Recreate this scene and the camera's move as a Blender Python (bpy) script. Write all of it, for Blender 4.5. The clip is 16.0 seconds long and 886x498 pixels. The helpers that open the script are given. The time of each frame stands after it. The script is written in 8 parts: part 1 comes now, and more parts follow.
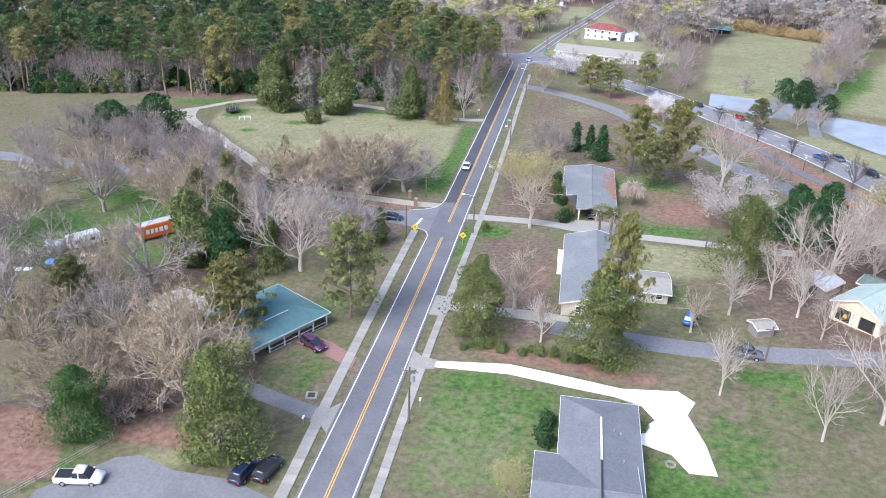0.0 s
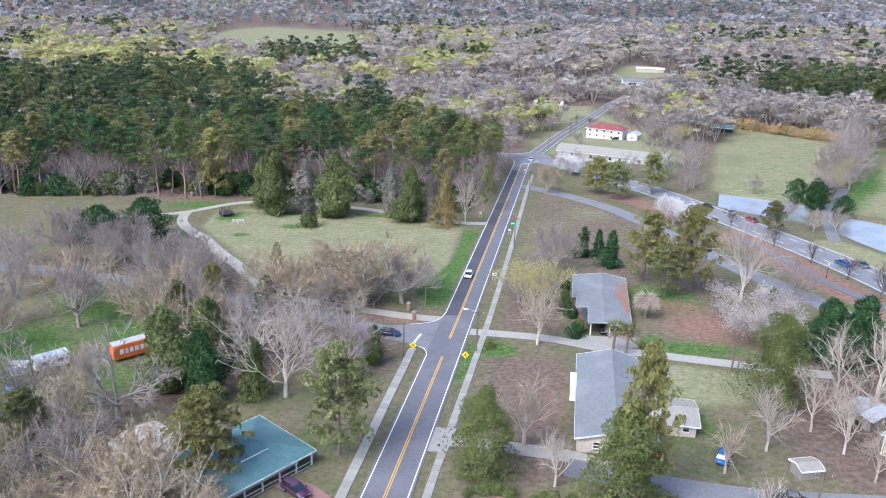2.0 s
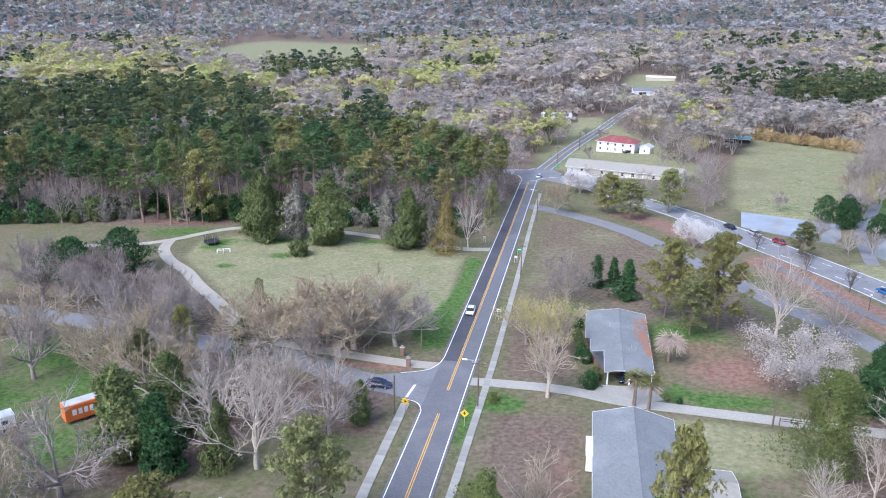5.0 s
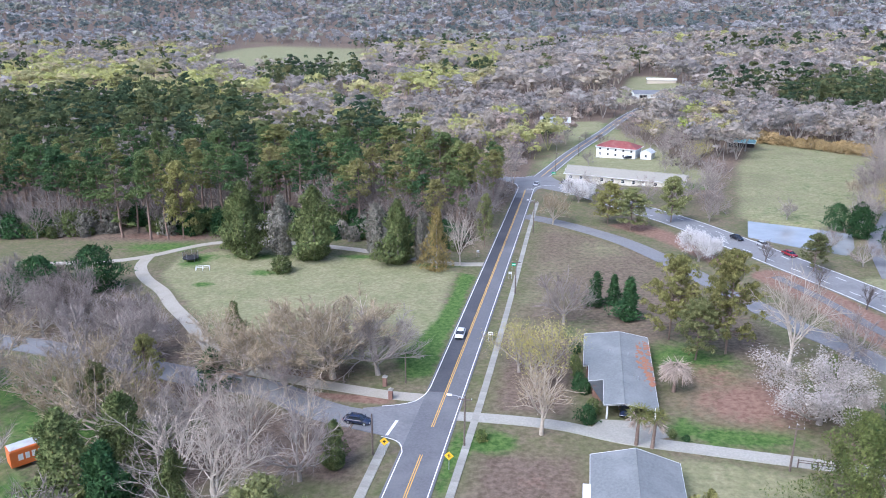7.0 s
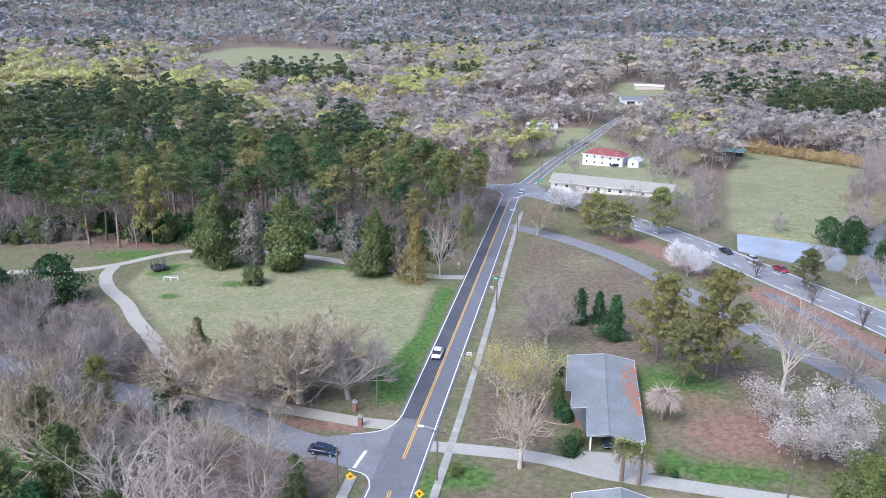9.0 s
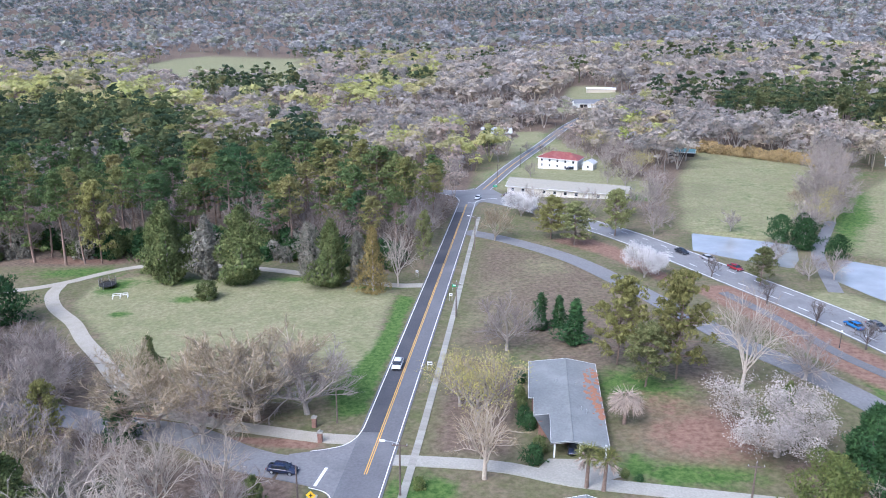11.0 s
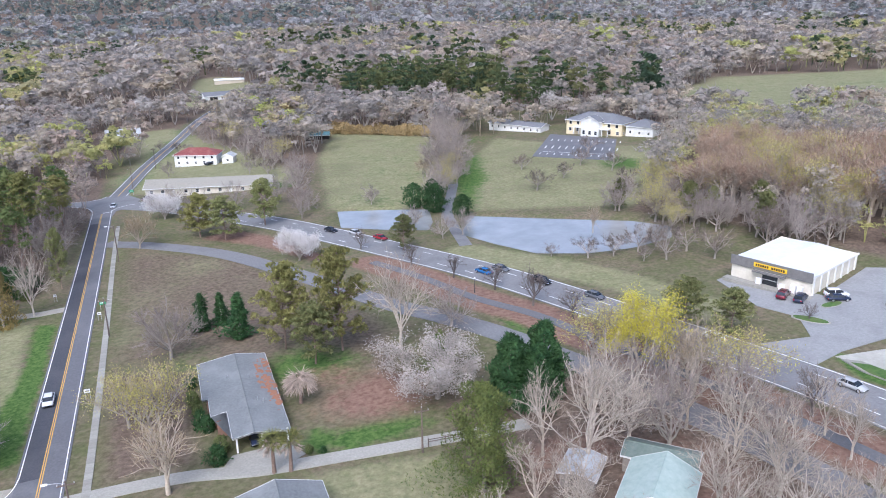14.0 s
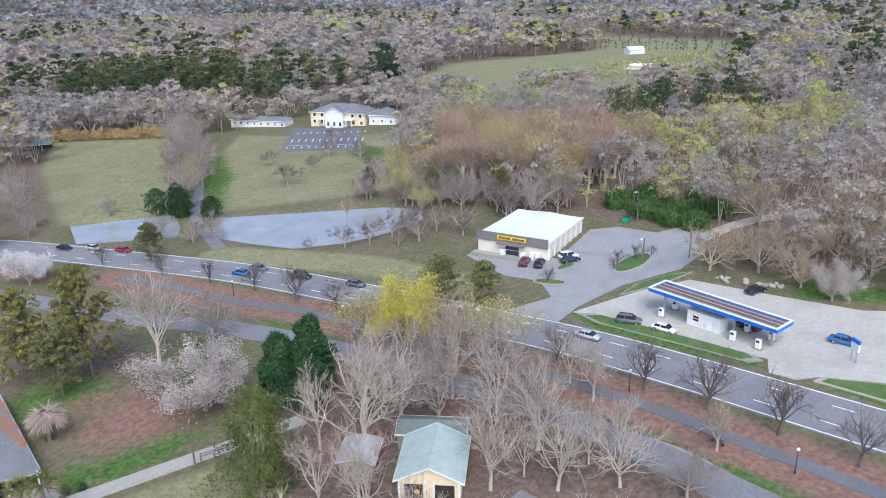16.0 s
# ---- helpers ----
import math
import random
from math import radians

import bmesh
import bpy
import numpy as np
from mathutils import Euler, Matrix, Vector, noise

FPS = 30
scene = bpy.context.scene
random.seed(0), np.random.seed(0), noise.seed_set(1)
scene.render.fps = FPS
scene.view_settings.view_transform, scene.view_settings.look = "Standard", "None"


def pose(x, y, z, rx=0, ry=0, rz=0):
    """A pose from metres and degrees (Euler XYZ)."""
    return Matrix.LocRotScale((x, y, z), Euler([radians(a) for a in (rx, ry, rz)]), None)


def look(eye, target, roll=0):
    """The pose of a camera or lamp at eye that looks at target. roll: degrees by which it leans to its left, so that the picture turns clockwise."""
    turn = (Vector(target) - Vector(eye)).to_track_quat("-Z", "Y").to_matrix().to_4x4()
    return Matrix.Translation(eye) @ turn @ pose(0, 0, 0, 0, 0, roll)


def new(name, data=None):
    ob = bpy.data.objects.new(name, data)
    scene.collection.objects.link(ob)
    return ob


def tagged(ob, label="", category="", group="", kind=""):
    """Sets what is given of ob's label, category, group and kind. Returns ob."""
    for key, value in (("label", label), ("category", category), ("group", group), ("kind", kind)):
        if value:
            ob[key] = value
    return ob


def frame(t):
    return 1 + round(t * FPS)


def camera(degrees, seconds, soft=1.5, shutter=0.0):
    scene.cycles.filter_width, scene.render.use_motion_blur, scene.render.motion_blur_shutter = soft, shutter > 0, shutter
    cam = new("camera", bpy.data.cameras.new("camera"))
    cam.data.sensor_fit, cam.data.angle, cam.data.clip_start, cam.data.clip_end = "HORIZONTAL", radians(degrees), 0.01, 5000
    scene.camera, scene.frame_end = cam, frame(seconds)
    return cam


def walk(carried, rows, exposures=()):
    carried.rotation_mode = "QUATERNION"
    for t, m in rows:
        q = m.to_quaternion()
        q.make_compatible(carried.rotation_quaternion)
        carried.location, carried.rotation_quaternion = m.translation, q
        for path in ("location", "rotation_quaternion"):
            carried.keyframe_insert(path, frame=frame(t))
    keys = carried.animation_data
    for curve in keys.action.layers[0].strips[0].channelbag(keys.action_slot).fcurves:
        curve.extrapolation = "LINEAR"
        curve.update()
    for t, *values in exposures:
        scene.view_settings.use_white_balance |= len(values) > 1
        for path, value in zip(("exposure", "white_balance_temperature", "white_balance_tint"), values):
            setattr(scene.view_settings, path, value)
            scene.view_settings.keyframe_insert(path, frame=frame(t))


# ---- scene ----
cam = camera(59.4, 16.0, soft=1.0)
PATH = [
    (0, (22.912, 2.985, 68.154), (22.633, 4.763, 67.282), 2.18),
    (0.5, (22.374, 6.266, 68.030), (22.083, 8.082, 67.243), 2.02),
    (1, (21.846, 9.523, 67.899), (21.546, 11.368, 67.185), 1.78),
    (1.5, (21.366, 12.761, 67.771), (21.062, 14.620, 67.098), 1.77),
    (2, (20.942, 15.955, 67.648), (20.636, 17.820, 66.994), 1.86),
    (2.5, (20.583, 19.130, 67.521), (20.274, 20.997, 66.874), 1.95),
    (3, (20.312, 22.262, 67.395), (20.001, 24.130, 66.753), 1.95),
    (3.5, (20.150, 25.359, 67.259), (19.835, 27.228, 66.620), 1.74),
    (4, (20.123, 28.489, 67.138), (19.802, 30.357, 66.501), 1.53),
    (6.5, (21.026, 44.167, 66.318), (20.683, 46.037, 65.698), 0.10),
    (7, (21.276, 47.266, 66.197), (20.936, 49.136, 65.576), 0.31),
    (7.5, (21.574, 50.253, 66.093), (21.236, 52.124, 65.472), 0.81),
    (8, (21.724, 52.673, 66.038), (21.390, 54.546, 65.419), 0.91),
    (10.5, (21.534, 58.267, 65.738), (21.296, 60.159, 65.135), 0.92),
    (11, (21.618, 58.256, 65.713), (21.415, 60.154, 65.115), 0.46),
    (11.5, (21.767, 57.803, 65.789), (21.659, 59.709, 65.193), -0.04),
    (12, (21.967, 57.211, 65.913), (22.007, 59.117, 65.309), -0.38),
    (12.5, (22.049, 56.716, 66.038), (22.251, 58.611, 65.429), -0.34),
    (13, (22.175, 56.325, 66.103), (22.529, 58.195, 65.487), -0.41),
    (13.5, (22.311, 56.056, 66.143), (22.815, 57.890, 65.524), -0.61),
    (14, (22.405, 55.796, 66.196), (23.054, 57.581, 65.568), -0.93),
    (14.5, (22.505, 55.558, 66.261), (23.290, 57.285, 65.628), -1.36),
    (15, (22.543, 55.322, 66.346), (23.462, 56.979, 65.705), -1.62),
    (15.5, (22.555, 55.125, 66.440), (23.607, 56.698, 65.791), -1.40),
    (16, (22.537, 54.926, 66.521), (23.714, 56.403, 65.863), -1.19),
]
walk(cam, [(t, look(e, g, r)) for t, e, g, r in PATH], [(0.0, 0.98, 5400, 14), (4.0, 0.86, 5200, 14), (11.0, 0.85, 5200, 14), (14.0, 0.63, 5400, 14), (16.0, 0.5, 5400, 12)])

# ---- light ----
SUN_EL, SUN_AZ = 48.0, 215.0      # degrees; azimuth clockwise from +y
world = bpy.data.worlds.new("sky")
scene.world = world
world.use_nodes = True
wn = world.node_tree
sky = wn.nodes.new("ShaderNodeTexSky")
sky.sky_type, sky.sun_disc = "NISHITA", False
sky.sun_elevation, sky.sun_rotation = radians(SUN_EL), radians(SUN_AZ)
sky.dust_density, sky.air_density, sky.ozone_density = 5.0, 1.0, 1.0
wn.links.new(sky.outputs[0], wn.nodes["Background"].inputs[0])
wn.nodes["Background"].inputs[1].default_value = 0.15
sun = new("sun", bpy.data.lights.new("sun", "SUN"))
sun.data.energy, sun.data.angle, sun.data.color = 1.3, radians(32), (1.0, 0.96, 0.90)
sx, sy = math.sin(radians(SUN_AZ)), math.cos(radians(SUN_AZ))
sun.matrix_world = look((sx * 100, sy * 100, 100 * math.tan(radians(SUN_EL))), (0, 0, 0))

RNG = np.random.default_rng(7)

# ---- the lie of the land ----
GA, GB = 0.04502, -0.03097


def soft(v, lo, hi, s):
    v = np.asarray(v, float)
    return np.where(v < lo, lo - s * (1 - np.exp(np.minimum(v - lo, 0) / s)),
                    np.where(v > hi, hi + s * (1 - np.exp(np.minimum(hi - v, 0) / s)), v))


def gz(x, y):
    """Height of the ground."""
    far = np.maximum(np.hypot(np.asarray(x, float) - 22, np.asarray(y, float) - 55) - 1300, 0)
    return GA * soft(x, -160, 240, 80) + GB * (soft(y, -60, 480, 120) - 150) + 0.074 * far ** 2 / (far + 900)


def g(x, y, h=0.0):
    return Vector((x, y, float(gz(x, y)) + h))


# ---- materials ----
def material(name, a, b, scale=1.0, rough=0.8, bump=0.0, bump_scale=None, metal=0.0, island=0.0, rnd=0.0,
             spec=0.3, stain=None, stain_scale=0.15, stain_amount=0.5, tint=None, translucent=0.0, coat=0.0):
    """Two colours mixed by noise at two scales; island / rnd: spread of lightness by island / by object; stain: a third colour in large patches."""
    m = bpy.data.materials.new(name)
    m.use_nodes = True
    nt = m.node_tree
    N, L = nt.nodes.new, nt.links.new
    bsdf = nt.nodes["Principled BSDF"]
    bsdf.inputs["Roughness"].default_value, bsdf.inputs["Metallic"].default_value = rough, metal
    bsdf.inputs["Specular IOR Level"].default_value = spec
    if coat:
        bsdf.inputs["Coat Weight"].default_value = coat
    tc = N("ShaderNodeTexCoord")
    n1 = N("ShaderNodeTexNoise")
    n1.inputs["Scale"].default_value, n1.inputs["Detail"].default_value = scale, 6
    n1.inputs["Roughness"].default_value = 0.65
    L(tc.outputs["Object"], n1.inputs["Vector"])
    ramp = N("ShaderNodeMapRange")
    ramp.inputs[1].default_value, ramp.inputs[2].default_value = 0.32, 0.68
    L(n1.outputs[0], ramp.inputs[0])
    mix = N("ShaderNodeMix")
    mix.data_type = "RGBA"
    mix.inputs[6].default_value, mix.inputs[7].default_value = (*a, 1), (*b, 1)
    L(ramp.outputs[0], mix.inputs[0])
    col = mix.outputs[2]
    if stain:
        n2 = N("ShaderNodeTexNoise")
        n2.inputs["Scale"].default_value, n2.inputs["Detail"].default_value = stain_scale, 4
        L(tc.outputs["Object"], n2.inputs["Vector"])
        r2 = N("ShaderNodeMapRange")
        r2.inputs[1].default_value, r2.inputs[2].default_value, r2.inputs[4].default_value = 0.48, 0.7, stain_amount
        L(n2.outputs[0], r2.inputs[0])
        mx = N("ShaderNodeMix")
        mx.data_type = "RGBA"
        mx.inputs[7].default_value = (*stain, 1)
        L(r2.outputs[0], mx.inputs[0])
        L(col, mx.inputs[6])
        col = mx.outputs[2]
    if tint:
        at = N("ShaderNodeAttribute")
        at.attribute_name = "tint"
        mx = N("ShaderNodeMix")
        mx.data_type = "RGBA"
        mx.inputs[7].default_value = (*tint, 1)
        L(at.outputs["Fac"], mx.inputs[0])
        L(col, mx.inputs[6])
        col = mx.outputs[2]
    for spread, source in ((island, "ShaderNodeNewGeometry"), (rnd, "ShaderNodeObjectInfo")):
        if spread:
            s = N(source)
            r = N("ShaderNodeMapRange")
            r.inputs[3].default_value, r.inputs[4].default_value = 1 - spread, 1 + spread
            L(s.outputs["Random Per Island" if island and source == "ShaderNodeNewGeometry" else "Random"], r.inputs[0])
            hsv = N("ShaderNodeHueSaturation")
            L(r.outputs[0], hsv.inputs["Value"])
            L(col, hsv.inputs["Color"])
            col = hsv.outputs[0]
    L(col, bsdf.inputs["Base Color"])
    if bump:
        nb = N("ShaderNodeTexNoise")
        nb.inputs["Scale"].default_value, nb.inputs["Detail"].default_value = bump_scale or scale * 8, 5
        L(tc.outputs["Object"], nb.inputs["Vector"])
        bn = N("ShaderNodeBump")
        bn.inputs["Strength"].default_value = bump
        L(nb.outputs[0], bn.inputs["Height"])
        L(bn.outputs[0], bsdf.inputs["Normal"])
    if translucent:
        tr = N("ShaderNodeBsdfTranslucent")
        L(col, tr.inputs["Color"])
        ms = N("ShaderNodeMixShader")
        ms.inputs[0].default_value = translucent
        L(bsdf.outputs[0], ms.inputs[1])
        L(tr.outputs[0], ms.inputs[2])
        L(ms.outputs[0], nt.nodes["Material Output"].inputs[0])
    return m


ASPHALT_NEW = material("dark_asphalt", (0.055, 0.057, 0.066), (0.085, 0.087, 0.096), 3, 0.85, 0.3, 40, stain=(0.115, 0.115, 0.12), stain_scale=0.12)
ASPHALT_OLD = material("worn_asphalt", (0.16, 0.16, 0.165), (0.225, 0.225, 0.228), 2, 0.88, 0.3, 40, stain=(0.12, 0.12, 0.125), stain_scale=0.2)
ASPHALT_MID = material("grey_asphalt", (0.115, 0.116, 0.125), (0.16, 0.161, 0.169), 2.5, 0.86, 0.3, 40, stain=(0.20, 0.20, 0.205), stain_scale=0.15)
CONCRETE = material("concrete", (0.27, 0.26, 0.225), (0.37, 0.355, 0.31), 3, 0.85, 0.2, 30, rnd=0.14, stain=(0.27, 0.26, 0.22), stain_scale=0.5)
ASPHALT_PALE = material("pale_asphalt", (0.25, 0.25, 0.245), (0.33, 0.33, 0.325), 2, 0.88, 0.3, 40, stain=(0.19, 0.19, 0.19), stain_scale=0.2)
ASPHALT_WIDE = material("sunbleached_asphalt", (0.185, 0.185, 0.187), (0.25, 0.25, 0.25), 2, 0.92, 0.3, 40, spec=0.1, stain=(0.15, 0.15, 0.152), stain_scale=0.2)
TWIG_HEDGE = material("dry_hedge", (0.30, 0.22, 0.10), (0.40, 0.30, 0.15), 0.5, 0.9, island=0.25, rnd=0.15)
CONCRETE_NEW = material("new_concrete", (0.80, 0.79, 0.77), (0.86, 0.85, 0.83), 2, 0.8, 0.1, 30)
APRON = material("oil_stained_concrete", (0.37, 0.36, 0.31), (0.47, 0.455, 0.395), 1.2, 0.85, 0.2, 30, stain=(0.32, 0.30, 0.26), stain_scale=0.2)
GRAVEL = material("pale_gravel", (0.30, 0.275, 0.225), (0.42, 0.39, 0.33), 4, 0.95, 0.5, 30, stain=(0.28, 0.26, 0.19), stain_scale=0.3)
BRICKWAY = material("red_brick_paving", (0.22, 0.12, 0.10), (0.32, 0.19, 0.16), 4, 0.9, 0.3, 20)
PAINT_WHITE = material("white_road_paint", (0.72, 0.72, 0.70), (0.82, 0.82, 0.80), 6, 0.7, stain=(0.45, 0.45, 0.45), stain_scale=0.8, stain_amount=0.4)
PAINT_YELLOW = material("yellow_road_paint", (0.62, 0.36, 0.06), (0.72, 0.44, 0.10), 6, 0.7)
WATER = material("pond_water", (0.25, 0.255, 0.25), (0.33, 0.335, 0.33), 0.12, 0.05, 0.012, 0.8, spec=1.0)
BARK_GREY = material("grey_bark", (0.25, 0.215, 0.185), (0.40, 0.355, 0.31), 4, 0.95, 0.4, 15, rnd=0.2)
BARK_PALE = material("pale_bark", (0.34, 0.285, 0.225), (0.52, 0.45, 0.365), 2, 0.9, 0.3, 15, rnd=0.12)
BARK_PINE = material("pine_bark", (0.17, 0.12, 0.095), (0.27, 0.20, 0.16), 4, 0.95, 0.5, 15, rnd=0.15)
TWIG_GREY = material("grey_twigs", (0.22, 0.185, 0.165), (0.33, 0.285, 0.255), 0.4, 0.95, island=0.25, rnd=0.2, spec=0.08)
TWIG_TAN = material("tan_budding_twigs", (0.27, 0.215, 0.14), (0.38, 0.31, 0.205), 0.4, 0.95, island=0.25, rnd=0.15, spec=0.08)
TWIG_PALE = material("pale_twigs", (0.28, 0.235, 0.19), (0.40, 0.345, 0.285), 0.4, 0.95, island=0.25, rnd=0.1, spec=0.08)
TWIG_BROWN = material("brown_twigs", (0.12, 0.095, 0.08), (0.19, 0.155, 0.135), 0.4, 0.95, island=0.25, rnd=0.2, spec=0.08)
LEAF_YELLOW = material("yellow_green_buds", (0.40, 0.37, 0.10), (0.55, 0.50, 0.16), 0.4, 0.8, island=0.25, rnd=0.12, translucent=0.25)
LEAF_GOLD = material("bright_yellow_buds", (0.50, 0.45, 0.05), (0.62, 0.56, 0.10), 0.4, 0.8, island=0.2, translucent=0.25)
BLOSSOM = material("white_blossom", (0.62, 0.59, 0.57), (0.80, 0.78, 0.75), 0.5, 0.8, island=0.15, translucent=0.2)
BLOSSOM_PINK = material("pinkish_blossom", (0.40, 0.36, 0.325), (0.54, 0.49, 0.44), 0.5, 0.8, island=0.2, translucent=0.2)
NEEDLES_YELLOW = material("yellowish_pine_needles", (0.20, 0.20, 0.07), (0.33, 0.31, 0.115), 0.35, 0.85, island=0.25, rnd=0.25, translucent=0.35, spec=0.08)
LEAF_GREEN = material("fresh_green_leaves", (0.05, 0.115, 0.03), (0.12, 0.20, 0.06), 0.7, 0.55, island=0.3, rnd=0.1, translucent=0.15, spec=0.08)
NEEDLES = material("pine_needles", (0.15, 0.165, 0.065), (0.26, 0.265, 0.115), 0.35, 0.85, island=0.25, rnd=0.35, translucent=0.35, spec=0.08)
CEDAR = material("cedar_foliage", (0.08, 0.115, 0.04), (0.18, 0.195, 0.075), 0.5, 0.85, island=0.35, rnd=0.2, translucent=0.12, spec=0.08)
CEDAR_DARK = material("dark_green_foliage", (0.025, 0.06, 0.025), (0.06, 0.115, 0.04), 0.5, 0.8, island=0.35, rnd=0.2, translucent=0.12, spec=0.08)
CEDAR_GREY = material("grey_green_foliage", (0.16, 0.15, 0.12), (0.25, 0.235, 0.19), 0.5, 0.85, island=0.3, rnd=0.2, spec=0.08)
CEDAR_GOLD = material("bronze_foliage", (0.16, 0.125, 0.045), (0.24, 0.19, 0.075), 0.5, 0.85, island=0.3, rnd=0.2, spec=0.08)
MAGNOLIA = material("glossy_evergreen_leaves", (0.08, 0.115, 0.035), (0.19, 0.205, 0.065), 0.7, 0.5, island=0.3, rnd=0.15, translucent=0.12, spec=0.08)
DRY_FROND = material("dry_fronds", (0.34, 0.27, 0.22), (0.46, 0.38, 0.31), 2, 0.9, island=0.25)
PALM = material("palm_fronds", (0.12, 0.14, 0.04), (0.22, 0.21, 0.07), 2, 0.7, island=0.3, translucent=0.15)


def crown_material(name, hues, grain=0.55, source="tint", translucent=0.48, deep=0.15):
    """Foliage or twigs whose hue is set tree by tree, with lighter and darker sprays in each crown."""
    m = bpy.data.materials.new(name)
    m.use_nodes = True
    nt = m.node_tree
    N, L = nt.nodes.new, nt.links.new
    bsdf = nt.nodes["Principled BSDF"]
    bsdf.inputs["Roughness"].default_value, bsdf.inputs["Specular IOR Level"].default_value = 0.95, 0.04
    if source == "tint":
        at = N("ShaderNodeAttribute")
        at.attribute_name = "tint"
        pick = at.outputs["Fac"]
    else:
        pick = N("ShaderNodeObjectInfo").outputs["Random"]
    ramp = N("ShaderNodeValToRGB")
    el = ramp.color_ramp.elements
    while len(el) < len(hues):
        el.new(0.5)
    for e, (p, c) in zip(el, hues):
        e.position, e.color = p, (*c, 1)
    L(pick, ramp.inputs[0])
    tc = N("ShaderNodeTexCoord")
    ns = N("ShaderNodeTexNoise")
    ns.inputs["Scale"].default_value, ns.inputs["Detail"].default_value, ns.inputs["Roughness"].default_value = grain, 6, 0.7
    L(tc.outputs["Object"], ns.inputs["Vector"])
    spray = N("ShaderNodeMapRange")
    spray.inputs[1].default_value, spray.inputs[2].default_value = 0.34, 0.66
    spray.inputs[3].default_value, spray.inputs[4].default_value = 1 - deep, 1 + deep
    L(ns.outputs[0], spray.inputs[0])
    geo = N("ShaderNodeNewGeometry")
    isl = N("ShaderNodeMapRange")
    isl.inputs[3].default_value, isl.inputs[4].default_value = 0.93, 1.07
    L(geo.outputs["Random Per Island"], isl.inputs[0])
    both = N("ShaderNodeMath")
    both.operation = "MULTIPLY"
    L(spray.outputs[0], both.inputs[0])
    L(isl.outputs[0], both.inputs[1])
    hsv = N("ShaderNodeHueSaturation")
    L(both.outputs[0], hsv.inputs["Value"])
    L(ramp.outputs[0], hsv.inputs["Color"])
    L(hsv.outputs[0], bsdf.inputs["Base Color"])
    if translucent:
        tr = N("ShaderNodeBsdfTranslucent")
        L(hsv.outputs[0], tr.inputs["Color"])
        ms = N("ShaderNodeMixShader")
        ms.inputs[0].default_value = translucent
        L(bsdf.outputs[0], ms.inputs[1])
        L(tr.outputs[0], ms.inputs[2])
        L(ms.outputs[0], nt.nodes["Material Output"].inputs[0])
    return m


WOOD_NEEDLES = crown_material("wood_pine_needles", [(0.0, (0.065, 0.12, 0.055)), (0.3, (0.11, 0.165, 0.065)), (0.55, (0.165, 0.195, 0.075)), (0.8, (0.245, 0.24, 0.09)), (1.0, (0.30, 0.27, 0.115))], 0.5, "object", 0.35)


def ground_material():
    m = bpy.data.materials.new("ground_cover")
    m.use_nodes = True
    nt = m.node_tree
    N, L = nt.nodes.new, nt.links.new
    bsdf = nt.nodes["Principled BSDF"]
    bsdf.inputs["Roughness"].default_value, bsdf.inputs["Specular IOR Level"].default_value = 0.95, 0.1
    tc = N("ShaderNodeTexCoord")
    at = N("ShaderNodeAttribute")
    at.attribute_name = "cover"
    sep = N("ShaderNodeSeparateColor")
    L(at.outputs["Color"], sep.inputs[0])

    def noise_of(scale, detail=5):
        n = N("ShaderNodeTexNoise")
        n.inputs["Scale"].default_value, n.inputs["Detail"].default_value, n.inputs["Roughness"].default_value = scale, detail, 0.65
        L(tc.outputs["Object"], n.inputs["Vector"])
        return n.outputs[0]

    grain, blotch, edge, streak = noise_of(1.1, 9), noise_of(0.09), noise_of(0.45), noise_of(0.16)

    def pair(a, b, source, lo=0.35, hi=0.65):
        r = N("ShaderNodeMapRange")
        r.inputs[1].default_value, r.inputs[2].default_value = lo, hi
        L(source, r.inputs[0])
        x = N("ShaderNodeMix")
        x.data_type = "RGBA"
        x.inputs[6].default_value, x.inputs[7].default_value = (*a, 1), (*b, 1)
        L(r.outputs[0], x.inputs[0])
        return x.outputs[2]

    def over(base, top, weight):
        # the noise frays the edges of the patches
        e = N("ShaderNodeMath")
        e.operation = "ADD"
        L(weight, e.inputs[0])
        L(edge, e.inputs[1])
        r = N("ShaderNodeMapRange")
        r.inputs[1].default_value, r.inputs[2].default_value = 0.78, 1.22
        L(e.outputs[0], r.inputs[0])
        x = N("ShaderNodeMix")
        x.data_type = "RGBA"
        L(r.outputs[0], x.inputs[0])
        L(base, x.inputs[6])
        L(top, x.inputs[7])
        return x.outputs[2]

    dull = over(pair((0.13, 0.106, 0.07), (0.215, 0.174, 0.118), grain), pair((0.085, 0.10, 0.042), (0.145, 0.148, 0.07), grain), blotch)
    col = over(dull, pair((0.10, 0.075, 0.055), (0.205, 0.155, 0.118), grain), at.outputs["Alpha"])
    col = over(col, over(pair((0.20, 0.19, 0.105), (0.31, 0.29, 0.175), grain), pair((0.15, 0.16, 0.075), (0.235, 0.235, 0.12), grain), streak), sep.outputs[1])
    col = over(col, pair((0.04, 0.09, 0.02), (0.12, 0.18, 0.05), grain), sep.outputs[0])
    col = over(col, pair((0.16, 0.095, 0.068), (0.27, 0.175, 0.13), grain), sep.outputs[2])
    L(col, bsdf.inputs["Base Color"])
    bn = N("ShaderNodeBump")
    bn.inputs["Strength"].default_value, bn.inputs["Distance"].default_value = 0.5, 0.3
    L(grain, bn.inputs["Height"])
    L(bn.outputs[0], bsdf.inputs["Normal"])
    return m


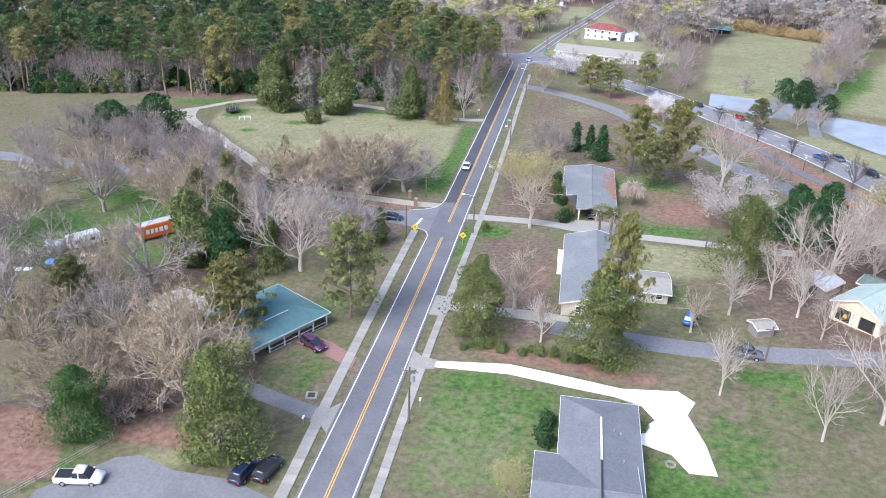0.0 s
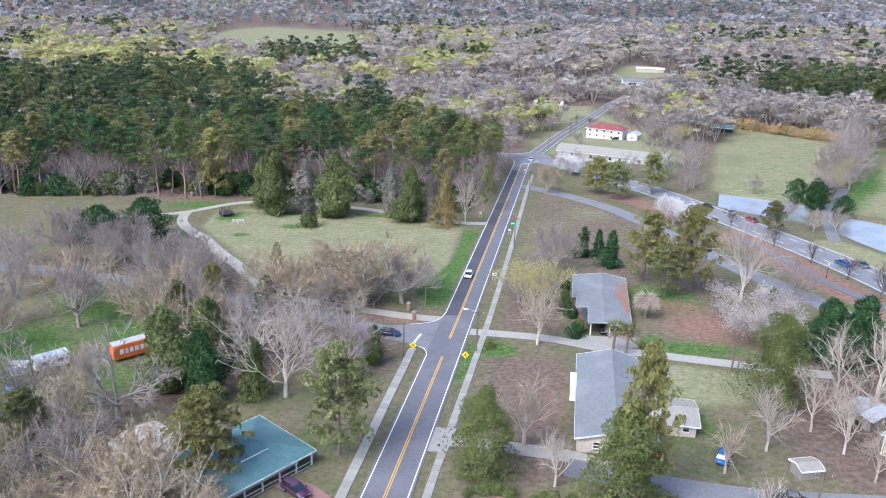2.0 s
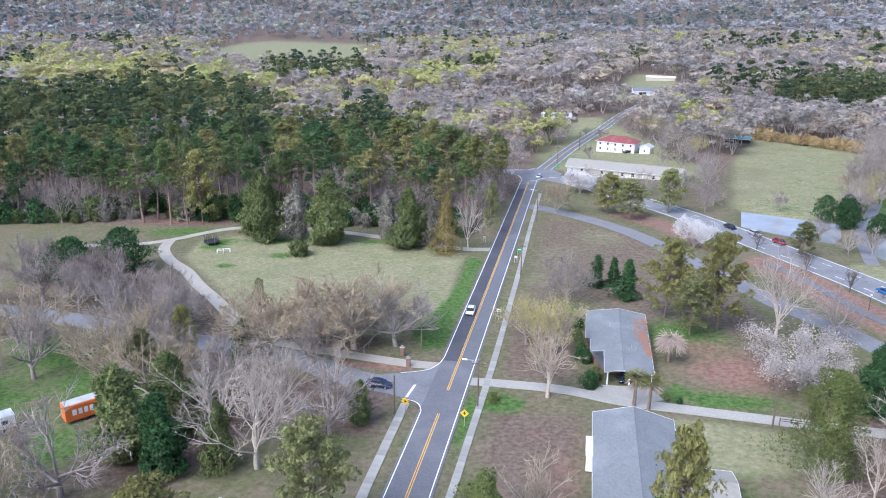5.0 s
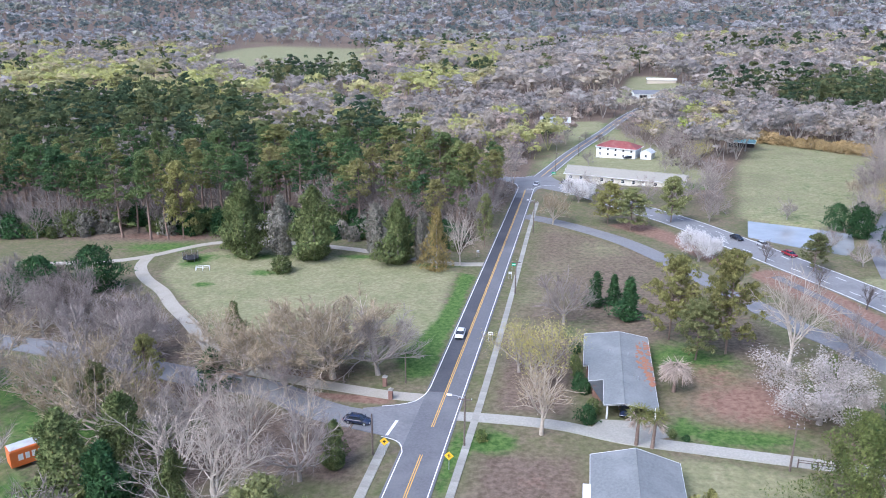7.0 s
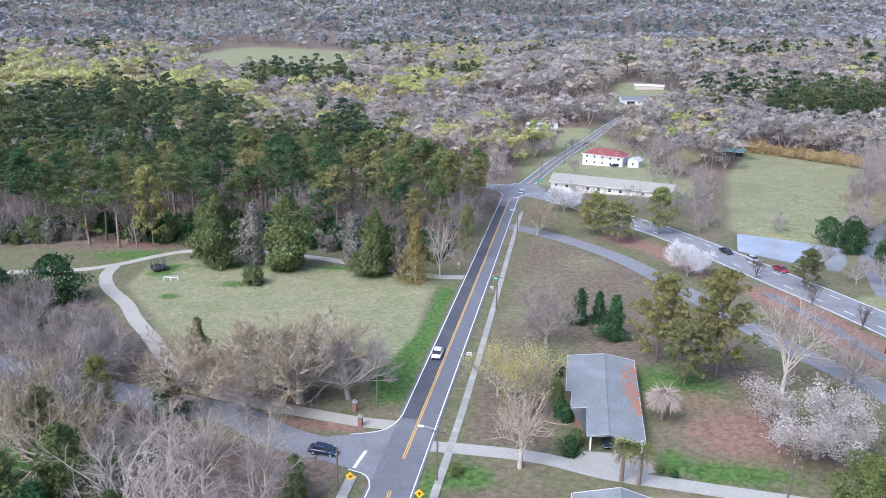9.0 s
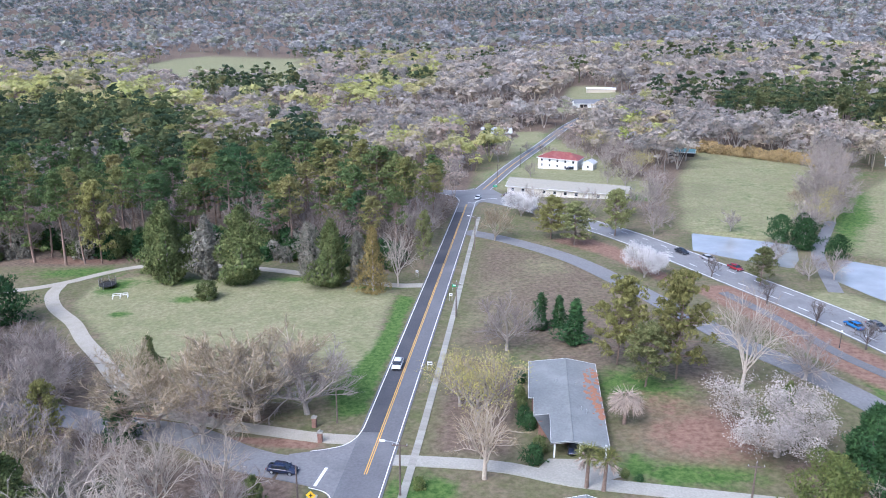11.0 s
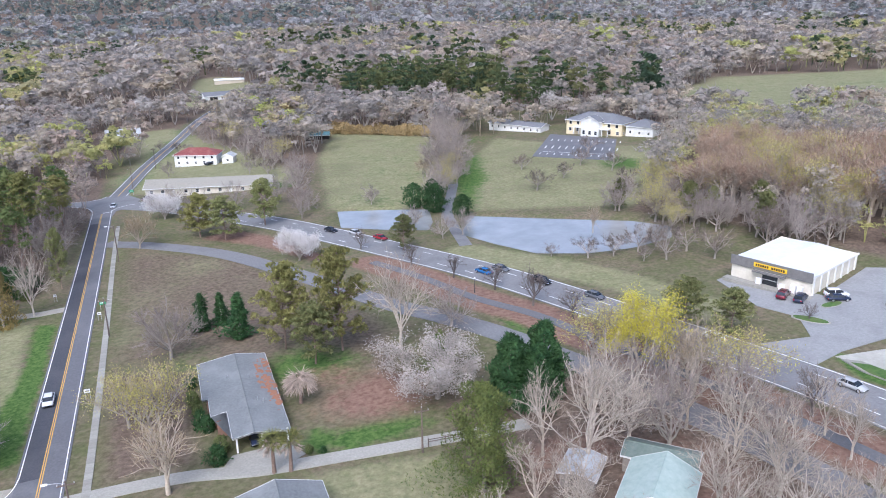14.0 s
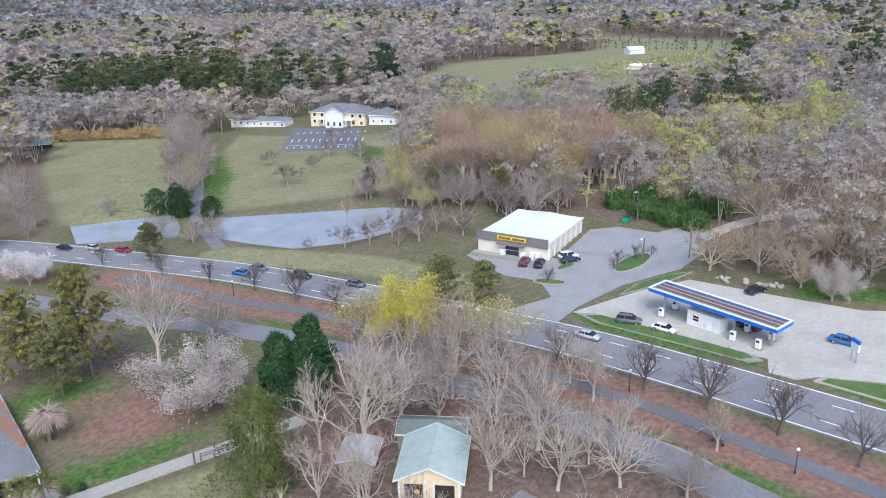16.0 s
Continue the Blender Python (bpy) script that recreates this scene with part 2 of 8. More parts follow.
# ---- mesh helpers ----
def mesh_of(name, V, F, mat, smooth=False):
    me = bpy.data.meshes.new(name)
    if isinstance(F, np.ndarray):
        V = np.ascontiguousarray(V, np.float32)
        F = np.ascontiguousarray(F, np.int32)
        n = len(F)
        me.vertices.add(len(V))
        me.vertices.foreach_set("co", V.ravel())
        me.loops.add(n * 3)
        me.loops.foreach_set("vertex_index", F.ravel())
        me.polygons.add(n)
        me.polygons.foreach_set("loop_start", np.arange(0, n * 3, 3, dtype=np.int32))
        me.update(calc_edges=True)
    else:
        me.from_pydata([tuple(v) for v in V], [], F)
        me.update()
    me.materials.append(mat)
    if smooth:
        me.polygons.foreach_set("use_smooth", np.ones(len(me.polygons), bool))
    return me


def part(name, me, parent=None, label="", m=None):
    ob = new(name, me)
    if parent is not None:
        ob.parent = parent
    if m is not None:
        ob.matrix_local = m
    if label:
        tagged(ob, label)
    return ob


def base(name, m, label, category, group="", kind=""):
    ob = new(name)
    ob.empty_display_size = 0.3
    ob.matrix_world = m
    return tagged(ob, label, category, group, kind)


class Shape:
    """Collects faces for one mesh."""

    def __init__(self):
        self.v, self.f = [], []

    def add(self, verts, faces):
        k = len(self.v)
        self.v += [Vector(p) for p in verts]
        self.f += [tuple(i + k for i in q) for q in faces]
        return self

    def box(self, x0, x1, y0, y1, z0, z1):
        p = [(x, y, z) for z in (z0, z1) for y in (y0, y1) for x in (x0, x1)]
        return self.add(p, [(0, 2, 3, 1), (4, 5, 7, 6), (0, 1, 5, 4), (1, 3, 7, 5), (3, 2, 6, 7), (2, 0, 4, 6)])

    def loft(self, rings, caps=True):
        n = len(rings[0])
        k = len(self.v)
        for r in rings:
            self.v += [Vector(p) for p in r]
        for i in range(len(rings) - 1):
            for j in range(n):
                self.f.append((k + i * n + j, k + i * n + (j + 1) % n, k + (i + 1) * n + (j + 1) % n, k + (i + 1) * n + j))
        if caps:
            self.f.append(tuple(k + j for j in reversed(range(n))))
            self.f.append(tuple(k + (len(rings) - 1) * n + j for j in range(n)))
        return self

    def tube(self, a, b, r0, r1=None, sides=8):
        a, b = Vector(a), Vector(b)
        r1 = r0 if r1 is None else r1
        q = (b - a).to_track_quat("Z", "Y")
        ring = [Vector((math.cos(2 * math.pi * i / sides), math.sin(2 * math.pi * i / sides), 0)) for i in range(sides)]
        return self.loft([[a + q @ (p * r0) for p in ring], [b + q @ (p * r1) for p in ring]])

    def mesh(self, name, mat, smooth=False, bevel=0.0):
        me = mesh_of(name, self.v, self.f, mat, smooth)
        if bevel:
            bm = bmesh.new()
            bm.from_mesh(me)
            bmesh.ops.bevel(bm, geom=[e for e in bm.edges if e.calc_face_angle(0) > 0.6], offset=bevel, segments=1, affect="EDGES")
            bm.to_mesh(me)
            bm.free()
        return me


def spline(pts, step=3.0):
    """Smooth line through plan points."""
    p = [np.array(q, float) for q in pts]
    p = [2 * p[0] - p[1]] + p + [2 * p[-1] - p[-2]]
    out = []
    for i in range(1, len(p) - 2):
        n = max(2, int(np.linalg.norm(p[i + 1] - p[i]) / step))
        for k in range(n):
            u = k / n
            out.append(0.5 * (2 * p[i] + (p[i + 1] - p[i - 1]) * u + (2 * p[i - 1] - 5 * p[i] + 4 * p[i + 1] - p[i + 2]) * u * u
                              + (3 * p[i] - p[i - 1] - 3 * p[i + 1] + p[i + 2]) * u ** 3))
    out.append(p[-2])
    return np.array(out)


def strip_mesh(name, line, left, right, mat, lift=0.05, depth=0.3):
    """A paved strip along a plan line, from -left to +right of it, with skirts into the ground."""
    line = np.asarray(line, float)
    d = np.gradient(line, axis=0)
    d /= np.linalg.norm(d, axis=1)[:, None] + 1e-9
    nrm = np.stack([d[:, 1], -d[:, 0]], 1)
    left = np.broadcast_to(left, len(line))
    right = np.broadcast_to(right, len(line))
    a, b = line - nrm * left[:, None], line + nrm * right[:, None]
    s = Shape()
    rows = []
    for p, q in zip(a, b):
        rows.append([g(*p, lift - depth), g(*p, lift), g(*q, lift), g(*q, lift - depth)])
    k = 0
    for r in rows:
        s.v += r
    for i in range(len(rows) - 1):
        for j in range(3):
            s.f.append((i * 4 + j, i * 4 + j + 1, i * 4 + 5 + j, i * 4 + 4 + j))
    s.f = [tuple(reversed(q)) for q in s.f]
    return s.mesh(name, mat)


def slab_mesh(name, poly, mat, lift=0.05, depth=0.3):
    """A flat paved area with an edge."""
    bm = bmesh.new()
    top = [bm.verts.new(g(x, y, lift)) for x, y in poly]
    f = bm.faces.new(top)
    if f.normal.z < 0 or f.calc_area() and (f.normal_update() or f.normal.z < 0):
        f.normal_flip()
    ext = bmesh.ops.extrude_face_region(bm, geom=[f])
    for v in ext["geom"]:
        if isinstance(v, bmesh.types.BMVert):
            v.co.z -= depth
    bmesh.ops.triangulate(bm, faces=[q for q in bm.faces if len(q.verts) > 4])
    bmesh.ops.recalc_face_normals(bm, faces=bm.faces)
    me = bpy.data.meshes.new(name)
    bm.to_mesh(me)
    bm.free()
    me.materials.append(mat)
    return me


def setting(name, me, label, category):
    return tagged(new(name, me), label, category, kind="structure")


def inside(X, Y, poly, fray=1.5):
    """How far points lie inside a polygon: 0 outside to 1 inside, over a soft edge."""
    p = np.array(poly, float)
    ins = np.zeros(X.shape, bool)
    dist = np.full(X.shape, 1e9)
    for (x0, y0), (x1, y1) in zip(p, np.roll(p, -1, 0)):
        c = (y0 > Y) != (y1 > Y)
        ins ^= c & (X < (x1 - x0) * (Y - y0) / (y1 - y0 + 1e-12) + x0)
        ex, ey = x1 - x0, y1 - y0
        u = np.clip(((X - x0) * ex + (Y - y0) * ey) / (ex * ex + ey * ey + 1e-12), 0, 1)
        dist = np.minimum(dist, np.hypot(X - x0 - u * ex, Y - y0 - u * ey))
    return np.clip(0.5 + np.where(ins, dist, -dist) / (2 * fray), 0, 1)


# ---- plan of roads and areas ----
SIDE_ROAD = [(-3, 158.5), (-13, 157), (-22, 160), (-32, 165.5), (-46, 168.5), (-84, 178), (-100, 181), (-150, 188)]
NORTH_ROAD = [(3.5, 366), (8, 392), (16, 437), (31, 506), (47, 579), (66, 640), (95, 720)]
PARK_ROAD = [(3, 301), (17, 290), (34, 271), (47, 248), (65.6, 209), (73, 197), (81, 181), (89, 158), (96, 132), (99, 114), (100, 98), (100, 70), (98, 30)]
HIGHWAY = [(4, 357), (22, 340), (40, 314), (56, 290), (74.5, 254), (91.5, 219), (104, 184), (117, 140), (121.2, 118.5), (124, 99.5), (126.5, 80), (129, 50), (130, 10)]
TRAIL = [(70, 240), (77, 223), (83.3, 203), (90.5, 188), (95, 172), (104, 140), (109, 114), (110, 102), (111.5, 87), (113, 60)]
FOOTPATH = [(97, 124), (100.5, 113), (102.5, 105.5), (102, 94), (103, 75)]
FARM_DRIVE = [(-3, 245), (-12, 245), (-28, 251), (-45, 257.5), (-62, 262), (-77, 264), (-90, 261), (-97, 254), (-103, 246), (-112, 240), (-130, 236)]
GRAVEL_PATH = [(-103, 245), (-100, 236), (-92.7, 226), (-82, 216), (-73.6, 206), (-64, 196), (-56, 187), (-46, 176)]
LANE = [(3.2, 159.8), (12, 159.5), (21, 158.5), (30, 155.6), (42, 153.8), (59, 151.4), (70, 150)]
WEST_FIELD = [(-10, 241), (-7, 190), (-14, 178), (-40, 180), (-54, 190), (-72, 209), (-90, 229), (-92, 246), (-80, 256), (-60, 254), (-40, 249)]
MOWN_FIELD = [(71, 301), (101, 285), (120, 320), (149, 417), (109, 467), (88, 400)]
ORCHARD = [(110, 273), (155, 249), (190, 290), (217, 326), (196, 345), (172, 390), (140, 350)]
POND_WEST = [(74.5, 300), (88, 293), (101, 285), (97, 270), (93, 262), (82, 270), (71, 280)]
POND_EAST = [(108, 270.5), (131, 250.5), (146, 238), (152, 228), (146, 219), (133, 217), (121, 219), (110, 226), (104, 240), (100, 252)]
WOOD_EDGE = [(-12, 256), (-45, 268), (-78, 274), (-104, 262), (-140, 262), (-400, 250), (-600, 900), (0, 900), (-2, 345)]

# ---- the ground ----
def axis_of(lo, hi, step, far0, far1):
    a = list(np.arange(lo, hi + 0.1, step))
    s, up = step, []
    x = a[-1]
    while x < far1:
        s *= 1.13
        x += s
        up.append(min(x, far1))
    s, dn = step, []
    x = a[0]
    while x > far0:
        s *= 1.13
        x -= s
        dn.append(max(x, far0))
    return np.array(dn[::-1] + a + up)


def build_ground():
    xs, ys = axis_of(-130, 235, 1.6, -4700, 4700), axis_of(40, 480, 1.6, -600, 4900)
    X, Y = np.meshgrid(xs, ys)
    rel = np.random.default_rng(3)
    Z = gz(X, Y)
    pond = np.maximum(inside(X, Y, POND_WEST, 2.0), inside(X, Y, POND_EAST, 2.0))
    Z = Z - 1.5 * pond
    paved = np.zeros_like(X)
    near = (X > -125) & (X < 235) & (Y > 45) & (Y < 480)
    Z = Z + np.where(near, -0.06, -0.02)
    n = X.size
    idx = np.arange(n).reshape(X.shape)
    a, b, c, d = idx[:-1, :-1].ravel(), idx[:-1, 1:].ravel(), idx[1:, 1:].ravel(), idx[1:, :-1].ravel()
    F = np.concatenate([np.stack([a, b, c], 1), np.stack([a, c, d], 1)])
    me = mesh_of("ground", np.stack([X, Y, Z], -1).reshape(-1, 3), F, ground_material(), True)

    def near_line(pts, w, fray=2.0):
        line = spline(pts, 6.0)
        D = np.full(X.shape, 1e9)
        for p, q in zip(line[:-1], line[1:]):
            e = q - p
            u = np.clip(((X - p[0]) * e[0] + (Y - p[1]) * e[1]) / (e @ e), 0, 1)
            D = np.minimum(D, np.hypot(X - p[0] - u * e[0], Y - p[1] - u * e[1]))
        return np.clip(0.5 + (w - D) / (2 * fray), 0, 1)

    def area(*polys, fray=2.0, k=1.0):
        out = np.zeros(X.shape)
        for p in polys:
            out = np.maximum(out, inside(X, Y, p, fray))
        return out * k

    def blob(x, y, rx, ry, k=1.0):
        return k * np.clip(1.3 - np.hypot((X - x) / rx, (Y - y) / ry), 0, 1)

    green = np.maximum.reduce([
        area([(-9, 238), (-4, 235), (-4, 175), (-8, 172), (-12, 182), (-8, 205)], fray=1.5, k=0.95),
        area([(7, 98), (26, 96), (33, 94), (37, 91), (36, 84), (40, 82), (42, 79), (46, 79), (46, 55), (7, 55)], fray=2, k=0.55),
        area([(36, 83), (41, 81.5), (42, 79), (48, 78), (52, 60), (36, 60)], fray=1.5, k=0.95),
        blob(14, 95, 9, 4, 0.8), blob(22, 92, 6, 3, 0.7), blob(60, 98, 14, 10, 0.55), blob(56, 103, 9, 3, 0.9), blob(48, 84, 8, 12, 0.6),
        blob(48, 158, 12, 4.5, 0.95), blob(40, 160, 4, 5, 0.8), blob(10, 152, 5, 4, 0.8), blob(5, 148, 1.6, 8, 0.9), blob(5, 143, 1.5, 10, 0.8),
        blob(44, 128, 8, 10, 0.5), blob(-42, 150, 9, 6, 0.5), blob(-62, 150, 22, 14, 0.8), blob(-78, 162, 20, 13, 0.75), blob(-82, 138, 20, 20, 0.75), blob(-58, 128, 12, 12, 0.6),
        blob(-12, 93, 6, 10, 0.55), blob(-13, 115, 6, 6, 0.6), blob(-86, 243, 5, 8, 0.8), blob(-62, 233, 6, 3, 0.75), blob(-74, 222, 4, 2.5, 0.9),
        blob(-15, 243, 10, 2.5, 0.85), blob(-40, 250, 10, 2.5, 0.8), blob(-70, 248, 14, 4, 0.6), blob(-105, 256, 20, 7, 0.7), blob(-34, 68, 4, 5, 0.7), blob(-36, 80, 4, 6, 0.7),
        blob(43, 187, 14, 13, 0.7), blob(25, 200, 12, 14, 0.35), blob(62, 178, 9, 9, 0.35), area([(325, 470), (290, 345), (334, 272), (420, 322), (577, 355), (640, 425), (745, 492), (767, 710), (641, 576), (562, 522), (420, 545)], fray=12, k=0.22),
        area([(106, 276), (112, 273), (135, 318), (150, 360), (142, 352), (122, 318)], fray=5, k=0.85), blob(186, 305, 10, 14, 0.9), blob(150, 395, 20, 12, 0.7), blob(222, 318, 8, 14, 0.85),
        area([(70, 301), (100, 286), (125, 330), (150, 418), (108, 468), (86, 400)], fray=4, k=0.2),
        blob(85, 190, 3, 14, 0.75), blob(78, 205, 3, 9, 0.6), blob(104, 115, 2.5, 14, 0.6), blob(104, 95, 2.5, 10, 0.8), blob(80, 170, 4, 8, 0.5),
        area([(157, 120), (163, 113), (172, 96), (178, 100), (168, 122)], fray=2, k=0.9), blob(152, 143, 8, 2.5, 0.8), blob(127, 141, 2, 8, 0.9),
        area([(127, 146), (131, 140), (133.5, 112), (131, 109), (127.5, 118), (124, 140)], fray=0.8, k=0.95),
        area([(131, 101), (133, 101.5), (138, 92), (142, 80), (132, 80)], fray=0.8, k=0.9),
        near_line(NORTH_ROAD, 9, 4) * 0.4, blob(62, 352, 10, 8, 0.8), blob(90, 690, 40, 25, 0.6)])
    straw = np.maximum.reduce([
        area(WEST_FIELD, fray=2.5, k=0.95), area(MOWN_FIELD, fray=3, k=0.75), area(ORCHARD, fray=3, k=0.7),
        area([(36, 151), (55, 149), (58, 138), (44, 134), (36, 136)], fray=2, k=0.9), blob(45, 147, 10, 4, 0.9),
        area([(7.5, 94), (24, 90), (24, 70), (7, 70)], fray=3, k=0.62), area([(9, 290), (16, 286), (40, 255), (44, 240), (22, 215), (8, 215)], fray=3, k=0.32),
        near_line([(94, 235), (108, 213), (116, 196), (122, 172)], 6, 2) * 0.85,
        area([(40, 650), (95, 650), (110, 760), (95, 850), (60, 850), (45, 720)], fray=8, k=0.9), area([(-235, 930), (-425, 920), (-560, 1190), (-600, 1470), (-420, 1420), (-330, 1330)], fray=15), 0.9 * area([(4, 372), (66, 352), (76, 372), (62, 440), (46, 500), (30, 560), (-6, 560), (14, 470), (2, 400)], fray=6),
        area([(325, 470), (290, 345), (334, 272), (420, 322), (577, 355), (640, 425), (745, 492), (767, 710), (641, 576), (562, 522), (420, 545)], fray=12, k=0.9),
        area([(285, 345), (330, 355), (345, 400), (320, 440), (270, 400)], fray=5, k=0.8),
        blob(-22, 72, 5, 2.5, 0.8), blob(2, 300, 12, 80, 0.35), blob(-9, 300, 4, 40, 0.6)])
    mulch = np.maximum.reduce([
        near_line(TRAIL, 5.6, 1.5) * 0.95, area([(30, 290), (45, 272), (56, 250), (62, 248), (50, 280), (40, 296)], fray=2, k=0.9),
        area([(-6.5, 163.6), (-12, 162.2), (-26, 164), (-30, 166.2), (-17, 165.6), (-8, 164.6)], fray=0.6, k=0.9),
        area([(14, 105.5), (30, 104.5), (40, 101), (40, 97.5), (26, 99.8), (12, 102.4)], fray=1.2, k=0.8),
        blob(52, 170, 13, 11, 0.85), blob(45, 180, 11, 7, 0.6), area([(-60, 80), (-40, 78), (-37, 73), (-33, 66), (-60, 60)], fray=1, k=1.0),
        blob(-24, 76, 12, 3, 0.8), blob(-36, 172, 26, 2.0, 0.7), blob(-110, 268, 22, 5, 0.8), blob(18, 142, 5, 4, 0.35), blob(72, 140, 14, 8, 0.6), blob(84, 128, 12, 14, 0.6), blob(20, 130, 6, 12, 0.5), blob(93, 150, 9, 18, 0.6),
        blob(98, 95, 4, 20, 0.3), blob(-11, 86, 3, 2.5, 0.7)])
    litter = np.maximum.reduce([
        area([(8, 150), (24, 150), (24, 108), (9, 106)], fray=3, k=0.75), area([(8, 200), (22, 195), (22, 162), (9, 162)], fray=3, k=0.85),
        area([(9, 292), (40, 262), (62, 205), (60, 165), (36, 192), (9, 205)], fray=4, k=0.6),
        area([(60, 165), (105, 165), (118, 110), (96, 80), (55, 120)], fray=4, k=0.8), area([(-8, 155), (-36, 160), (-60, 175), (-60, 120), (-34, 118), (-28, 138), (-9, 138)], fray=3, k=0.85),
        area([(-13, 75), (-45, 78), (-50, 120), (-26, 100), (-16, 90)], fray=3, k=0.85), area([(-14, 183), (-20, 168), (-45, 172), (-60, 195), (-110, 230), (-130, 180), (-46, 170)], fray=3, k=0.6),
        area(WOOD_EDGE, fray=3), area([(60, 300), (90, 400), (108, 470), (60, 480), (30, 470), (20, 372), (62, 356)], fray=5, k=0.8),
        np.where((Y > 470) | (X < -216) | (X > 240), 0.85, 0), area([(150, 246), (166, 215), (178, 165), (172, 150), (166, 120), (400, 60), (400, 400), (240, 330), (196, 292)], fray=4, k=0.9)])
    # worn, uneven ground: broken by a slow noise
    wob = np.array([noise.noise((x * 0.05, y * 0.05, 3.1)) for x, y in zip(X.ravel()[::1], Y.ravel())]).reshape(X.shape)
    green = np.clip(green + 0.25 * wob * (green > 0.05), 0, 1)
    straw = np.clip(straw + 0.3 * wob * (straw > 0.05), 0, 1)
    cover = np.stack([green, straw, mulch, litter], -1).reshape(-1, 4).astype(np.float32)
    at = me.attributes.new("cover", "FLOAT_COLOR", "POINT")
    at.data.foreach_set("color", cover.ravel())
    return setting("ground", me, "patchy early-spring grass, leaf litter and red clay", "ground")


build_ground()

# ---- roads ----
straight = [(0, y) for y in np.arange(-90, 349, 6.0)]
setting("road_main", strip_mesh("road_main", straight, 3.55, 3.55, ASPHALT_MID, 0.06), "grey asphalt two-lane road with double yellow line", "road")
setting("road_patch", strip_mesh("road_patch", [(0, y) for y in np.arange(168, 333, 6.0)], 3.0, -0.15, ASPHALT_NEW, 0.066, 0.02),
        "darker resurfaced lane of the two-lane road", "road")
JUNCTION = [(-3.6, 338), (-3.9, 350), (-5.5, 358), (-13, 366), (-13, 371), (-3, 370), (0.6, 374), (7.6, 374), (10, 368), (13, 361), (10, 352), (4.6, 346), (3.6, 338)]
setting("road_junction", slab_mesh("road_junction", JUNCTION, ASPHALT_OLD, 0.068), "worn pale asphalt at the road junction", "road")
WEST_MOUTH = [(-3.4, 148.5), (-5, 151), (-8, 152.2), (-13, 153.6), (-13, 160.6), (-9, 161.8), (-6, 163), (-4.2, 165), (-3.4, 168)]
setting("road_mouth", slab_mesh("road_mouth", WEST_MOUTH, ASPHALT_OLD, 0.068), "worn pale asphalt where a side road joins", "road")
setting("road_side", strip_mesh("road_side", spline(SIDE_ROAD)[3:], 3.2, 3.2, ASPHALT_OLD, 0.05), "worn grey asphalt side road", "road")
setting("road_north", strip_mesh("road_north", spline(NORTH_ROAD), 3.6, 3.6, ASPHALT_MID, 0.06), "grey asphalt road running on through the woods", "road")
setting("road_park", strip_mesh("road_park", spline(PARK_ROAD), 2.9, 2.9, ASPHALT_OLD, 0.045), "worn grey asphalt lane through the park strip", "road")
HW = spline(HIGHWAY)
setting("road_highway", strip_mesh("road_highway", HW, 5.6, 5.6, ASPHALT_WIDE, 0.055), "grey asphalt four-lane road with white lines", "road")
setting("path_trail", strip_mesh("path_trail", spline(TRAIL), 1.25, 1.25, ASPHALT_MID, 0.04), "narrow asphalt trail between mulch beds", "path")
setting("path_foot", strip_mesh("path_foot", spline(FOOTPATH), 0.8, 0.8, CONCRETE, 0.04), "narrow concrete footpath beside the lane", "path")
setting("path_farm_drive", strip_mesh("path_farm_drive", spline(FARM_DRIVE), 1.6, 1.6, GRAVEL, 0.03), "pale gravel drive along the wood's edge", "driveway")
setting("path_gravel", strip_mesh("path_gravel", spline(GRAVEL_PATH), 1.7, 1.7, GRAVEL, 0.03), "pale gravel track beside the field", "path")
setting("path_gate_drive", strip_mesh("path_gate_drive", spline([(-3.5, 165.5), (-10, 166), (-18, 167.6), (-27, 169.5), (-40, 173)]), 1.5, 1.5, GRAVEL, 0.035), "pale gravel drive past brick pillars", "driveway")
setting("path_lane", strip_mesh("path_lane", spline(LANE), 1.5, 1.5, CONCRETE, 0.04), "weathered concrete driveway to two houses", "driveway")
setting("path_carport_drive", slab_mesh("path_carport_drive", [(26.8, 161.4), (35, 161.4), (37, 157), (31, 153.8), (24, 156.5)], CONCRETE, 0.05), "weathered concrete in front of a carport", "driveway")
DRIVE = [(7.4, 99.7), (18.2, 100.6), (26.6, 98.7), (34.5, 96.7), (42.3, 97.3), (44.4, 94.9), (43, 91.8), (44.6, 85.5), (45.2, 79.8), (41.9, 79.8), (40.2, 83), (37.2, 84.3),
         (36.4, 84.6), (36.4, 87.5), (38.7, 89.9), (37.1, 93), (33.7, 94.6), (26.6, 96.1), (18.4, 98), (7.4, 98.1)]
setting("path_new_drive", slab_mesh("path_new_drive", DRIVE, CONCRETE_NEW, 0.06), "bright new concrete driveway with a turning place", "driveway")
setting("path_apron", slab_mesh("path_apron", [(3.4, 102.2), (5, 100.6), (7.4, 100), (7.4, 97.6), (5, 97.2), (3.4, 96)], CONCRETE, 0.066), "grey concrete apron at the road's edge", "driveway")
setting("path_south_lane", strip_mesh("path_south_lane", spline([(24, 113), (35, 111), (48, 109.5), (60, 110), (73, 111), (82, 112)]), 2.3, 2.3, ASPHALT_OLD, 0.04), "worn asphalt lane behind the houses", "driveway")
setting("path_brick_drive", slab_mesh("path_brick_drive", [(-4.6, 98.6), (-10, 102.6), (-16, 105.2), (-17, 102.4), (-11, 99.6), (-4.6, 95.4)], BRICKWAY, 0.05), "red brick driveway", "driveway")
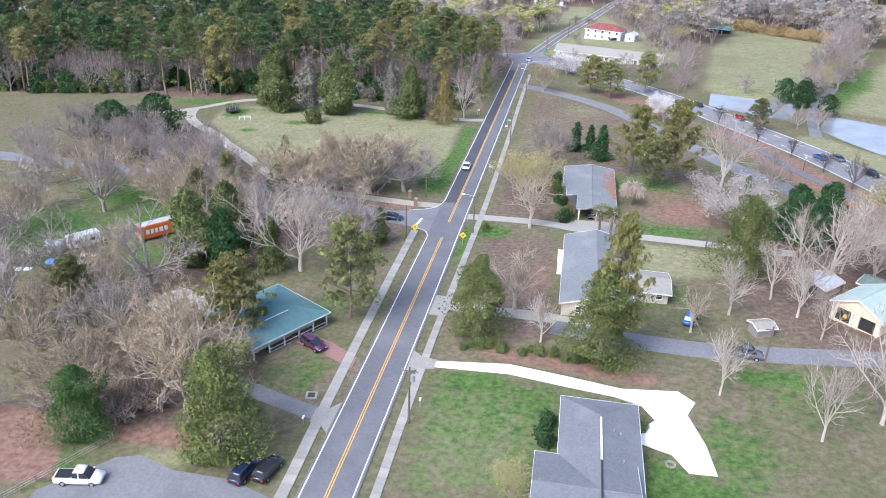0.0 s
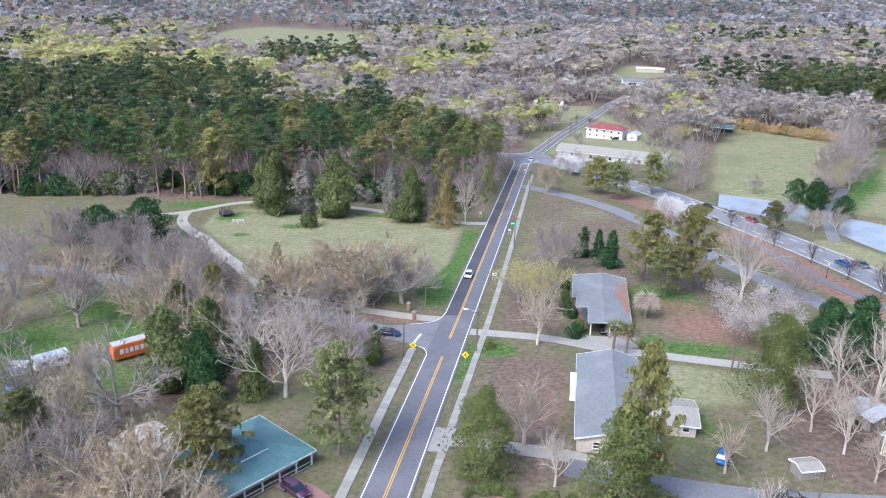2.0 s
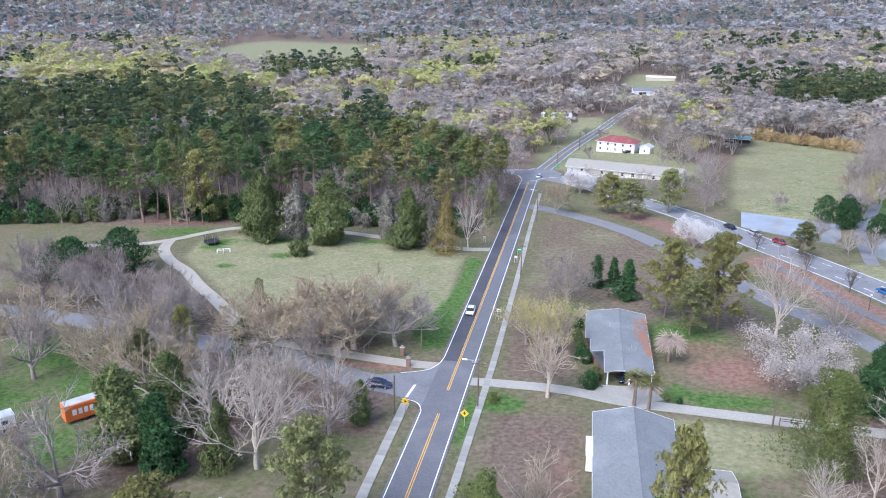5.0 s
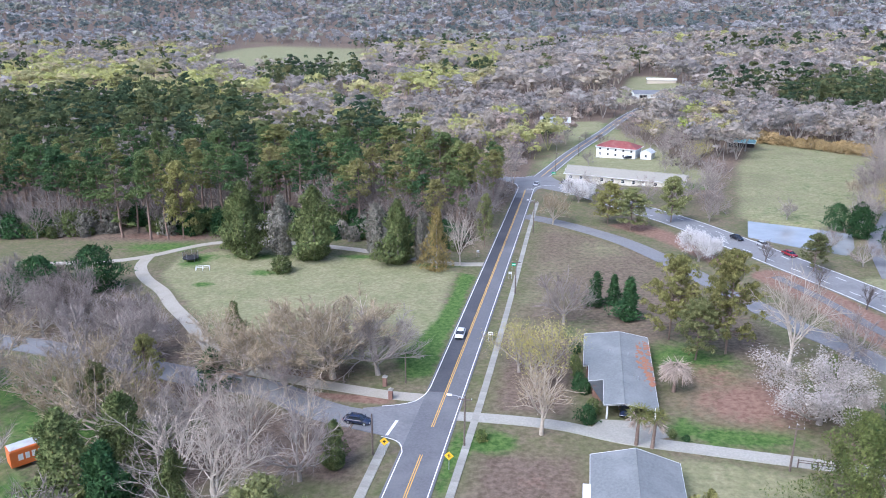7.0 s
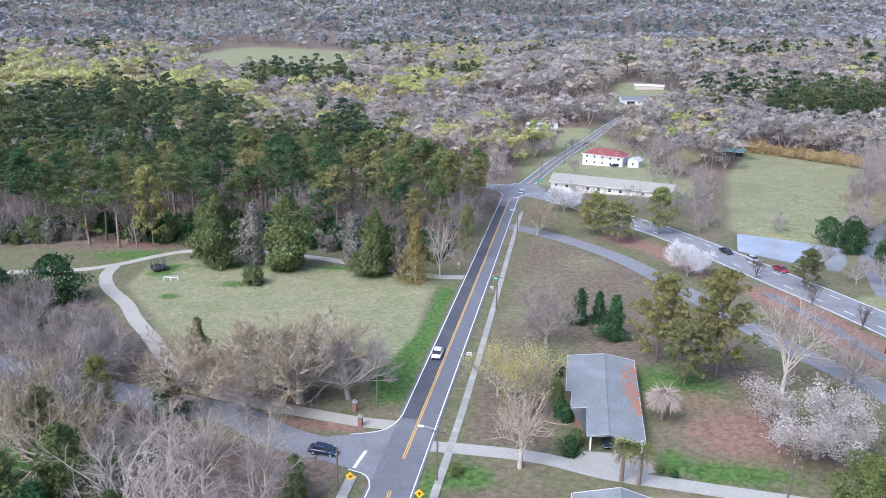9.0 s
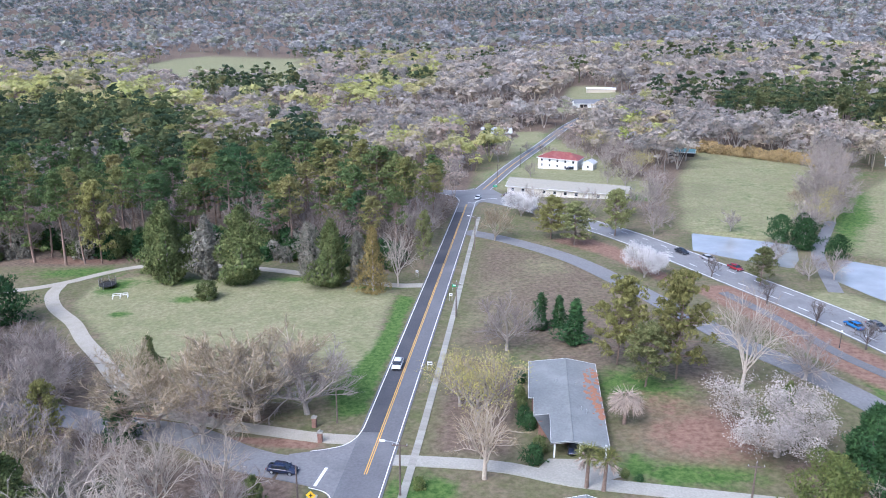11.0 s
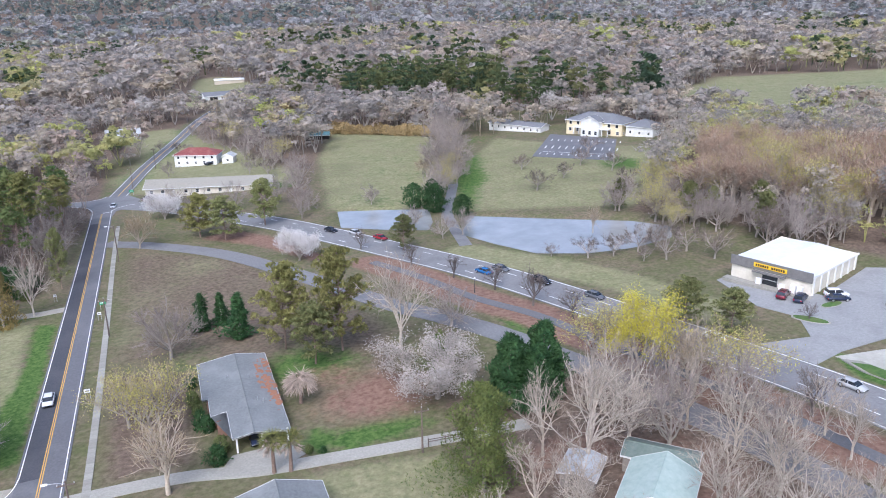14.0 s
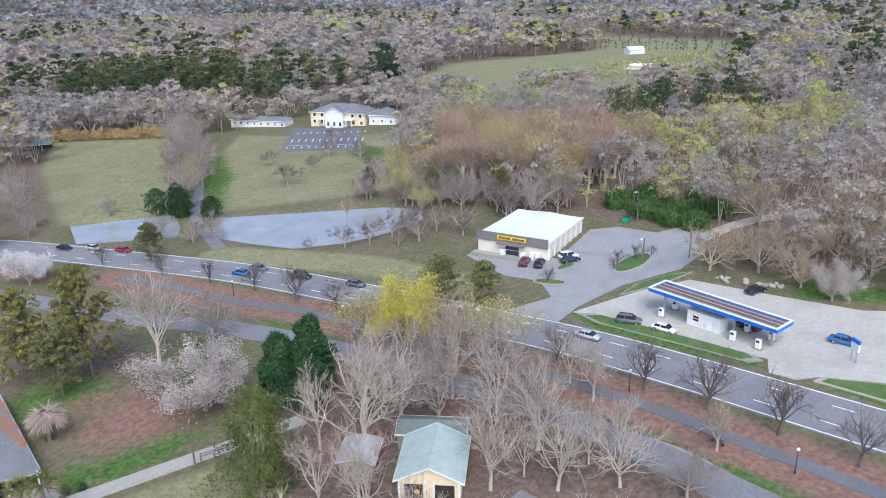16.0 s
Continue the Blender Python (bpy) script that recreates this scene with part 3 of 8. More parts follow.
setting("path_west_drive", strip_mesh("path_west_drive", spline([(-3.5, 83.5), (-8, 84.5), (-16, 87.5), (-22, 90)]), 1.4, 1.4, ASPHALT_OLD, 0.045), "worn asphalt driveway", "driveway")
setting("pavement_lot_west", slab_mesh("pavement_lot_west", [(-3.6, 66), (-7, 67.5), (-12, 69.5), (-20, 70), (-25, 72), (-28, 71), (-34, 64), (-34, 50), (-3.6, 50)], ASPHALT_OLD, 0.045), "worn asphalt parking area", "parking lot")
setting("path_tongue", slab_mesh("path_tongue", [(-3.6, 80), (-5, 81.8), (-6.6, 82.2), (-6.6, 85.2), (-5, 85.2), (-3.6, 87)], CONCRETE, 0.062), "concrete driveway apron", "driveway")
setting("path_mid_apron", slab_mesh("path_mid_apron", [(3.5, 114), (6.4, 114), (6.8, 121), (3.5, 121)], CONCRETE, 0.062), "concrete driveway apron", "driveway")
setting("path_back_drive", strip_mesh("path_back_drive", spline([(6.4, 117.5), (14, 117), (24, 116), (30, 114)]), 1.6, 1.6, GRAVEL, 0.03), "pale gravel drive to a house", "driveway")
STORE_LOT = [(134, 186), (131, 170), (133.8, 162), (129, 154), (119, 156), (121, 145), (129, 147), (143, 147.5), (158, 144), (170, 146), (180, 152), (182, 160), (174, 162), (172, 172), (166, 176), (146, 168), (138, 187)]
setting("pavement_store_lot", slab_mesh("pavement_store_lot", STORE_LOT, ASPHALT_PALE, 0.045), "worn pale asphalt parking lot of the store", "parking lot")
setting("path_store_back", strip_mesh("path_store_back", spline([(176, 152), (196, 150), (215, 140), (228, 128)]), 2, 2, GRAVEL, 0.03), "pale track into the woods", "path")
GAS_LOT = [(126.5, 146), (142.8, 143), (154, 139), (158, 120), (161, 108), (168, 99), (168, 84), (146, 84), (139.5, 92), (133.5, 102), (130.4, 104), (129.6, 108), (133.6, 110.5), (132, 122)]
setting("pavement_gas_lot", slab_mesh("pavement_gas_lot", GAS_LOT, APRON, 0.07), "oil-stained concrete forecourt of the filling station", "forecourt")
setting("pavement_hall_lot", slab_mesh("pavement_hall_lot", [(165, 339), (186, 311), (212, 350), (196, 382)], ASPHALT_MID, 0.05), "dark asphalt parking lot with white bays", "parking lot")
setting("path_dam", strip_mesh("path_dam", spline([(96, 240), (99.5, 258), (104, 276), (112, 294), (120, 312)]), 1.7, 1.7, ASPHALT_OLD, 0.03), "pale track over the pond's dam", "path")
for nm, poly in (("water_west", POND_WEST), ("water_east", POND_EAST)):
    me = slab_mesh(nm, [(x + (x - np.mean([p[0] for p in poly])) * 0.01, y + (y - np.mean([p[1] for p in poly])) * 0.01) for x, y in poly], WATER, -0.72, 0.05)
    setting(nm, me, "still grey pond water reflecting the sky", "water")


def line_strips(name, line, offs, width, mat, lift, dash=None, label="", category="road marking"):
    d = np.gradient(line, axis=0)
    d /= np.linalg.norm(d, axis=1)[:, None]
    nrm = np.stack([d[:, 1], -d[:, 0]], 1)
    off = line + nrm * offs
    if not dash:
        return setting(name, strip_mesh(name, off, width / 2, width / 2, mat, lift, 0.01), label, category)
    s = Shape()
    for i in range(0, len(off) - dash, dash * 3):
        seg = off[i:i + dash + 1]
        for p, q in zip(seg[:-1], seg[1:]):
            nn = np.array([(q - p)[1], -(q - p)[0]])
            nn = nn / np.linalg.norm(nn) * width / 2
            s.add([g(*(p - nn), lift), g(*(p + nn), lift), g(*(q + nn), lift), g(*(q - nn), lift)], [(0, 1, 2, 3)])
    return setting(name, s.mesh(name, mat), label, category)


def run(y0, y1):
    return np.array([(0.0, y) for y in np.linspace(y0, y1, max(2, int((y1 - y0) / 5) + 1))])


for off in (-3.12, 3.12):
    for y0, y1 in (((-90, 147.5), (169.5, 347)) if off < 0 else ((-90, 347),)):
        line_strips("marking_edge", run(y0, y1), off, 0.16, PAINT_WHITE, 0.076, label="white edge line painted on the road")
for off in (-0.16, 0.16):
    for y0, y1 in ((-90, 147), (155.5, 344)):
        line_strips("marking_centre", run(y0, y1), off, 0.14, PAINT_YELLOW, 0.077, label="yellow centre line painted on the road")
line_strips("marking_curve", spline([(-3.12, 147.5), (-3.9, 149.6), (-5.2, 150.8), (-7.5, 151.6)], 0.5), 0, 0.16, PAINT_WHITE, 0.078, label="white line round the corner of the side road")
line_strips("marking_curve", spline([(-3.12, 169.5), (-3.6, 166.5), (-5, 163.8), (-7.5, 162.4), (-10, 161.6)], 0.5), 0, 0.16, PAINT_WHITE, 0.078, label="white line round the corner of the side road")
line_strips("marking_stop", np.array([(-6.7, 152.0), (-6.2, 157.0)]), 0, 0.5, PAINT_WHITE, 0.08, label="white stop bar painted at the side road")
line_strips("marking_stop", np.array([(0.4, 345.5), (3.0, 345.5)]), 0, 0.5, PAINT_WHITE, 0.082, label="white stop bar painted at the junction")
line_strips("marking_curve", spline([(-3.12, 347), (-3.8, 352), (-6, 358), (-13, 365)], 1.5), 0, 0.25, PAINT_WHITE, 0.082, label="white line round the junction's corner")
line_strips("marking_curve", spline([(3.12, 347), (4.4, 350), (8, 353), (11, 353)], 1.5), 0, 0.25, PAINT_WHITE, 0.082, label="white line round the junction's corner")
line_strips("marking_curve", spline([(-12, 371.4), (-3, 370.4), (0.4, 374)], 1.5), 0, 0.25, PAINT_WHITE, 0.082, label="white line round the junction's corner")
NL = spline(NORTH_ROAD)
for off in (-3.1, 3.1):
    line_strips("marking_edge", NL[2:], off, 0.2, PAINT_WHITE, 0.074, label="white edge line painted on the road")
line_strips("marking_centre", NL[2:], 0, 0.3, PAINT_YELLOW, 0.074, label="yellow centre line painted on the road")
for off in (-5.2, 5.2):
    line_strips("marking_edge", HW[6:], off, 0.22, PAINT_WHITE, 0.068, label="white edge line of the four-lane road")
line_strips("marking_lane", HW[6:], 2.4, 0.2, PAINT_WHITE, 0.068, 1, label="white dashed lane line")
line_strips("marking_lane", HW[6:], -2.4, 0.2, PAINT_WHITE, 0.068, 1, label="white dashed lane line")

# ---- trees ----
def tri_leaves(P, size, rng, flat=0.0, long=1.0, N=None):
    """Small leaf blades of random lie at the points P; N: the way they face, loosely."""
    n = len(P)
    a = rng.normal(size=(n, 3))
    a[:, 2] *= 1 - flat
    a /= np.linalg.norm(a, axis=1)[:, None]
    f = rng.normal(size=(n, 3))
    if N is not None:
        f = f * 0.45 + N / (np.linalg.norm(N, axis=1)[:, None] + 1e-9)
        a = np.cross(f, a)
        a /= np.linalg.norm(a, axis=1)[:, None]
    b = np.cross(a, f)
    b /= np.linalg.norm(b, axis=1)[:, None]
    s = (size * rng.uniform(0.6, 1.4, n))[:, None]
    V = np.stack([P - a * s * long, P + b * s * 0.5, P + a * s * long, P - b * s * 0.5], 1).reshape(-1, 3)
    k = np.arange(n)[:, None] * 4
    return V, np.concatenate([k + np.array([0, 1, 2]), k + np.array([0, 2, 3])])


def slivers(P, D, L, W, rng, N=None):
    """Narrow blades from P along D; N: the way they face, loosely."""
    D = D / (np.linalg.norm(D, axis=1)[:, None] + 1e-9)
    s = rng.normal(size=D.shape)
    if N is not None:
        s = s * 0.45 + N / (np.linalg.norm(N, axis=1)[:, None] + 1e-9)
    s = np.cross(D, s)
    s /= np.linalg.norm(s, axis=1)[:, None] + 1e-9
    s *= (np.broadcast_to(W, len(P)) / 2)[:, None]
    V = np.stack([P - s, P + s, P + D * np.broadcast_to(L, len(P))[:, None]], 1).reshape(-1, 3)
    return V, np.arange(len(V)).reshape(-1, 3)


def join(*pairs):
    V, F, k = [], [], 0
    for v, f in pairs:
        V.append(v)
        F.append(f + k)
        k += len(v)
    return np.concatenate(V), np.concatenate(F)


def tubes(segs):
    """Tapered branches: each seg is a list of points, radii and a number of sides."""
    V, F, k = [], [], 0
    for pts, rad, sides in segs:
        pts = np.array(pts)
        d = np.gradient(pts, axis=0)
        ref = np.array([0.31, 0.95, 0.12])
        for i, (p, q, r) in enumerate(zip(pts, d, rad)):
            u = np.cross(q, ref)
            u /= np.linalg.norm(u) + 1e-9
            w = np.cross(q, u)
            w /= np.linalg.norm(w) + 1e-9
            for j in range(sides):
                an = 2 * math.pi * j / sides
                V.append(p + r * (u * math.cos(an) + w * math.sin(an)))
            if i:
                for j in range(sides):
                    a, b = k + (i - 1) * sides + j, k + (i - 1) * sides + (j + 1) % sides
                    F += [(a, b, b + sides), (a, b + sides, a + sides)]
        k += sides * len(pts)
    return np.array(V), np.array(F)


def skeleton_of(rng, h, spread, fork=0.28, limbs=5, rise=0.75, levels=3, lean=0.0, kids=4, stout=1.0):
    """Trunk and limbs of a bare broadleaf tree; returns the branches and the outermost sprays."""
    segs, sprays = [], []

    def bend(p, d, ln, n, wig, lift=0.07):
        pts = [p]
        for _ in range(n):
            d = d + rng.normal(size=3) * wig
            d[2] += lift
            d /= np.linalg.norm(d)
            pts.append(pts[-1] + d * ln / n)
        return pts, d

    r0 = (0.017 * h + 0.06) * stout
    trunk, d = bend(np.zeros(3), np.array([lean, 0, 1.0]), h * fork, 3, 0.05)
    segs.append((trunk, np.linspace(r0 * 1.4, r0 * 0.85, 4), 7))

    def branch(p, d, ln, r, lev):
        last = lev >= levels
        pts, d2 = bend(p, d, ln, 2 if last else 4, 0.2 if lev > 1 else 0.14)
        segs.append((pts, np.linspace(r, r * 0.4, len(pts)), 5 if lev == 1 else 4 if lev == 2 else 3))
        if last:
            sprays.append((np.array(pts), d2))
            return
        branch(pts[-1], d2, ln * 0.55, r * 0.42, lev + 1)
        for i in range(kids + int(rng.integers(0, 2))):
            u = rng.uniform(0.25, 1.0)
            k = min(int(u * 4), 3)
            at = pts[k] + (pts[k + 1] - pts[k]) * (u * 4 - k)
            way = pts[k + 1] - pts[k]
            way = way / np.linalg.norm(way)
            side = rng.normal(size=3)
            side -= way * (side @ way)
            side /= np.linalg.norm(side)
            nd = way * rng.uniform(0.5, 1.0) + side * rng.uniform(0.55, 1.0)
            nd[2] += 0.12
            branch(at, nd / np.linalg.norm(nd), ln * rng.uniform(0.5, 0.75) * (1.2 - 0.45 * u), r * (0.66 - 0.26 * u), lev + 1)

    a0 = rng.uniform(0, 6.28)
    for i in range(limbs):
        an = a0 + 6.283 * i / limbs + rng.uniform(-0.35, 0.35)
        out = rng.uniform(0.4, 1.0) * spread
        dd = np.array([math.cos(an) * out, math.sin(an) * out, rise * rng.uniform(0.8, 1.3)])
        branch(trunk[-1 - (i % 2)], dd / np.linalg.norm(dd), h * (1 - fork) * rng.uniform(0.42, 0.6), r0 * rng.uniform(0.5, 0.75), 1)
    branch(trunk[-1], np.array([0.05, 0.05, 1.0]), h * (1 - fork) * 0.5, r0 * 0.75, 1)
    return segs, sprays


def bare_kind(seed, h, spread, twig, bark, per=9, reach=1.3, width=0.075, leaf=None, leaf_n=0, leaf_size=0.2, loose=0.6, **kw):
    rng = np.random.default_rng(seed)
    segs, sprays = skeleton_of(rng, h, spread, **kw)
    V, F = tubes(segs)
    S = np.array([q for q, _ in sprays])
    td = np.repeat(np.array([d for _, d in sprays]), per, 0)
    u = rng.uniform(0.1, 1, len(td))[:, None]
    A, B, C = (np.repeat(S[:, i], per, 0) for i in range(3))
    P = np.where(u < 0.5, A + (B - A) * u * 2, B + (C - B) * (u * 2 - 1))
    D = td + rng.normal(size=P.shape) * loose + np.array([0, 0, 0.15])
    TV, TF = slivers(P, D, rng.uniform(0.5, 1.4, len(P)) * reach, width * rng.uniform(0.7, 1.4, len(P)), rng)
    parts = {}
    LV = None
    if leaf:
        lp = S[:, 1:].reshape(-1, 3)
        lp = np.repeat(lp, leaf_n, 0)
        LV, LF = tri_leaves(lp + rng.normal(size=lp.shape) * reach * 0.55, leaf_size, rng)
    k = h / max(V[:, 2].max(), TV[:, 2].max())
    parts["trunk"] = mesh_of("trunk", V * k, F, bark, True)
    parts["crown"] = mesh_of("crown", TV * k, TF, twig)
    if leaf:
        parts["foliage"] = mesh_of("foliage", LV * k, LF, leaf)
    return parts, h


def flakes(P, N, size, rng, loose=0.32):
    """Small ragged sprays of twigs or needles, lying loosely across N."""
    n = len(P)
    N = N + rng.normal(size=N.shape) * loose
    N /= np.linalg.norm(N, axis=1)[:, None] + 1e-9
    a = np.cross(N, rng.normal(size=N.shape))
    a /= np.linalg.norm(a, axis=1)[:, None] + 1e-9
    b = np.cross(N, a)
    s = size * rng.uniform(0.6, 1.4, (n, 1))
    V = np.stack([P + a * s * rng.uniform(0.6, 1.3, (n, 1)), P - a * s * 0.45 + b * s * rng.uniform(0.5, 1.0, (n, 1)), P - a * s * 0.45 - b * s * rng.uniform(0.5, 1.0, (n, 1))], 1)
    return V.reshape(-1, 3), np.arange(n * 3).reshape(-1, 3)


def tufted(C, R, k, rng, flat=0.8, down=0.25):
    """k points on the rounded upper sides of clumps, and the way out of each."""
    j = rng.integers(0, len(C), k)
    D = rng.normal(size=(k, 3))
    D[:, 2] = np.where(D[:, 2] < 0, -D[:, 2] * (1 - 2 * (rng.uniform(size=k) < down)), D[:, 2])
    D /= np.linalg.norm(D, axis=1)[:, None]
    return C[j] + D * (R[j] * rng.uniform(0.65, 1.1, k))[:, None] * np.array([1, 1, flat]), D


def pine_kind(seed, h, needles, low=0.42, wide=0.17, clumps=46, thick=1.0, bark=None, plump=1.15, spray=0.36):
    """A pine: bare lower trunk, short limbs, rounded tufts of needles with gaps between them."""
    rng = np.random.default_rng(seed)
    pts = [np.array([0, 0, 0.0])]
    for i in range(5):
        pts.append(pts[-1] + np.array([rng.normal() * 0.14, rng.normal() * 0.14, h * 0.19]))
    segs = [(pts, np.linspace(0.012 * h + 0.05, 0.05, 6), 6)]
    C, R = [], []
    for i in range(clumps):
        u = rng.uniform(0, 1) ** 0.8
        z = h * (low + (0.97 - low) * u)
        an = rng.uniform(0, 6.28)
        ln = h * wide * (math.sin(math.pi * min(1, 0.22 + 0.78 * u) ** 0.9) * 0.75 + 0.25) * rng.uniform(0.5, 1.2)
        p = np.array([0, 0, z])
        q = p + np.array([math.cos(an) * ln, math.sin(an) * ln, ln * rng.uniform(0.05, 0.5)])
        segs.append(([p, (p + q) / 2 + np.array([0, 0, -0.05 * ln]), q], [0.09, 0.06, 0.03], 3))
        for c, k in ((q, 1.0), (p * 0.35 + q * 0.65 + rng.normal(size=3) * 0.25, 0.8)):
            C.append(c)
            R.append(h / 24 * k * rng.uniform(0.55, 1.0))
    C, R = np.array(C), np.array(R) * plump
    P, D = tufted(C, R, int(len(C) * 26 * thick), rng, 0.7)
    FV, FF = flakes(P, D, spray * h / 24, rng)
    Q, E = tufted(C, R, int(len(C) * 18 * thick), rng, 0.7)
    SV, SF = slivers(Q, E + rng.normal(size=E.shape) * 0.4 + np.array([0, 0, 0.25]), h / 24 * rng.uniform(0.4, 0.8, len(Q)), 0.2 * h / 24, rng, E)
    CV, CF = join((FV, FF), (SV, SF))
    V, F = tubes(segs)
    k = h / max(CV[:, 2].max(), V[:, 2].max())
    crown = mesh_of("crown", CV * k, CF, needles)
    return {"trunk": mesh_of("trunk", V * k, F, bark or BARK_PINE, True), "crown": crown}, h


def dense_kind(seed, h, r, mat, shape="cone", n=3800, size=0.3, bark=BARK_GREY, lumps=22, low=0.02):
    """A close evergreen crown of many small leaves on an uneven, lumpy outline."""
    rng = np.random.default_rng(seed)
    lz = rng.uniform(low, 0.95, lumps)
    la = rng.uniform(0, 6.28, lumps)
    z = low + (1 - low) * rng.uniform(0, 1, n) ** (1.25 if shape == "cone" else 1.0)
    an = rng.uniform(0, 6.28, n)
    if shape == "cone":
        env = np.clip(1 - z, 0, 1) ** 0.62 * np.clip(z / 0.1, 0.5, 1)
    elif shape == "column":
        env = np.clip(1 - z, 0, 1) ** 0.45 * np.clip(z / 0.12, 0.6, 1)
    else:
        env = np.sqrt(np.clip(1 - ((z - 0.45) / 0.56) ** 2, 0, 1))
    bulge = np.zeros(n)
    for a, b in zip(lz, la):
        bulge += 0.5 * np.exp(-((z - a) / 0.075) ** 2 - (np.angle(np.exp(1j * (an - b))) / 0.48) ** 2)
    rad = r * (0.85 * env + 0.15 * np.sqrt(env)) * (0.56 + bulge) * (1 - 0.45 * rng.uniform(0, 1, n) ** 2.2)
    P = np.stack([np.cos(an) * rad, np.sin(an) * rad, z * h + rng.normal(size=n) * 0.15], 1)
    out = np.stack([np.cos(an), np.sin(an), 0.35 + 0.9 * (z - 0.4)], 1)
    out[:, 2] += 1.5 * rng.uniform(-0.2, 0.6, n)
    C1 = tri_leaves(P, size, rng, 0.2, 1.0, out)
    D = np.stack([np.cos(an), np.sin(an), np.full(n, 0.8)], 1)[: n // 3] + rng.normal(size=(n // 3, 3)) * 0.3
    C2 = slivers(P[: n // 3], D, rng.uniform(0.5, 1.2, n // 3) * size * 2.6, size * 0.7, rng, out[: n // 3])
    C = join(C1, C2)
    V, F = tubes([([np.zeros(3), np.array([0, 0, h * 0.45]), np.array([0, 0, h * 0.85])], [0.02 * h + 0.05, 0.012 * h, 0.03], 6)])
    return {"trunk": mesh_of("trunk", V, F, bark, True), "crown": mesh_of("crown", C[0], C[1], mat)}, h


def palm_kind(seed, h, mat, fronds=26, ln=1.9, droop=0.5, dry=True):
    rng = np.random.default_rng(seed)
    V, F = tubes([([np.zeros(3), np.array([0.1, 0, h * 0.5]), np.array([0.12, 0.05, h * 0.86])], [0.28, 0.22, 0.2], 8)])
    top = np.array([0.12, 0.05, h * 0.86])

    def fan(n, d0, d1):
        out = []
        for i in range(n):
            an = rng.uniform(0, 6.28)
            el = rng.uniform(d0, d1)
            d = np.array([math.cos(an) * math.cos(el), math.sin(an) * math.cos(el), math.sin(el)])
            m = top + d * ln * 0.55
            k = 11
            D = np.repeat(d[None], k, 0) + rng.normal(size=(k, 3)) * 0.35 - np.array([0, 0, droop])
            out.append(slivers(np.repeat(m[None], k, 0), D, ln * 0.6, 0.11, rng))
            out.append(slivers(top[None], d[None], np.array([ln * 0.6]), 0.09, rng))
        return join(*out)

    C = fan(fronds, 0.0, 1.3)
    parts = {"trunk": mesh_of("trunk", V, F, BARK_PINE, True), "crown": mesh_of("crown", C[0], C[1], mat)}
    if dry:
        D2 = fan(fronds // 2, -1.0, -0.1)
        parts["dead_fronds"] = mesh_of("dead_fronds", D2[0], D2[1], DRY_FROND)
    return parts, h


def plant(name, kind, x, y, h, label, category="tree", group="", wide=1.0, turn=None, sink=0.15):
    parts, h0 = kind
    k = h / h0
    turn = RNG.uniform(0, 360) if turn is None else turn
    m = Matrix.Translation(g(x, y, -sink)) @ pose(0, 0, 0, 0, 0, turn) @ Matrix.Diagonal((k * wide, k * wide, k, 1))
    ob = base(name, m, label, category, group)
    for nm, me in parts.items():
        part(nm, me, ob)
    return ob


BARK_WHITE = material("whitish_bark", (0.40, 0.345, 0.285), (0.58, 0.52, 0.44), 2, 0.9, 0.3, 15, rnd=0.1)
TWIG_RUST = material("reddish_tan_twigs", (0.27, 0.185, 0.135), (0.39, 0.29, 0.21), 0.4, 0.95, island=0.25, rnd=0.22, spec=0.08)
TRUNK_DARK = material("dark_bark", (0.09, 0.075, 0.065), (0.16, 0.135, 0.12), 4, 0.95, 0.4, 15, rnd=0.2)
SYC_LITE = [bare_kind(45 + i, 16, 0.95, TWIG_PALE, BARK_PALE, per=8, reach=1.6, width=0.055, limbs=5, fork=0.24, rise=1.1, kids=3, stout=0.7) for i in range(3)]
OAK = [bare_kind(11 + i, 15, 1.6, TWIG_GREY, BARK_GREY, per=11, reach=1.35, width=0.06, limbs=6, fork=0.2, rise=0.7) for i in range(3)]
OAK_TAN = [bare_kind(21 + i, 15, 1.8, TWIG_TAN, BARK_PALE, per=20, reach=1.15, width=0.075, loose=0.8, limbs=7, fork=0.16, rise=0.8) for i in range(3)]
OAK_LITE = [bare_kind(15 + i, 14, 1.4, TWIG_GREY, BARK_GREY, per=9, reach=1.6, width=0.075, limbs=6, fork=0.2, rise=0.8, kids=3) for i in range(4)]
BROWN_LITE = [bare_kind(35 + i, 12, 1.0, TWIG_BROWN, BARK_GREY, per=9, reach=1.4, width=0.07, limbs=5, fork=0.22, kids=3) for i in range(2)]
OAK_BROWN = [bare_kind(31 + i, 12, 0.85, TWIG_BROWN, TRUNK_DARK, per=5, reach=1.2, width=0.05, limbs=6, fork=0.26, kids=3) for i in range(2)]
SYCAMORE = [bare_kind(41 + i, 19, 1.0, TWIG_PALE, BARK_WHITE, per=9, reach=1.5, width=0.05, limbs=6, fork=0.22, rise=1.0, stout=0.72) for i in range(4)]
BIRCH = [bare_kind(51 + i, 16, 0.7, TWIG_TAN, BARK_PALE, per=9, reach=1.3, width=0.055, fork=0.26, limbs=5, rise=1.2) for i in range(2)]
SLIM_TAN = [bare_kind(55 + i, 16, 0.4, TWIG_RUST, BARK_PALE, per=9, reach=1.5, width=0.09, fork=0.3, limbs=5, rise=1.3, kids=3) for i in range(3)]
BUDDING = [bare_kind(61 + i, 14, 1.2, TWIG_TAN, BARK_GREY, per=4, leaf=LEAF_YELLOW, leaf_n=9, leaf_size=0.13, fork=0.18, rise=0.85) for i in range(2)]
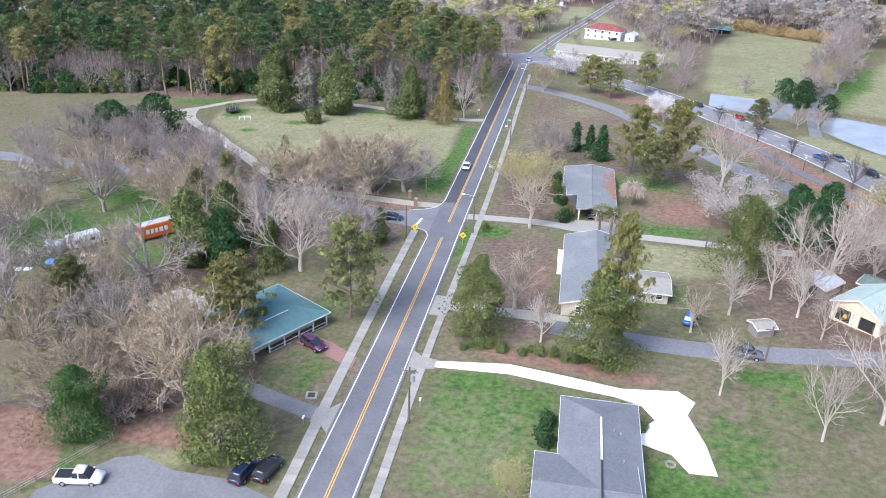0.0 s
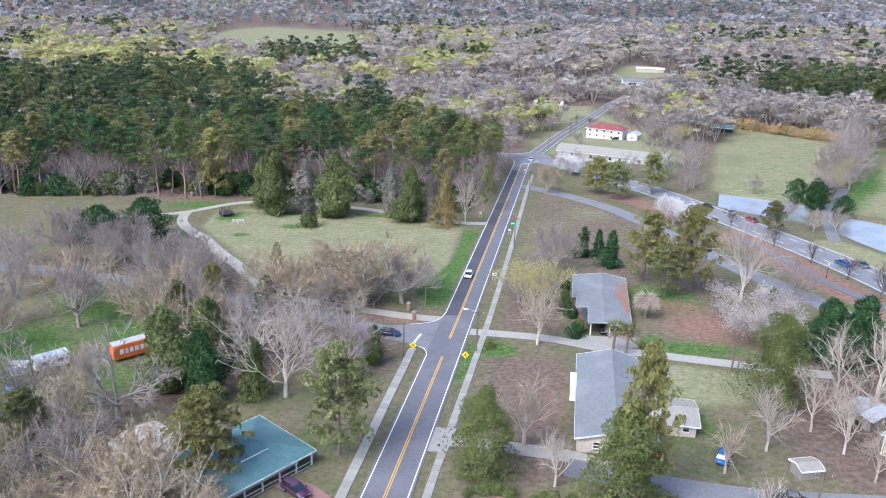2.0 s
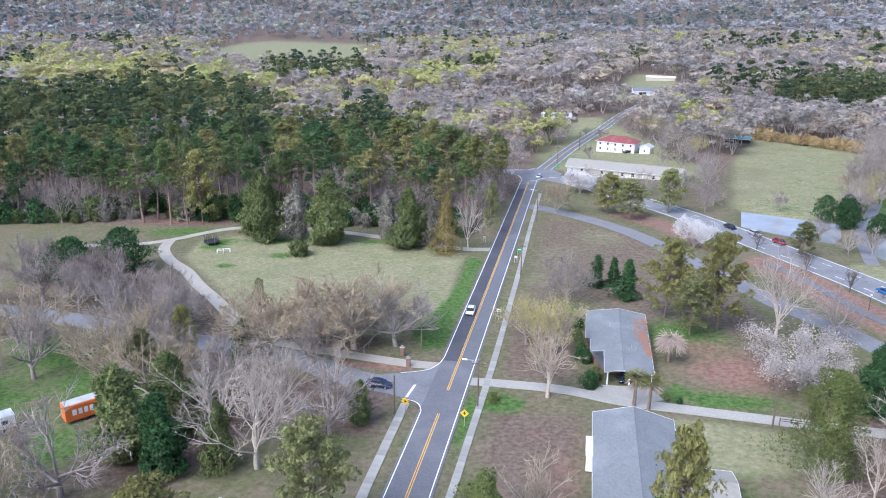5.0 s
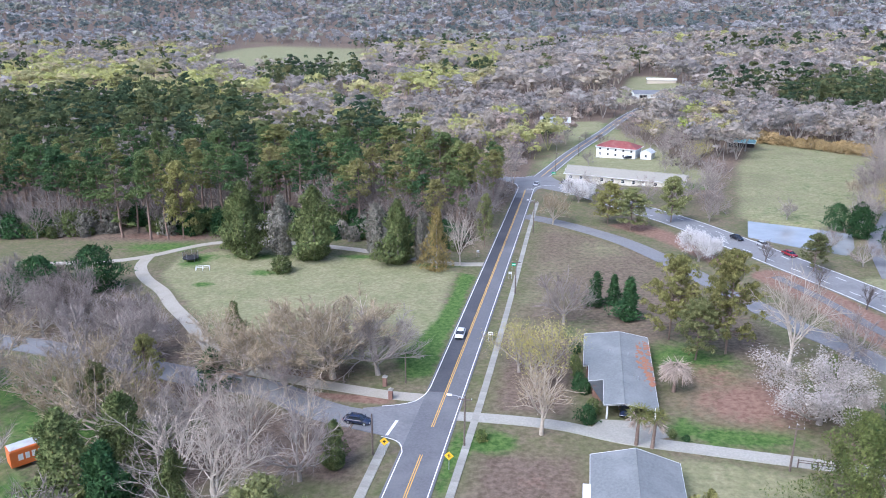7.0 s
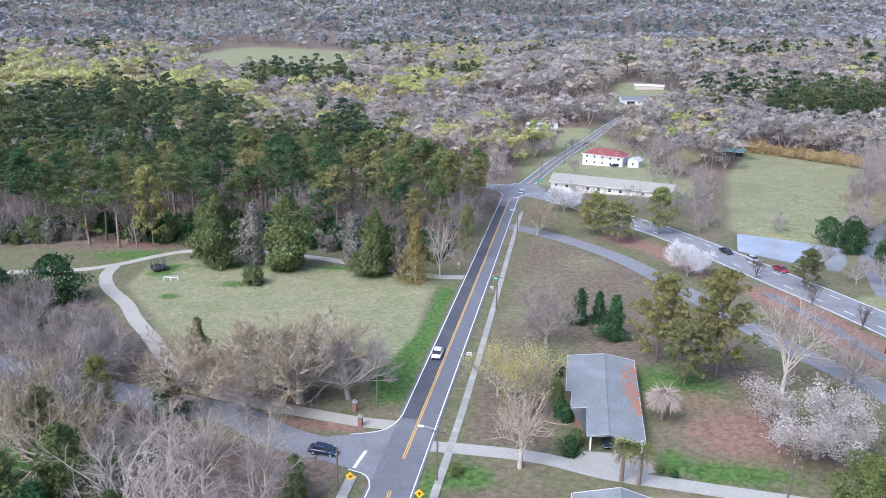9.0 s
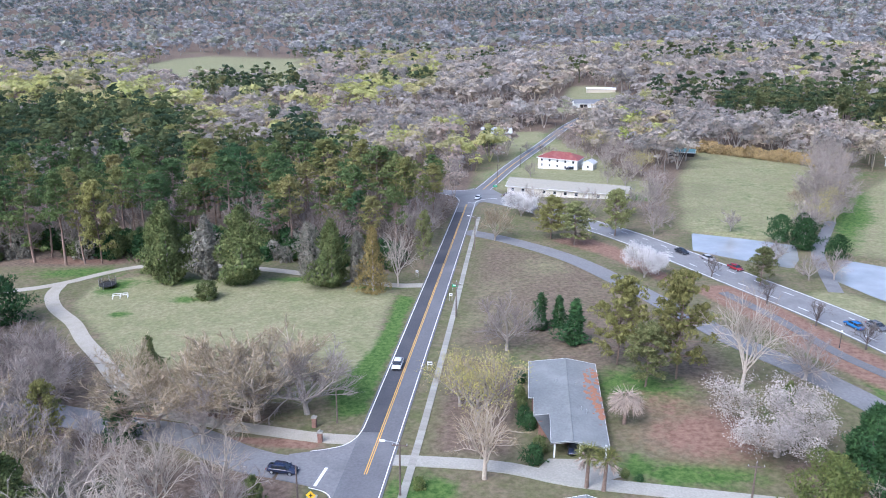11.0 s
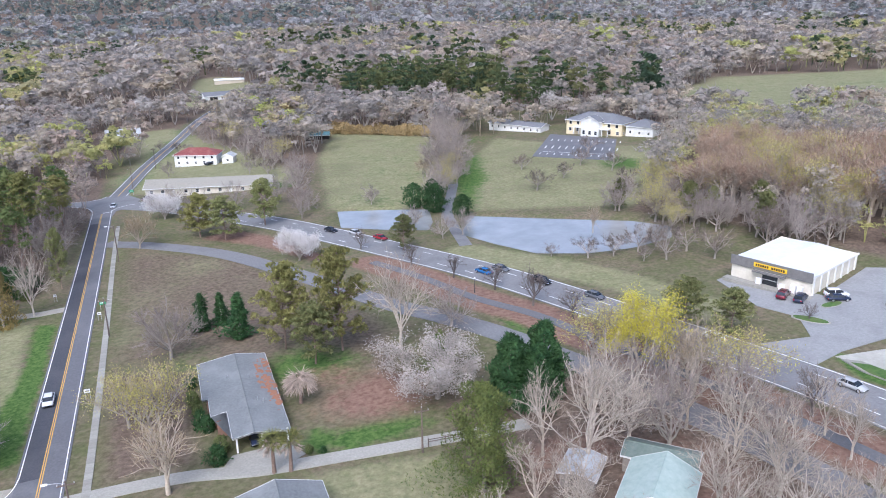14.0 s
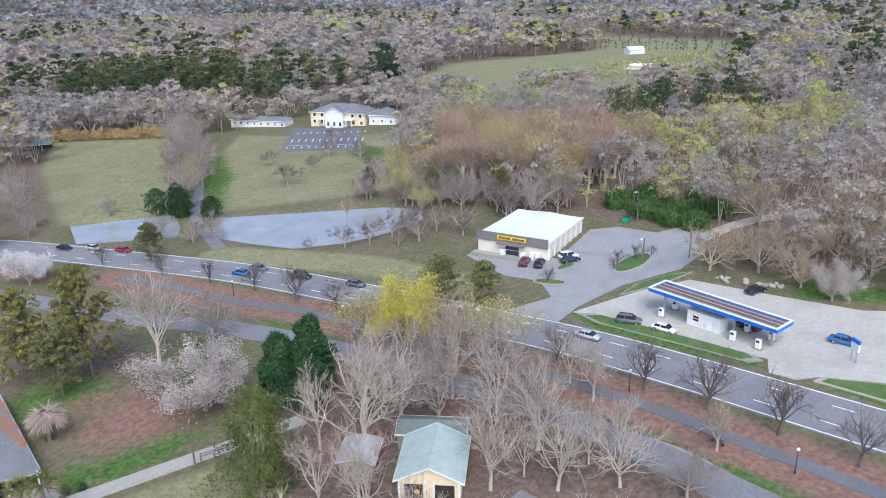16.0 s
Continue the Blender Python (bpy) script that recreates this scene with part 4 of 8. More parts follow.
GOLDEN = [bare_kind(71, 15, 1.1, TWIG_TAN, BARK_GREY, per=4, leaf=LEAF_GOLD, leaf_n=44, leaf_size=0.14, fork=0.18, rise=0.9)]
WHITE = [bare_kind(81 + i, 10, 1.5, TWIG_GREY, BARK_GREY, per=3, leaf=m, leaf_n=n, leaf_size=0.105, reach=0.75, fork=0.12, rise=0.75) for i, (m, n) in enumerate(((BLOSSOM, 58), (BLOSSOM_PINK, 46)))]
PINES = [pine_kind(91 + i, 26, WOOD_NEEDLES, low=0.36 + 0.06 * (i % 3), wide=0.15 + 0.02 * (i % 2), clumps=30 + 4 * i, thick=0.55) for i in range(6)]
PINES_LOW = [pine_kind(141 + i, 22, WOOD_NEEDLES, low=0.16, wide=0.19, clumps=44, thick=0.55) for i in range(3)]
PINES_BROAD = [pine_kind(97 + i, 20, (NEEDLES_YELLOW, NEEDLES, NEEDLES)[i], low=0.14, wide=0.31, clumps=95, thick=1.25, plump=1.7, spray=0.42) for i in range(3)]
CEDARS = [dense_kind(101 + i, 14, 6.2, m, "cone", 6000, 0.32) for i, m in enumerate((CEDAR, CEDAR_DARK, CEDAR))]
CEDAR_GREYS = [dense_kind(105, 12, 3.2, CEDAR_GREY, "column", 3000, 0.28)]
CEDAR_GOLDS = [dense_kind(106, 14, 6.0, CEDAR_GOLD, "cone", 3600, 0.26)]
COLUMNS = [dense_kind(107, 8, 1.6, CEDAR_DARK, "cone", 1800, 0.2)]
MAGNOLIAS = [dense_kind(111 + i, 15, 5.2, MAGNOLIA if i else LEAF_GREEN, "column", 11000, 0.19, lumps=44) for i in range(3)]
DARK_BUSH = [dense_kind(115, 11, 6.5, CEDAR_DARK, "dome", 3400, 0.36, lumps=24)]
UNDER = [dense_kind(119, 6, 4.2, CEDAR_GREY, "dome", 700, 0.4, lumps=12)]
GREEN_BUSH = [dense_kind(118, 4, 3.6, LEAF_GREEN, "dome", 900, 0.3, lumps=12)]
HEDGE = [dense_kind(121, 4, 3.2, TWIG_HEDGE, "dome", 1100, 0.24, lumps=10)]
SHRUB = [dense_kind(117 + i, 2, 1.6, m, "dome", 700, 0.16, lumps=8) for i, m in enumerate((CEDAR_DARK, CEDAR, MAGNOLIA))]

# ---- single trees ----
WOODS = [  # name, kind, x, y, height, width factor, label
    ("magnolia_tree", MAGNOLIAS[1], -15.3, 73.5, 16, 1.0, "dense evergreen tree with glossy leaves beside parked cars"),
    ("evergreen_bush", MAGNOLIAS[0], -34.5, 74.2, 11, 1.0, "dense dark green evergreen at the red clay yard"),
    ("magnolia_tree", MAGNOLIAS[2], 12.2, 109, 13.5, 1.05, "dense olive-green evergreen tree beside the sidewalk"),
    ("magnolia_tree", MAGNOLIAS[1], 31.5, 104.5, 15.5, 1.05, "dense yellow-green evergreen tree next to the driveway"),
    ("pine_tree", PINES_BROAD[0], 33.2, 106, 24, 0.5, "tall olive-green pine rising out of an evergreen"),
    ("ivy_clad_tree", MAGNOLIAS[2], 57.2, 137, 16, 0.95, "tall tree trunk clad in yellow-green ivy"),
    ("bare_tree", OAK_TAN[0], -24, 82, 17, 1.0, "bare tan-twigged tree, partly draped in creeper"),
    ("bare_tree", OAK_TAN[1], -31, 92, 15, 1.0, "bare tan-twigged tree behind the house"),
    ("bare_tree", OAK[0], -43, 96, 16, 1.0, "bare grey tree in the overgrown yard"),
    ("bare_tree", OAK_TAN[2], -40, 84, 13, 1.0, "bare tan-twigged tree in the overgrown yard"),
    ("pine_tree", PINES_BROAD[0], -24.5, 100.5, 16, 1.0, "broad yellow-green pine leaning over the green roof"),
    ("cedar_tree", PINES_BROAD[1], -9.2, 111, 19, 0.9, "shaggy green and grey conifer beside the sidewalk"),
    ("bare_tree", SYCAMORE[0], -23.5, 127, 19, 1.25, "pale-barked bare tree with spreading white limbs"),
    ("bare_tree", SYCAMORE[1], -33, 134, 15, 1.2, "pale-barked bare tree with spreading limbs"),
    ("bare_tree", OAK[1], -16, 138, 13, 1.0, "bare grey tree near the side road"),
    ("cedar_tree", CEDARS[0], -45, 127, 15.5, 1.0, "full olive-green cedar next to the orange trailer"),
    ("cedar_tree", CEDARS[2], -41, 134.5, 14.5, 1.0, "full green cedar in the overgrown yard"),
    ("cedar_tree", CEDARS[1], -37, 124, 13, 0.95, "full bright green cedar in the overgrown yard"),
    ("cedar_tree", CEDARS[2], -29, 126.5, 11, 0.75, "slim green cedar among bare trees"),
    ("cedar_tree", CEDARS[0], -12, 142, 8, 0.8, "small green cedar near the side road"),
    ("bare_tree", OAK_TAN[0], -22, 171.5, 17, 1.35, "large bare tan-twigged oak beside the gravel drive"),
    ("bare_tree", OAK_TAN[1], -32, 170.5, 16.5, 1.35, "large bare tan-twigged oak beside the side road"),
    ("bare_tree", OAK[2], -14, 174, 14.5, 1.3, "large bare grey oak at the field's edge"),
    ("bare_tree", OAK_TAN[2], -26, 177, 15, 1.3, "bare oak with tan twigs at the field's edge"),
    ("bare_tree", OAK[1], -19, 180, 13, 1.2, "bare grey oak at the field's edge"),
    ("bare_tree", OAK_TAN[2], -38, 168, 13, 1.1, "large bare tan-twigged oak beside the side road"),
    ("bare_tree", OAK_TAN[0], -45, 174, 13, 1.0, "bare tan-twigged oak between track and side road"),
    ("bare_tree", OAK[0], -28, 163, 13, 1.0, "bare grey oak on the mulch island"),
    ("bare_tree", SYC_LITE[0], -18, 146, 13, 1.0, "pale bare tree beside the side road"),
    ("bare_tree", SYCAMORE[2], -26, 143, 14.5, 1.0, "pale bare tree with many fine limbs"),
    ("bare_tree", SYC_LITE[1], -33, 147, 13.5, 1.1, "pale bare tree beside the side road"),
    ("bare_tree", OAK[1], -39, 142, 13, 1.0, "bare grey tree behind the cedars"),
    ("bare_tree", SYC_LITE[0], -29, 151, 11.5, 1.0, "pale bare tree beside the side road"),
    ("bare_tree", OAK[2], -41, 152, 12, 1.0, "bare grey tree beside the side road"),
    ("pine_tree", PINES_BROAD[1], -54, 148, 13, 0.75, "olive-green pine in the overgrown yard"),
    ("budding_tree", BUDDING[1], 21, 71, 6.5, 1.1, "small tree with yellow-green buds beside the house"),
    ("bare_tree", OAK_TAN[1], -33, 98, 12, 0.9, "bare tan-twigged tree in front of a low white roof"),
    ("bare_tree", OAK_LITE[0], -6, 520, 10, 1.0, "bare grey tree before the white house"),
    ("bare_tree", OAK_LITE[1], 5, 516, 10, 1.0, "bare grey tree before the white house"),
    ("cedar_tree", CEDARS[1], -1, 500, 12, 1.0, "dark green conifer before the white house"),
    ("pine_tree", PINES_BROAD[2], -52, 100, 14, 0.8, "olive-green pine in the overgrown yard"),
    ("cedar_tree", CEDARS[0], -48.5, 187, 9, 0.8, "small olive cedar at the corner of the field"),
    ("cedar_tree", CEDARS[1], -41.5, 163, 9, 0.9, "small green cedar beside the side road"),
    ("pine_tree", PINES_BROAD[0], -52, 159, 13, 0.7, "olive-green pine beside the side road"),
    ("budding_tree", BUDDING[0], 15.5, 172, 14, 1.0, "bare tree with yellow-green buds beside the sidewalk"),
    ("budding_tree", BUDDING[1], 12, 178, 11, 0.9, "bare tree with yellow-green buds beside the sidewalk"),
    ("bare_tree", BIRCH[0], 17.5, 155.5, 14, 1.05, "bare tan tree at the edge of the driveway"),
    ("bare_tree", OAK[0], 19.3, 203, 14.5, 0.95, "bare grey oak on the dry grass"),
    ("cedar_tree", COLUMNS[0], 26, 215, 8.3, 1.6, "narrow dark cedar in a row of three"),
    ("cedar_tree", COLUMNS[0], 30, 216, 7.4, 1.6, "narrow dark cedar in a row of three"),
    ("cedar_tree", COLUMNS[0], 33, 207, 9.8, 1.7, "narrow dark cedar in a row of three"),
    ("pine_tree", PINES_BROAD[0], 40.5, 196.5, 18.5, 0.86, "broad olive-green pine behind the grey-roofed house"),
    ("pine_tree", PINES_BROAD[0], 50.5, 190.5, 21.5, 0.76, "broad bronze-green pine behind the grey-roofed house"),
    ("pine_tree", PINES_BROAD[1], 44.5, 187, 13, 1.1, "low-branched olive-green pine behind the house"),
    ("bare_tree", SYCAMORE[2], 60.9, 186, 21.5, 0.85, "pale-barked bare sycamore near the park lane"),
    ("bare_tree", OAK[2], 73, 191, 10.5, 1.15, "bare grey tree with long low limbs at the lane"),
    ("blossom_tree", WHITE[1], 60.4, 164, 11.8, 1.25, "wide tree covered in greyish white blossom"),
    ("cedar_tree", CEDARS[0], 63.5, 171, 9, 0.6, "small olive cedar behind the blossom tree"),
    ("evergreen_tree", CEDARS[1], 70.5, 157.5, 12, 1.15, "dark green evergreen in a close group"),
    ("evergreen_tree", CEDARS[1], 77, 158.5, 12.5, 1.15, "dark green evergreen in a close group"),
    ("evergreen_tree", CEDARS[1], 73.8, 154.5, 10.5, 1.2, "dark green evergreen in a close group"),
    ("blossom_tree", WHITE[0], 53.2, 252, 9.6, 1.05, "rounded tree covered in white blossom beside the lane"),
    ("blossom_tree", WHITE[0], 20.7, 323, 10, 1.1, "rounded tree covered in white blossom near the long building"),
    ("budding_tree", GOLDEN[0], 93, 155, 16, 0.95, "tree covered in bright yellow buds"),
    ("budding_tree", BUDDING[0], 89, 163, 14, 0.95, "tree with pale yellow-green buds beside the trail"),
    ("budding_tree", BUDDING[1], 101, 143, 14, 1.0, "tree with pale yellow-green buds beside the trail"),
    ("bare_tree", BIRCH[1], 95.5, 144, 15, 1.0, "bare pale tree with upright limbs"),
    ("bare_tree", SYCAMORE[0], 72, 135.5, 20.5, 1.15, "large pale bare sycamore behind the cottage"),
    ("bare_tree", SYCAMORE[1], 80, 138, 16, 1.0, "pale bare sycamore behind the cottage"),
    ("bare_tree", SYCAMORE[2], 89.7, 119, 14, 1.15, "pale bare sycamore beside the park lane"),
    ("bare_tree", SYCAMORE[0], 64, 123, 12, 0.95, "pale bare tree next to the cottage"),
    ("bare_tree", SYCAMORE[1], 92, 130, 14, 0.9, "pale bare tree beside the park lane"),
    ("bare_tree", SYCAMORE[3], 85, 111, 13.5, 1.05, "pale bare sycamore beside the park lane"),
    ("bare_tree", SYCAMORE[1], 91, 106, 12, 1.0, "pale bare sycamore beside the park lane"),
    ("bare_tree", SYCAMORE[2], 79, 117, 14, 1.0, "pale bare sycamore next to the cottage"),
    ("bare_tree", SYCAMORE[0], 97, 111, 10.5, 0.9, "pale bare tree beside the footpath"),
    ("bare_tree", OAK[0], 95, 99, 8.5, 1.0, "low dark bare tree leaning over the lane"),
    ("bare_tree", OAK[1], 88, 145, 13, 0.9, "bare grey tree among the pale sycamores"),
    ("bare_tree", SYCAMORE[2], 104.5, 122, 11, 0.9, "slim pale bare tree beside the trail"),
    ("bare_tree", BIRCH[0], 106, 102, 9, 0.8, "small bare tan tree beside the trail"),
    ("bare_tree", SYCAMORE[2], 48, 97.5, 12, 0.7, "small pale bare tree on the lawn"),
    ("bare_tree", SYCAMORE[0], 59.3, 89, 14.5, 0.7, "pale bare tree on the lawn"),
    ("bare_tree", SYCAMORE[1], 68, 94, 18, 0.85, "pale bare tree on the lawn"),
    ("bare_tree", SYCAMORE[2], 53, 122, 12, 0.95, "pale bare tree behind the houses"),
    ("bare_tree", BIRCH[1], 17.5, 118, 13, 1.0, "bare tan tree with upright limbs in the front yard"),
    ("bare_tree", SYCAMORE[0], 22.5, 108, 9.5, 1.05, "low pale bare tree with many stems"),
    ("bare_tree", BIRCH[0], 46, 115, 9, 0.9, "bare tan tree behind the grey-roofed house"),
    ("pine_tree", PINES_BROAD[2], 80, 245, 10.5, 1.15, "low dark pine between road and pond"),
    ("pine_tree", PINES_BROAD[0], 30.3, 292, 14, 1.2, "broad olive-green tree beside the park lane"),
    ("pine_tree", PINES_BROAD[1], 37, 284, 14, 1.25, "broad olive-green tree beside the park lane"),
    ("pine_tree", PINES_BROAD[2], 50, 294, 16, 1.0, "olive and tan tree beside the road"),
    ("bare_tree", OAK_TAN[0], 13, 290, 12, 0.8, "bare tan tree on the dry grass"),
    ("blossom_tree", WHITE[1], 162, 114, 9, 0.75, "small tree with whitish blossom at the wood's edge"),
    ("pine_tree", PINES_BROAD[1], 112, 168, 11, 1.25, "low olive-green pine beside the four-lane road"),
    ("pine_tree", PINES_BROAD[2], 117, 161, 10, 1.3, "low olive-green pine beside the four-lane road"),
    ("bush", SHRUB[1], -56.6, 233.5, 4.4, 1.2, "round grey-green bush standing in the field"),
    ("pine_tree", PINES_BROAD[0], -102.3, 265, 26, 0.62, "tall olive-green pine at the wood's edge"),
    ("cedar_tree", CEDARS[0], -73.4, 248, 22, 0.85, "tall olive-green cedar at the wood's edge"),
    ("cedar_tree", CEDARS[2], -80, 256, 17, 0.9, "olive-brown cedar at the wood's edge"),
    ("cedar_tree", CEDARS[0], -52.2, 247, 21, 0.9, "tall olive-green cedar at the wood's edge"),
    ("grey_cedar", CEDAR_GREYS[0], -63, 250, 18, 1.0, "slim grey-green tree at the wood's edge"),
    ("grey_cedar", CEDAR_GREYS[0], -34.6, 249, 16, 1.1, "slim whitish grey tree at the wood's edge"),
    ("cedar_tree", CEDARS[2], -27.2, 244.5, 18, 0.8, "green cedar at the wood's edge"),
    ("bronze_cedar", CEDAR_GOLDS[0], -15.5, 240, 17, 0.72, "bronze-coloured conifer at the wood's edge"),
    ("bare_tree", SYCAMORE[1], -9.8, 244, 19, 0.6, "slim pale bare tree at the wood's edge"),
    ("pine_tree", PINES_BROAD[2], -5.5, 262, 17, 0.5, "yellow-green tree beside the road"),
    ("grey_cedar", CEDAR_GREYS[0], -21, 247, 14, 1.0, "slim grey tree at the wood's edge"),
    ("evergreen_tree", DARK_BUSH[0], -100, 215, 12, 1.0, "dark grey-green evergreen at the end of the field"),
    ("evergreen_tree", DARK_BUSH[0], -108, 205, 12, 0.9, "dark grey-green evergreen at the end of the field"),
    ("bare_tree", BIRCH[0], 130, 232, 9, 0.8, "slim bare tree at the pond's edge"),
    ("palm_tree", palm_kind(131, 5.2, PALM), 31.9, 154, 6.0, 1.0, "cabbage palm with a skirt of dead fronds"),
    ("palm_tree", palm_kind(132, 5.0, PALM), 34.2, 153.4, 5.6, 1.0, "cabbage palm with a skirt of dead fronds"),
    ("dry_palm", palm_kind(133, 3.4, DRY_FROND, 80, 2.7, 1.25, False), 39.2, 173, 4.2, 1.0, "palm with pinkish brown drooping fronds"),
]
for name, kind, x, y, h, w, label in WOODS:
    plant(name, kind, x, y, h, label, "bush" if "bush" in name else "tree", wide=w)

rw = np.random.default_rng(21)
# slim street trees along the trail
for i, (x, y, h) in enumerate([(78, 232, 7), (84, 218, 7), (89.1, 205.4, 7), (92.3, 192.7, 10), (96.1, 182.5, 8), (101, 166, 8), (108.5, 133, 9), (112.3, 118.6, 10), (113.3, 108.2, 11.5), (115, 98.3, 10.5), (115.3, 87.6, 9), (70, 252, 7)]):
    plant("street_tree", OAK_BROWN[i % 2], x, y, h, "young bare brown street tree in mulch", "tree", "street trees along the trail", 0.95)
for i, (x, y, h) in enumerate([(66, 128, 13), (68, 141, 15), (76, 142, 14), (84, 134, 15), (86, 124, 12), (84, 116, 11), (94, 124, 12), (98, 136, 13), (90, 138, 15), (80, 148, 13), (86, 152, 12), (98, 128, 11), (92, 112, 10), (66, 116, 11), (61, 129, 12), (96, 150, 14), (106, 128, 11), (102, 152, 12)]):
    plant("bare_tree", (SYC_LITE + OAK_LITE[:1])[i % 4], x, y, h, "pale bare tree in the grove beside the lane", "tree", "grove behind the cottage", 0.9)
for i, (x, y, h) in enumerate([(24, 330, 11), (30, 322, 10), (36, 316, 9), (44, 322, 11), (52, 312, 10), (58, 322, 12), (64, 310, 11), (66, 330, 12), (70, 345, 12), (27, 308, 9), (-9, 300, 12), (-8, 318, 11), (-10, 330, 13), (-9, 285, 12), (62, 372, 10), (68, 395, 11), (74, 420, 12), (78, 445, 12), (60, 470, 11), (54, 445, 9), (24, 400, 8), (-8, 385, 12), (-12, 400, 13), (-4, 420, 11), (2, 452, 11), (12, 480, 11), (56, 384, 8)]):
    plant("bare_tree", (OAK_LITE + BROWN_LITE)[i % 5], x, y, h, "bare grey tree near the junction", "tree", "trees round the junction", 0.9)
# brown tangle in the overgrown yard
for i in range(26):
    x, y = -50 + 29 * rw.uniform(), 77 + 22 * rw.uniform()
    plant("bare_tree", (BROWN_LITE + OAK_TAN[:1])[i % 3], x, y, rw.uniform(4.5, 8.5), "low tangled brown tree in the overgrown yard", "tree", "tangle in the overgrown yard", 1.2)
# grey thicket west of the track
for i in range(34):
    u = rw.uniform(0, 1)
    x, y = -60 - 62 * u + rw.normal() * 4.5, 174 + 36 * u + rw.normal() * 4.5
    if inside(np.array(x), np.array(y), WEST_FIELD, 0.1) > 0.2 or y < 172 + 0.02 * x:
        x -= 12
    plant("bare_tree", (OAK_LITE + BROWN_LITE)[i % 5], x, y, rw.uniform(9, 14), "bare grey tree in a thicket", "tree", "thicket beside the gravel track", 0.9)
for i, (x, y) in enumerate([(-58, 148), (-66, 158), (-50, 150), (-78, 150), (-86, 160), (-72, 170), (-95, 148), (-60, 166), (-88, 135), (-80, 118), (-70, 108), (-60, 112), (-52, 108), (-90, 120), (-48, 116), (-64, 98), (-54, 92), (-76, 96), (-104, 164), (-100, 130), (-46, 142), (-112, 176), (-106, 190), (-120, 185)]):
    plant("bare_tree", (OAK_LITE[i % 3] if i % 4 else OAK_TAN[i % 3]), x, y, rw.uniform(13, 18), "bare grey tree on the grassy slope", "tree", "bare trees round the trailers", 0.95)
for i, (x, y, h) in enumerate([(150, 232, 13), (157, 241, 12), (165, 251, 14), (173, 262, 13), (181, 271, 12), (148, 222, 9), (196, 232, 14), (205, 222, 15), (186, 205, 14), (215, 206, 15), (178, 196, 13)]):
    plant("budding_tree", BUDDING[i % 2], x, y, h, "tree with yellow-green buds near the pond", "tree", "budding trees east of the pond", 0.9)
for i in range(34):
    plant("evergreen_bush", GREEN_BUSH[0], 179 + 20 * rw.uniform(), 156 + 30 * rw.uniform(), rw.uniform(2.5, 4.5), "dark green undergrowth in the wood behind the store", "bush", "undergrowth behind the store", 1.0)
for i in range(17):
    plant("hedge_bush", HEDGE[0], 108 + 42 * i / 16 + rw.normal() * 0.6, 469 - 50 * i / 16 + rw.normal() * 0.6, rw.uniform(4, 6.5), "dry golden-brown hedge along the mown field", "bush", "hedge of the mown field", 1.1)
for i, (x, y, h) in enumerate([(104, 288, 12), (109, 296, 13), (114, 306, 13), (121, 311, 12), (118, 322, 18), (126, 328, 18), (131, 346, 20), (139, 372, 20), (148, 395, 20), (156, 408, 20), (124, 338, 19), (134, 358, 20), (143, 384, 20), (99, 250, 9), (93, 250, 8), (88, 262, 9), (86, 300, 8), (66, 306, 9), (62, 296, 8)]):
    plant("bare_tree", OAK_LITE[i % 3], x, y, h, "bare grey tree near the pond's dam", "tree", "bare trees round the dam", 0.9)
# tall slim wood behind the store
n = 0
for y in np.arange(190, 288, 6.2):
    for x in np.arange(160, 244, 6.2):
        px, py = x + rw.uniform(-2.6, 2.6), y + rw.uniform(-2.6, 2.6)
        if inside(np.array(px), np.array(py), [(163, 236), (176, 219), (195, 192), (240, 218), (228, 256), (208, 284)], 0.1) < 0.5:
            continue
        n += 1
        kind = SLIM_TAN[n % 3] if n % 7 else BUDDING[n % 2]
        plant("slim_tree" if n % 7 else "budding_tree", kind, px, py, rw.uniform(14, 20), "slim upright tree with reddish tan twigs" if n % 7 else "slim tree with yellow-green buds", "tree", "slim wood behind the store", rw.uniform(1.0, 1.35))
for i, (x, y, h) in enumerate([(161, 139, 11), (166, 131, 12), (164, 121, 10), (173, 127, 12.5), (181, 122, 13), (178, 114, 12), (190, 120, 14), (198, 125, 13), (187, 132, 12), (194, 147, 13), (206, 134, 14), (202, 116, 13), (172, 137, 9), (212, 124, 14)]):
    plant("bare_tree", OAK_TAN[i % 3], x, y, h, "round-crowned bare tan oak near the filling station", "tree", "oaks behind the filling station", 0.95)
# orchard and pond edge
for x, y in [(140, 285), (156, 296), (168, 275), (150, 318), (172, 312), (186, 330), (160, 262), (176, 296)]:
    plant("orchard_tree", BROWN_LITE[int(x) % 2], x, y, rw.uniform(7, 9), "small bare fruit tree on dry grass", "tree", "orchard", 1.3)
for i in range(36):
    u = rw.uniform(0, 1)
    x, y = 150 + 22 * u + rw.normal() * 6, 246 - 50 * u + rw.normal() * 8
    k = i % 6
    plant("bare_tree" if k < 5 else "pine_tree", (OAK_LITE + BROWN_LITE)[k] if k < 5 else PINES_BROAD[i % 3], x, y, rw.uniform(9, 14), "grey bare tree at the pond's end" if k < 5 else "dark pine at the pond's end", "tree", "trees at the pond's end", 0.85)
for x, y, h in [(118, 214, 7), (124, 212, 7), (131, 212, 8), (137, 213, 8), (141, 206, 9), (133, 203, 8), (143, 198, 9), (128, 205, 5), (111, 220, 4)]:
    plant("bare_tree", BROWN_LITE[int(x) % 2], x, y, h, "bare brown sapling at the pond's edge", "tree", "saplings at the pond's edge", 1.1)
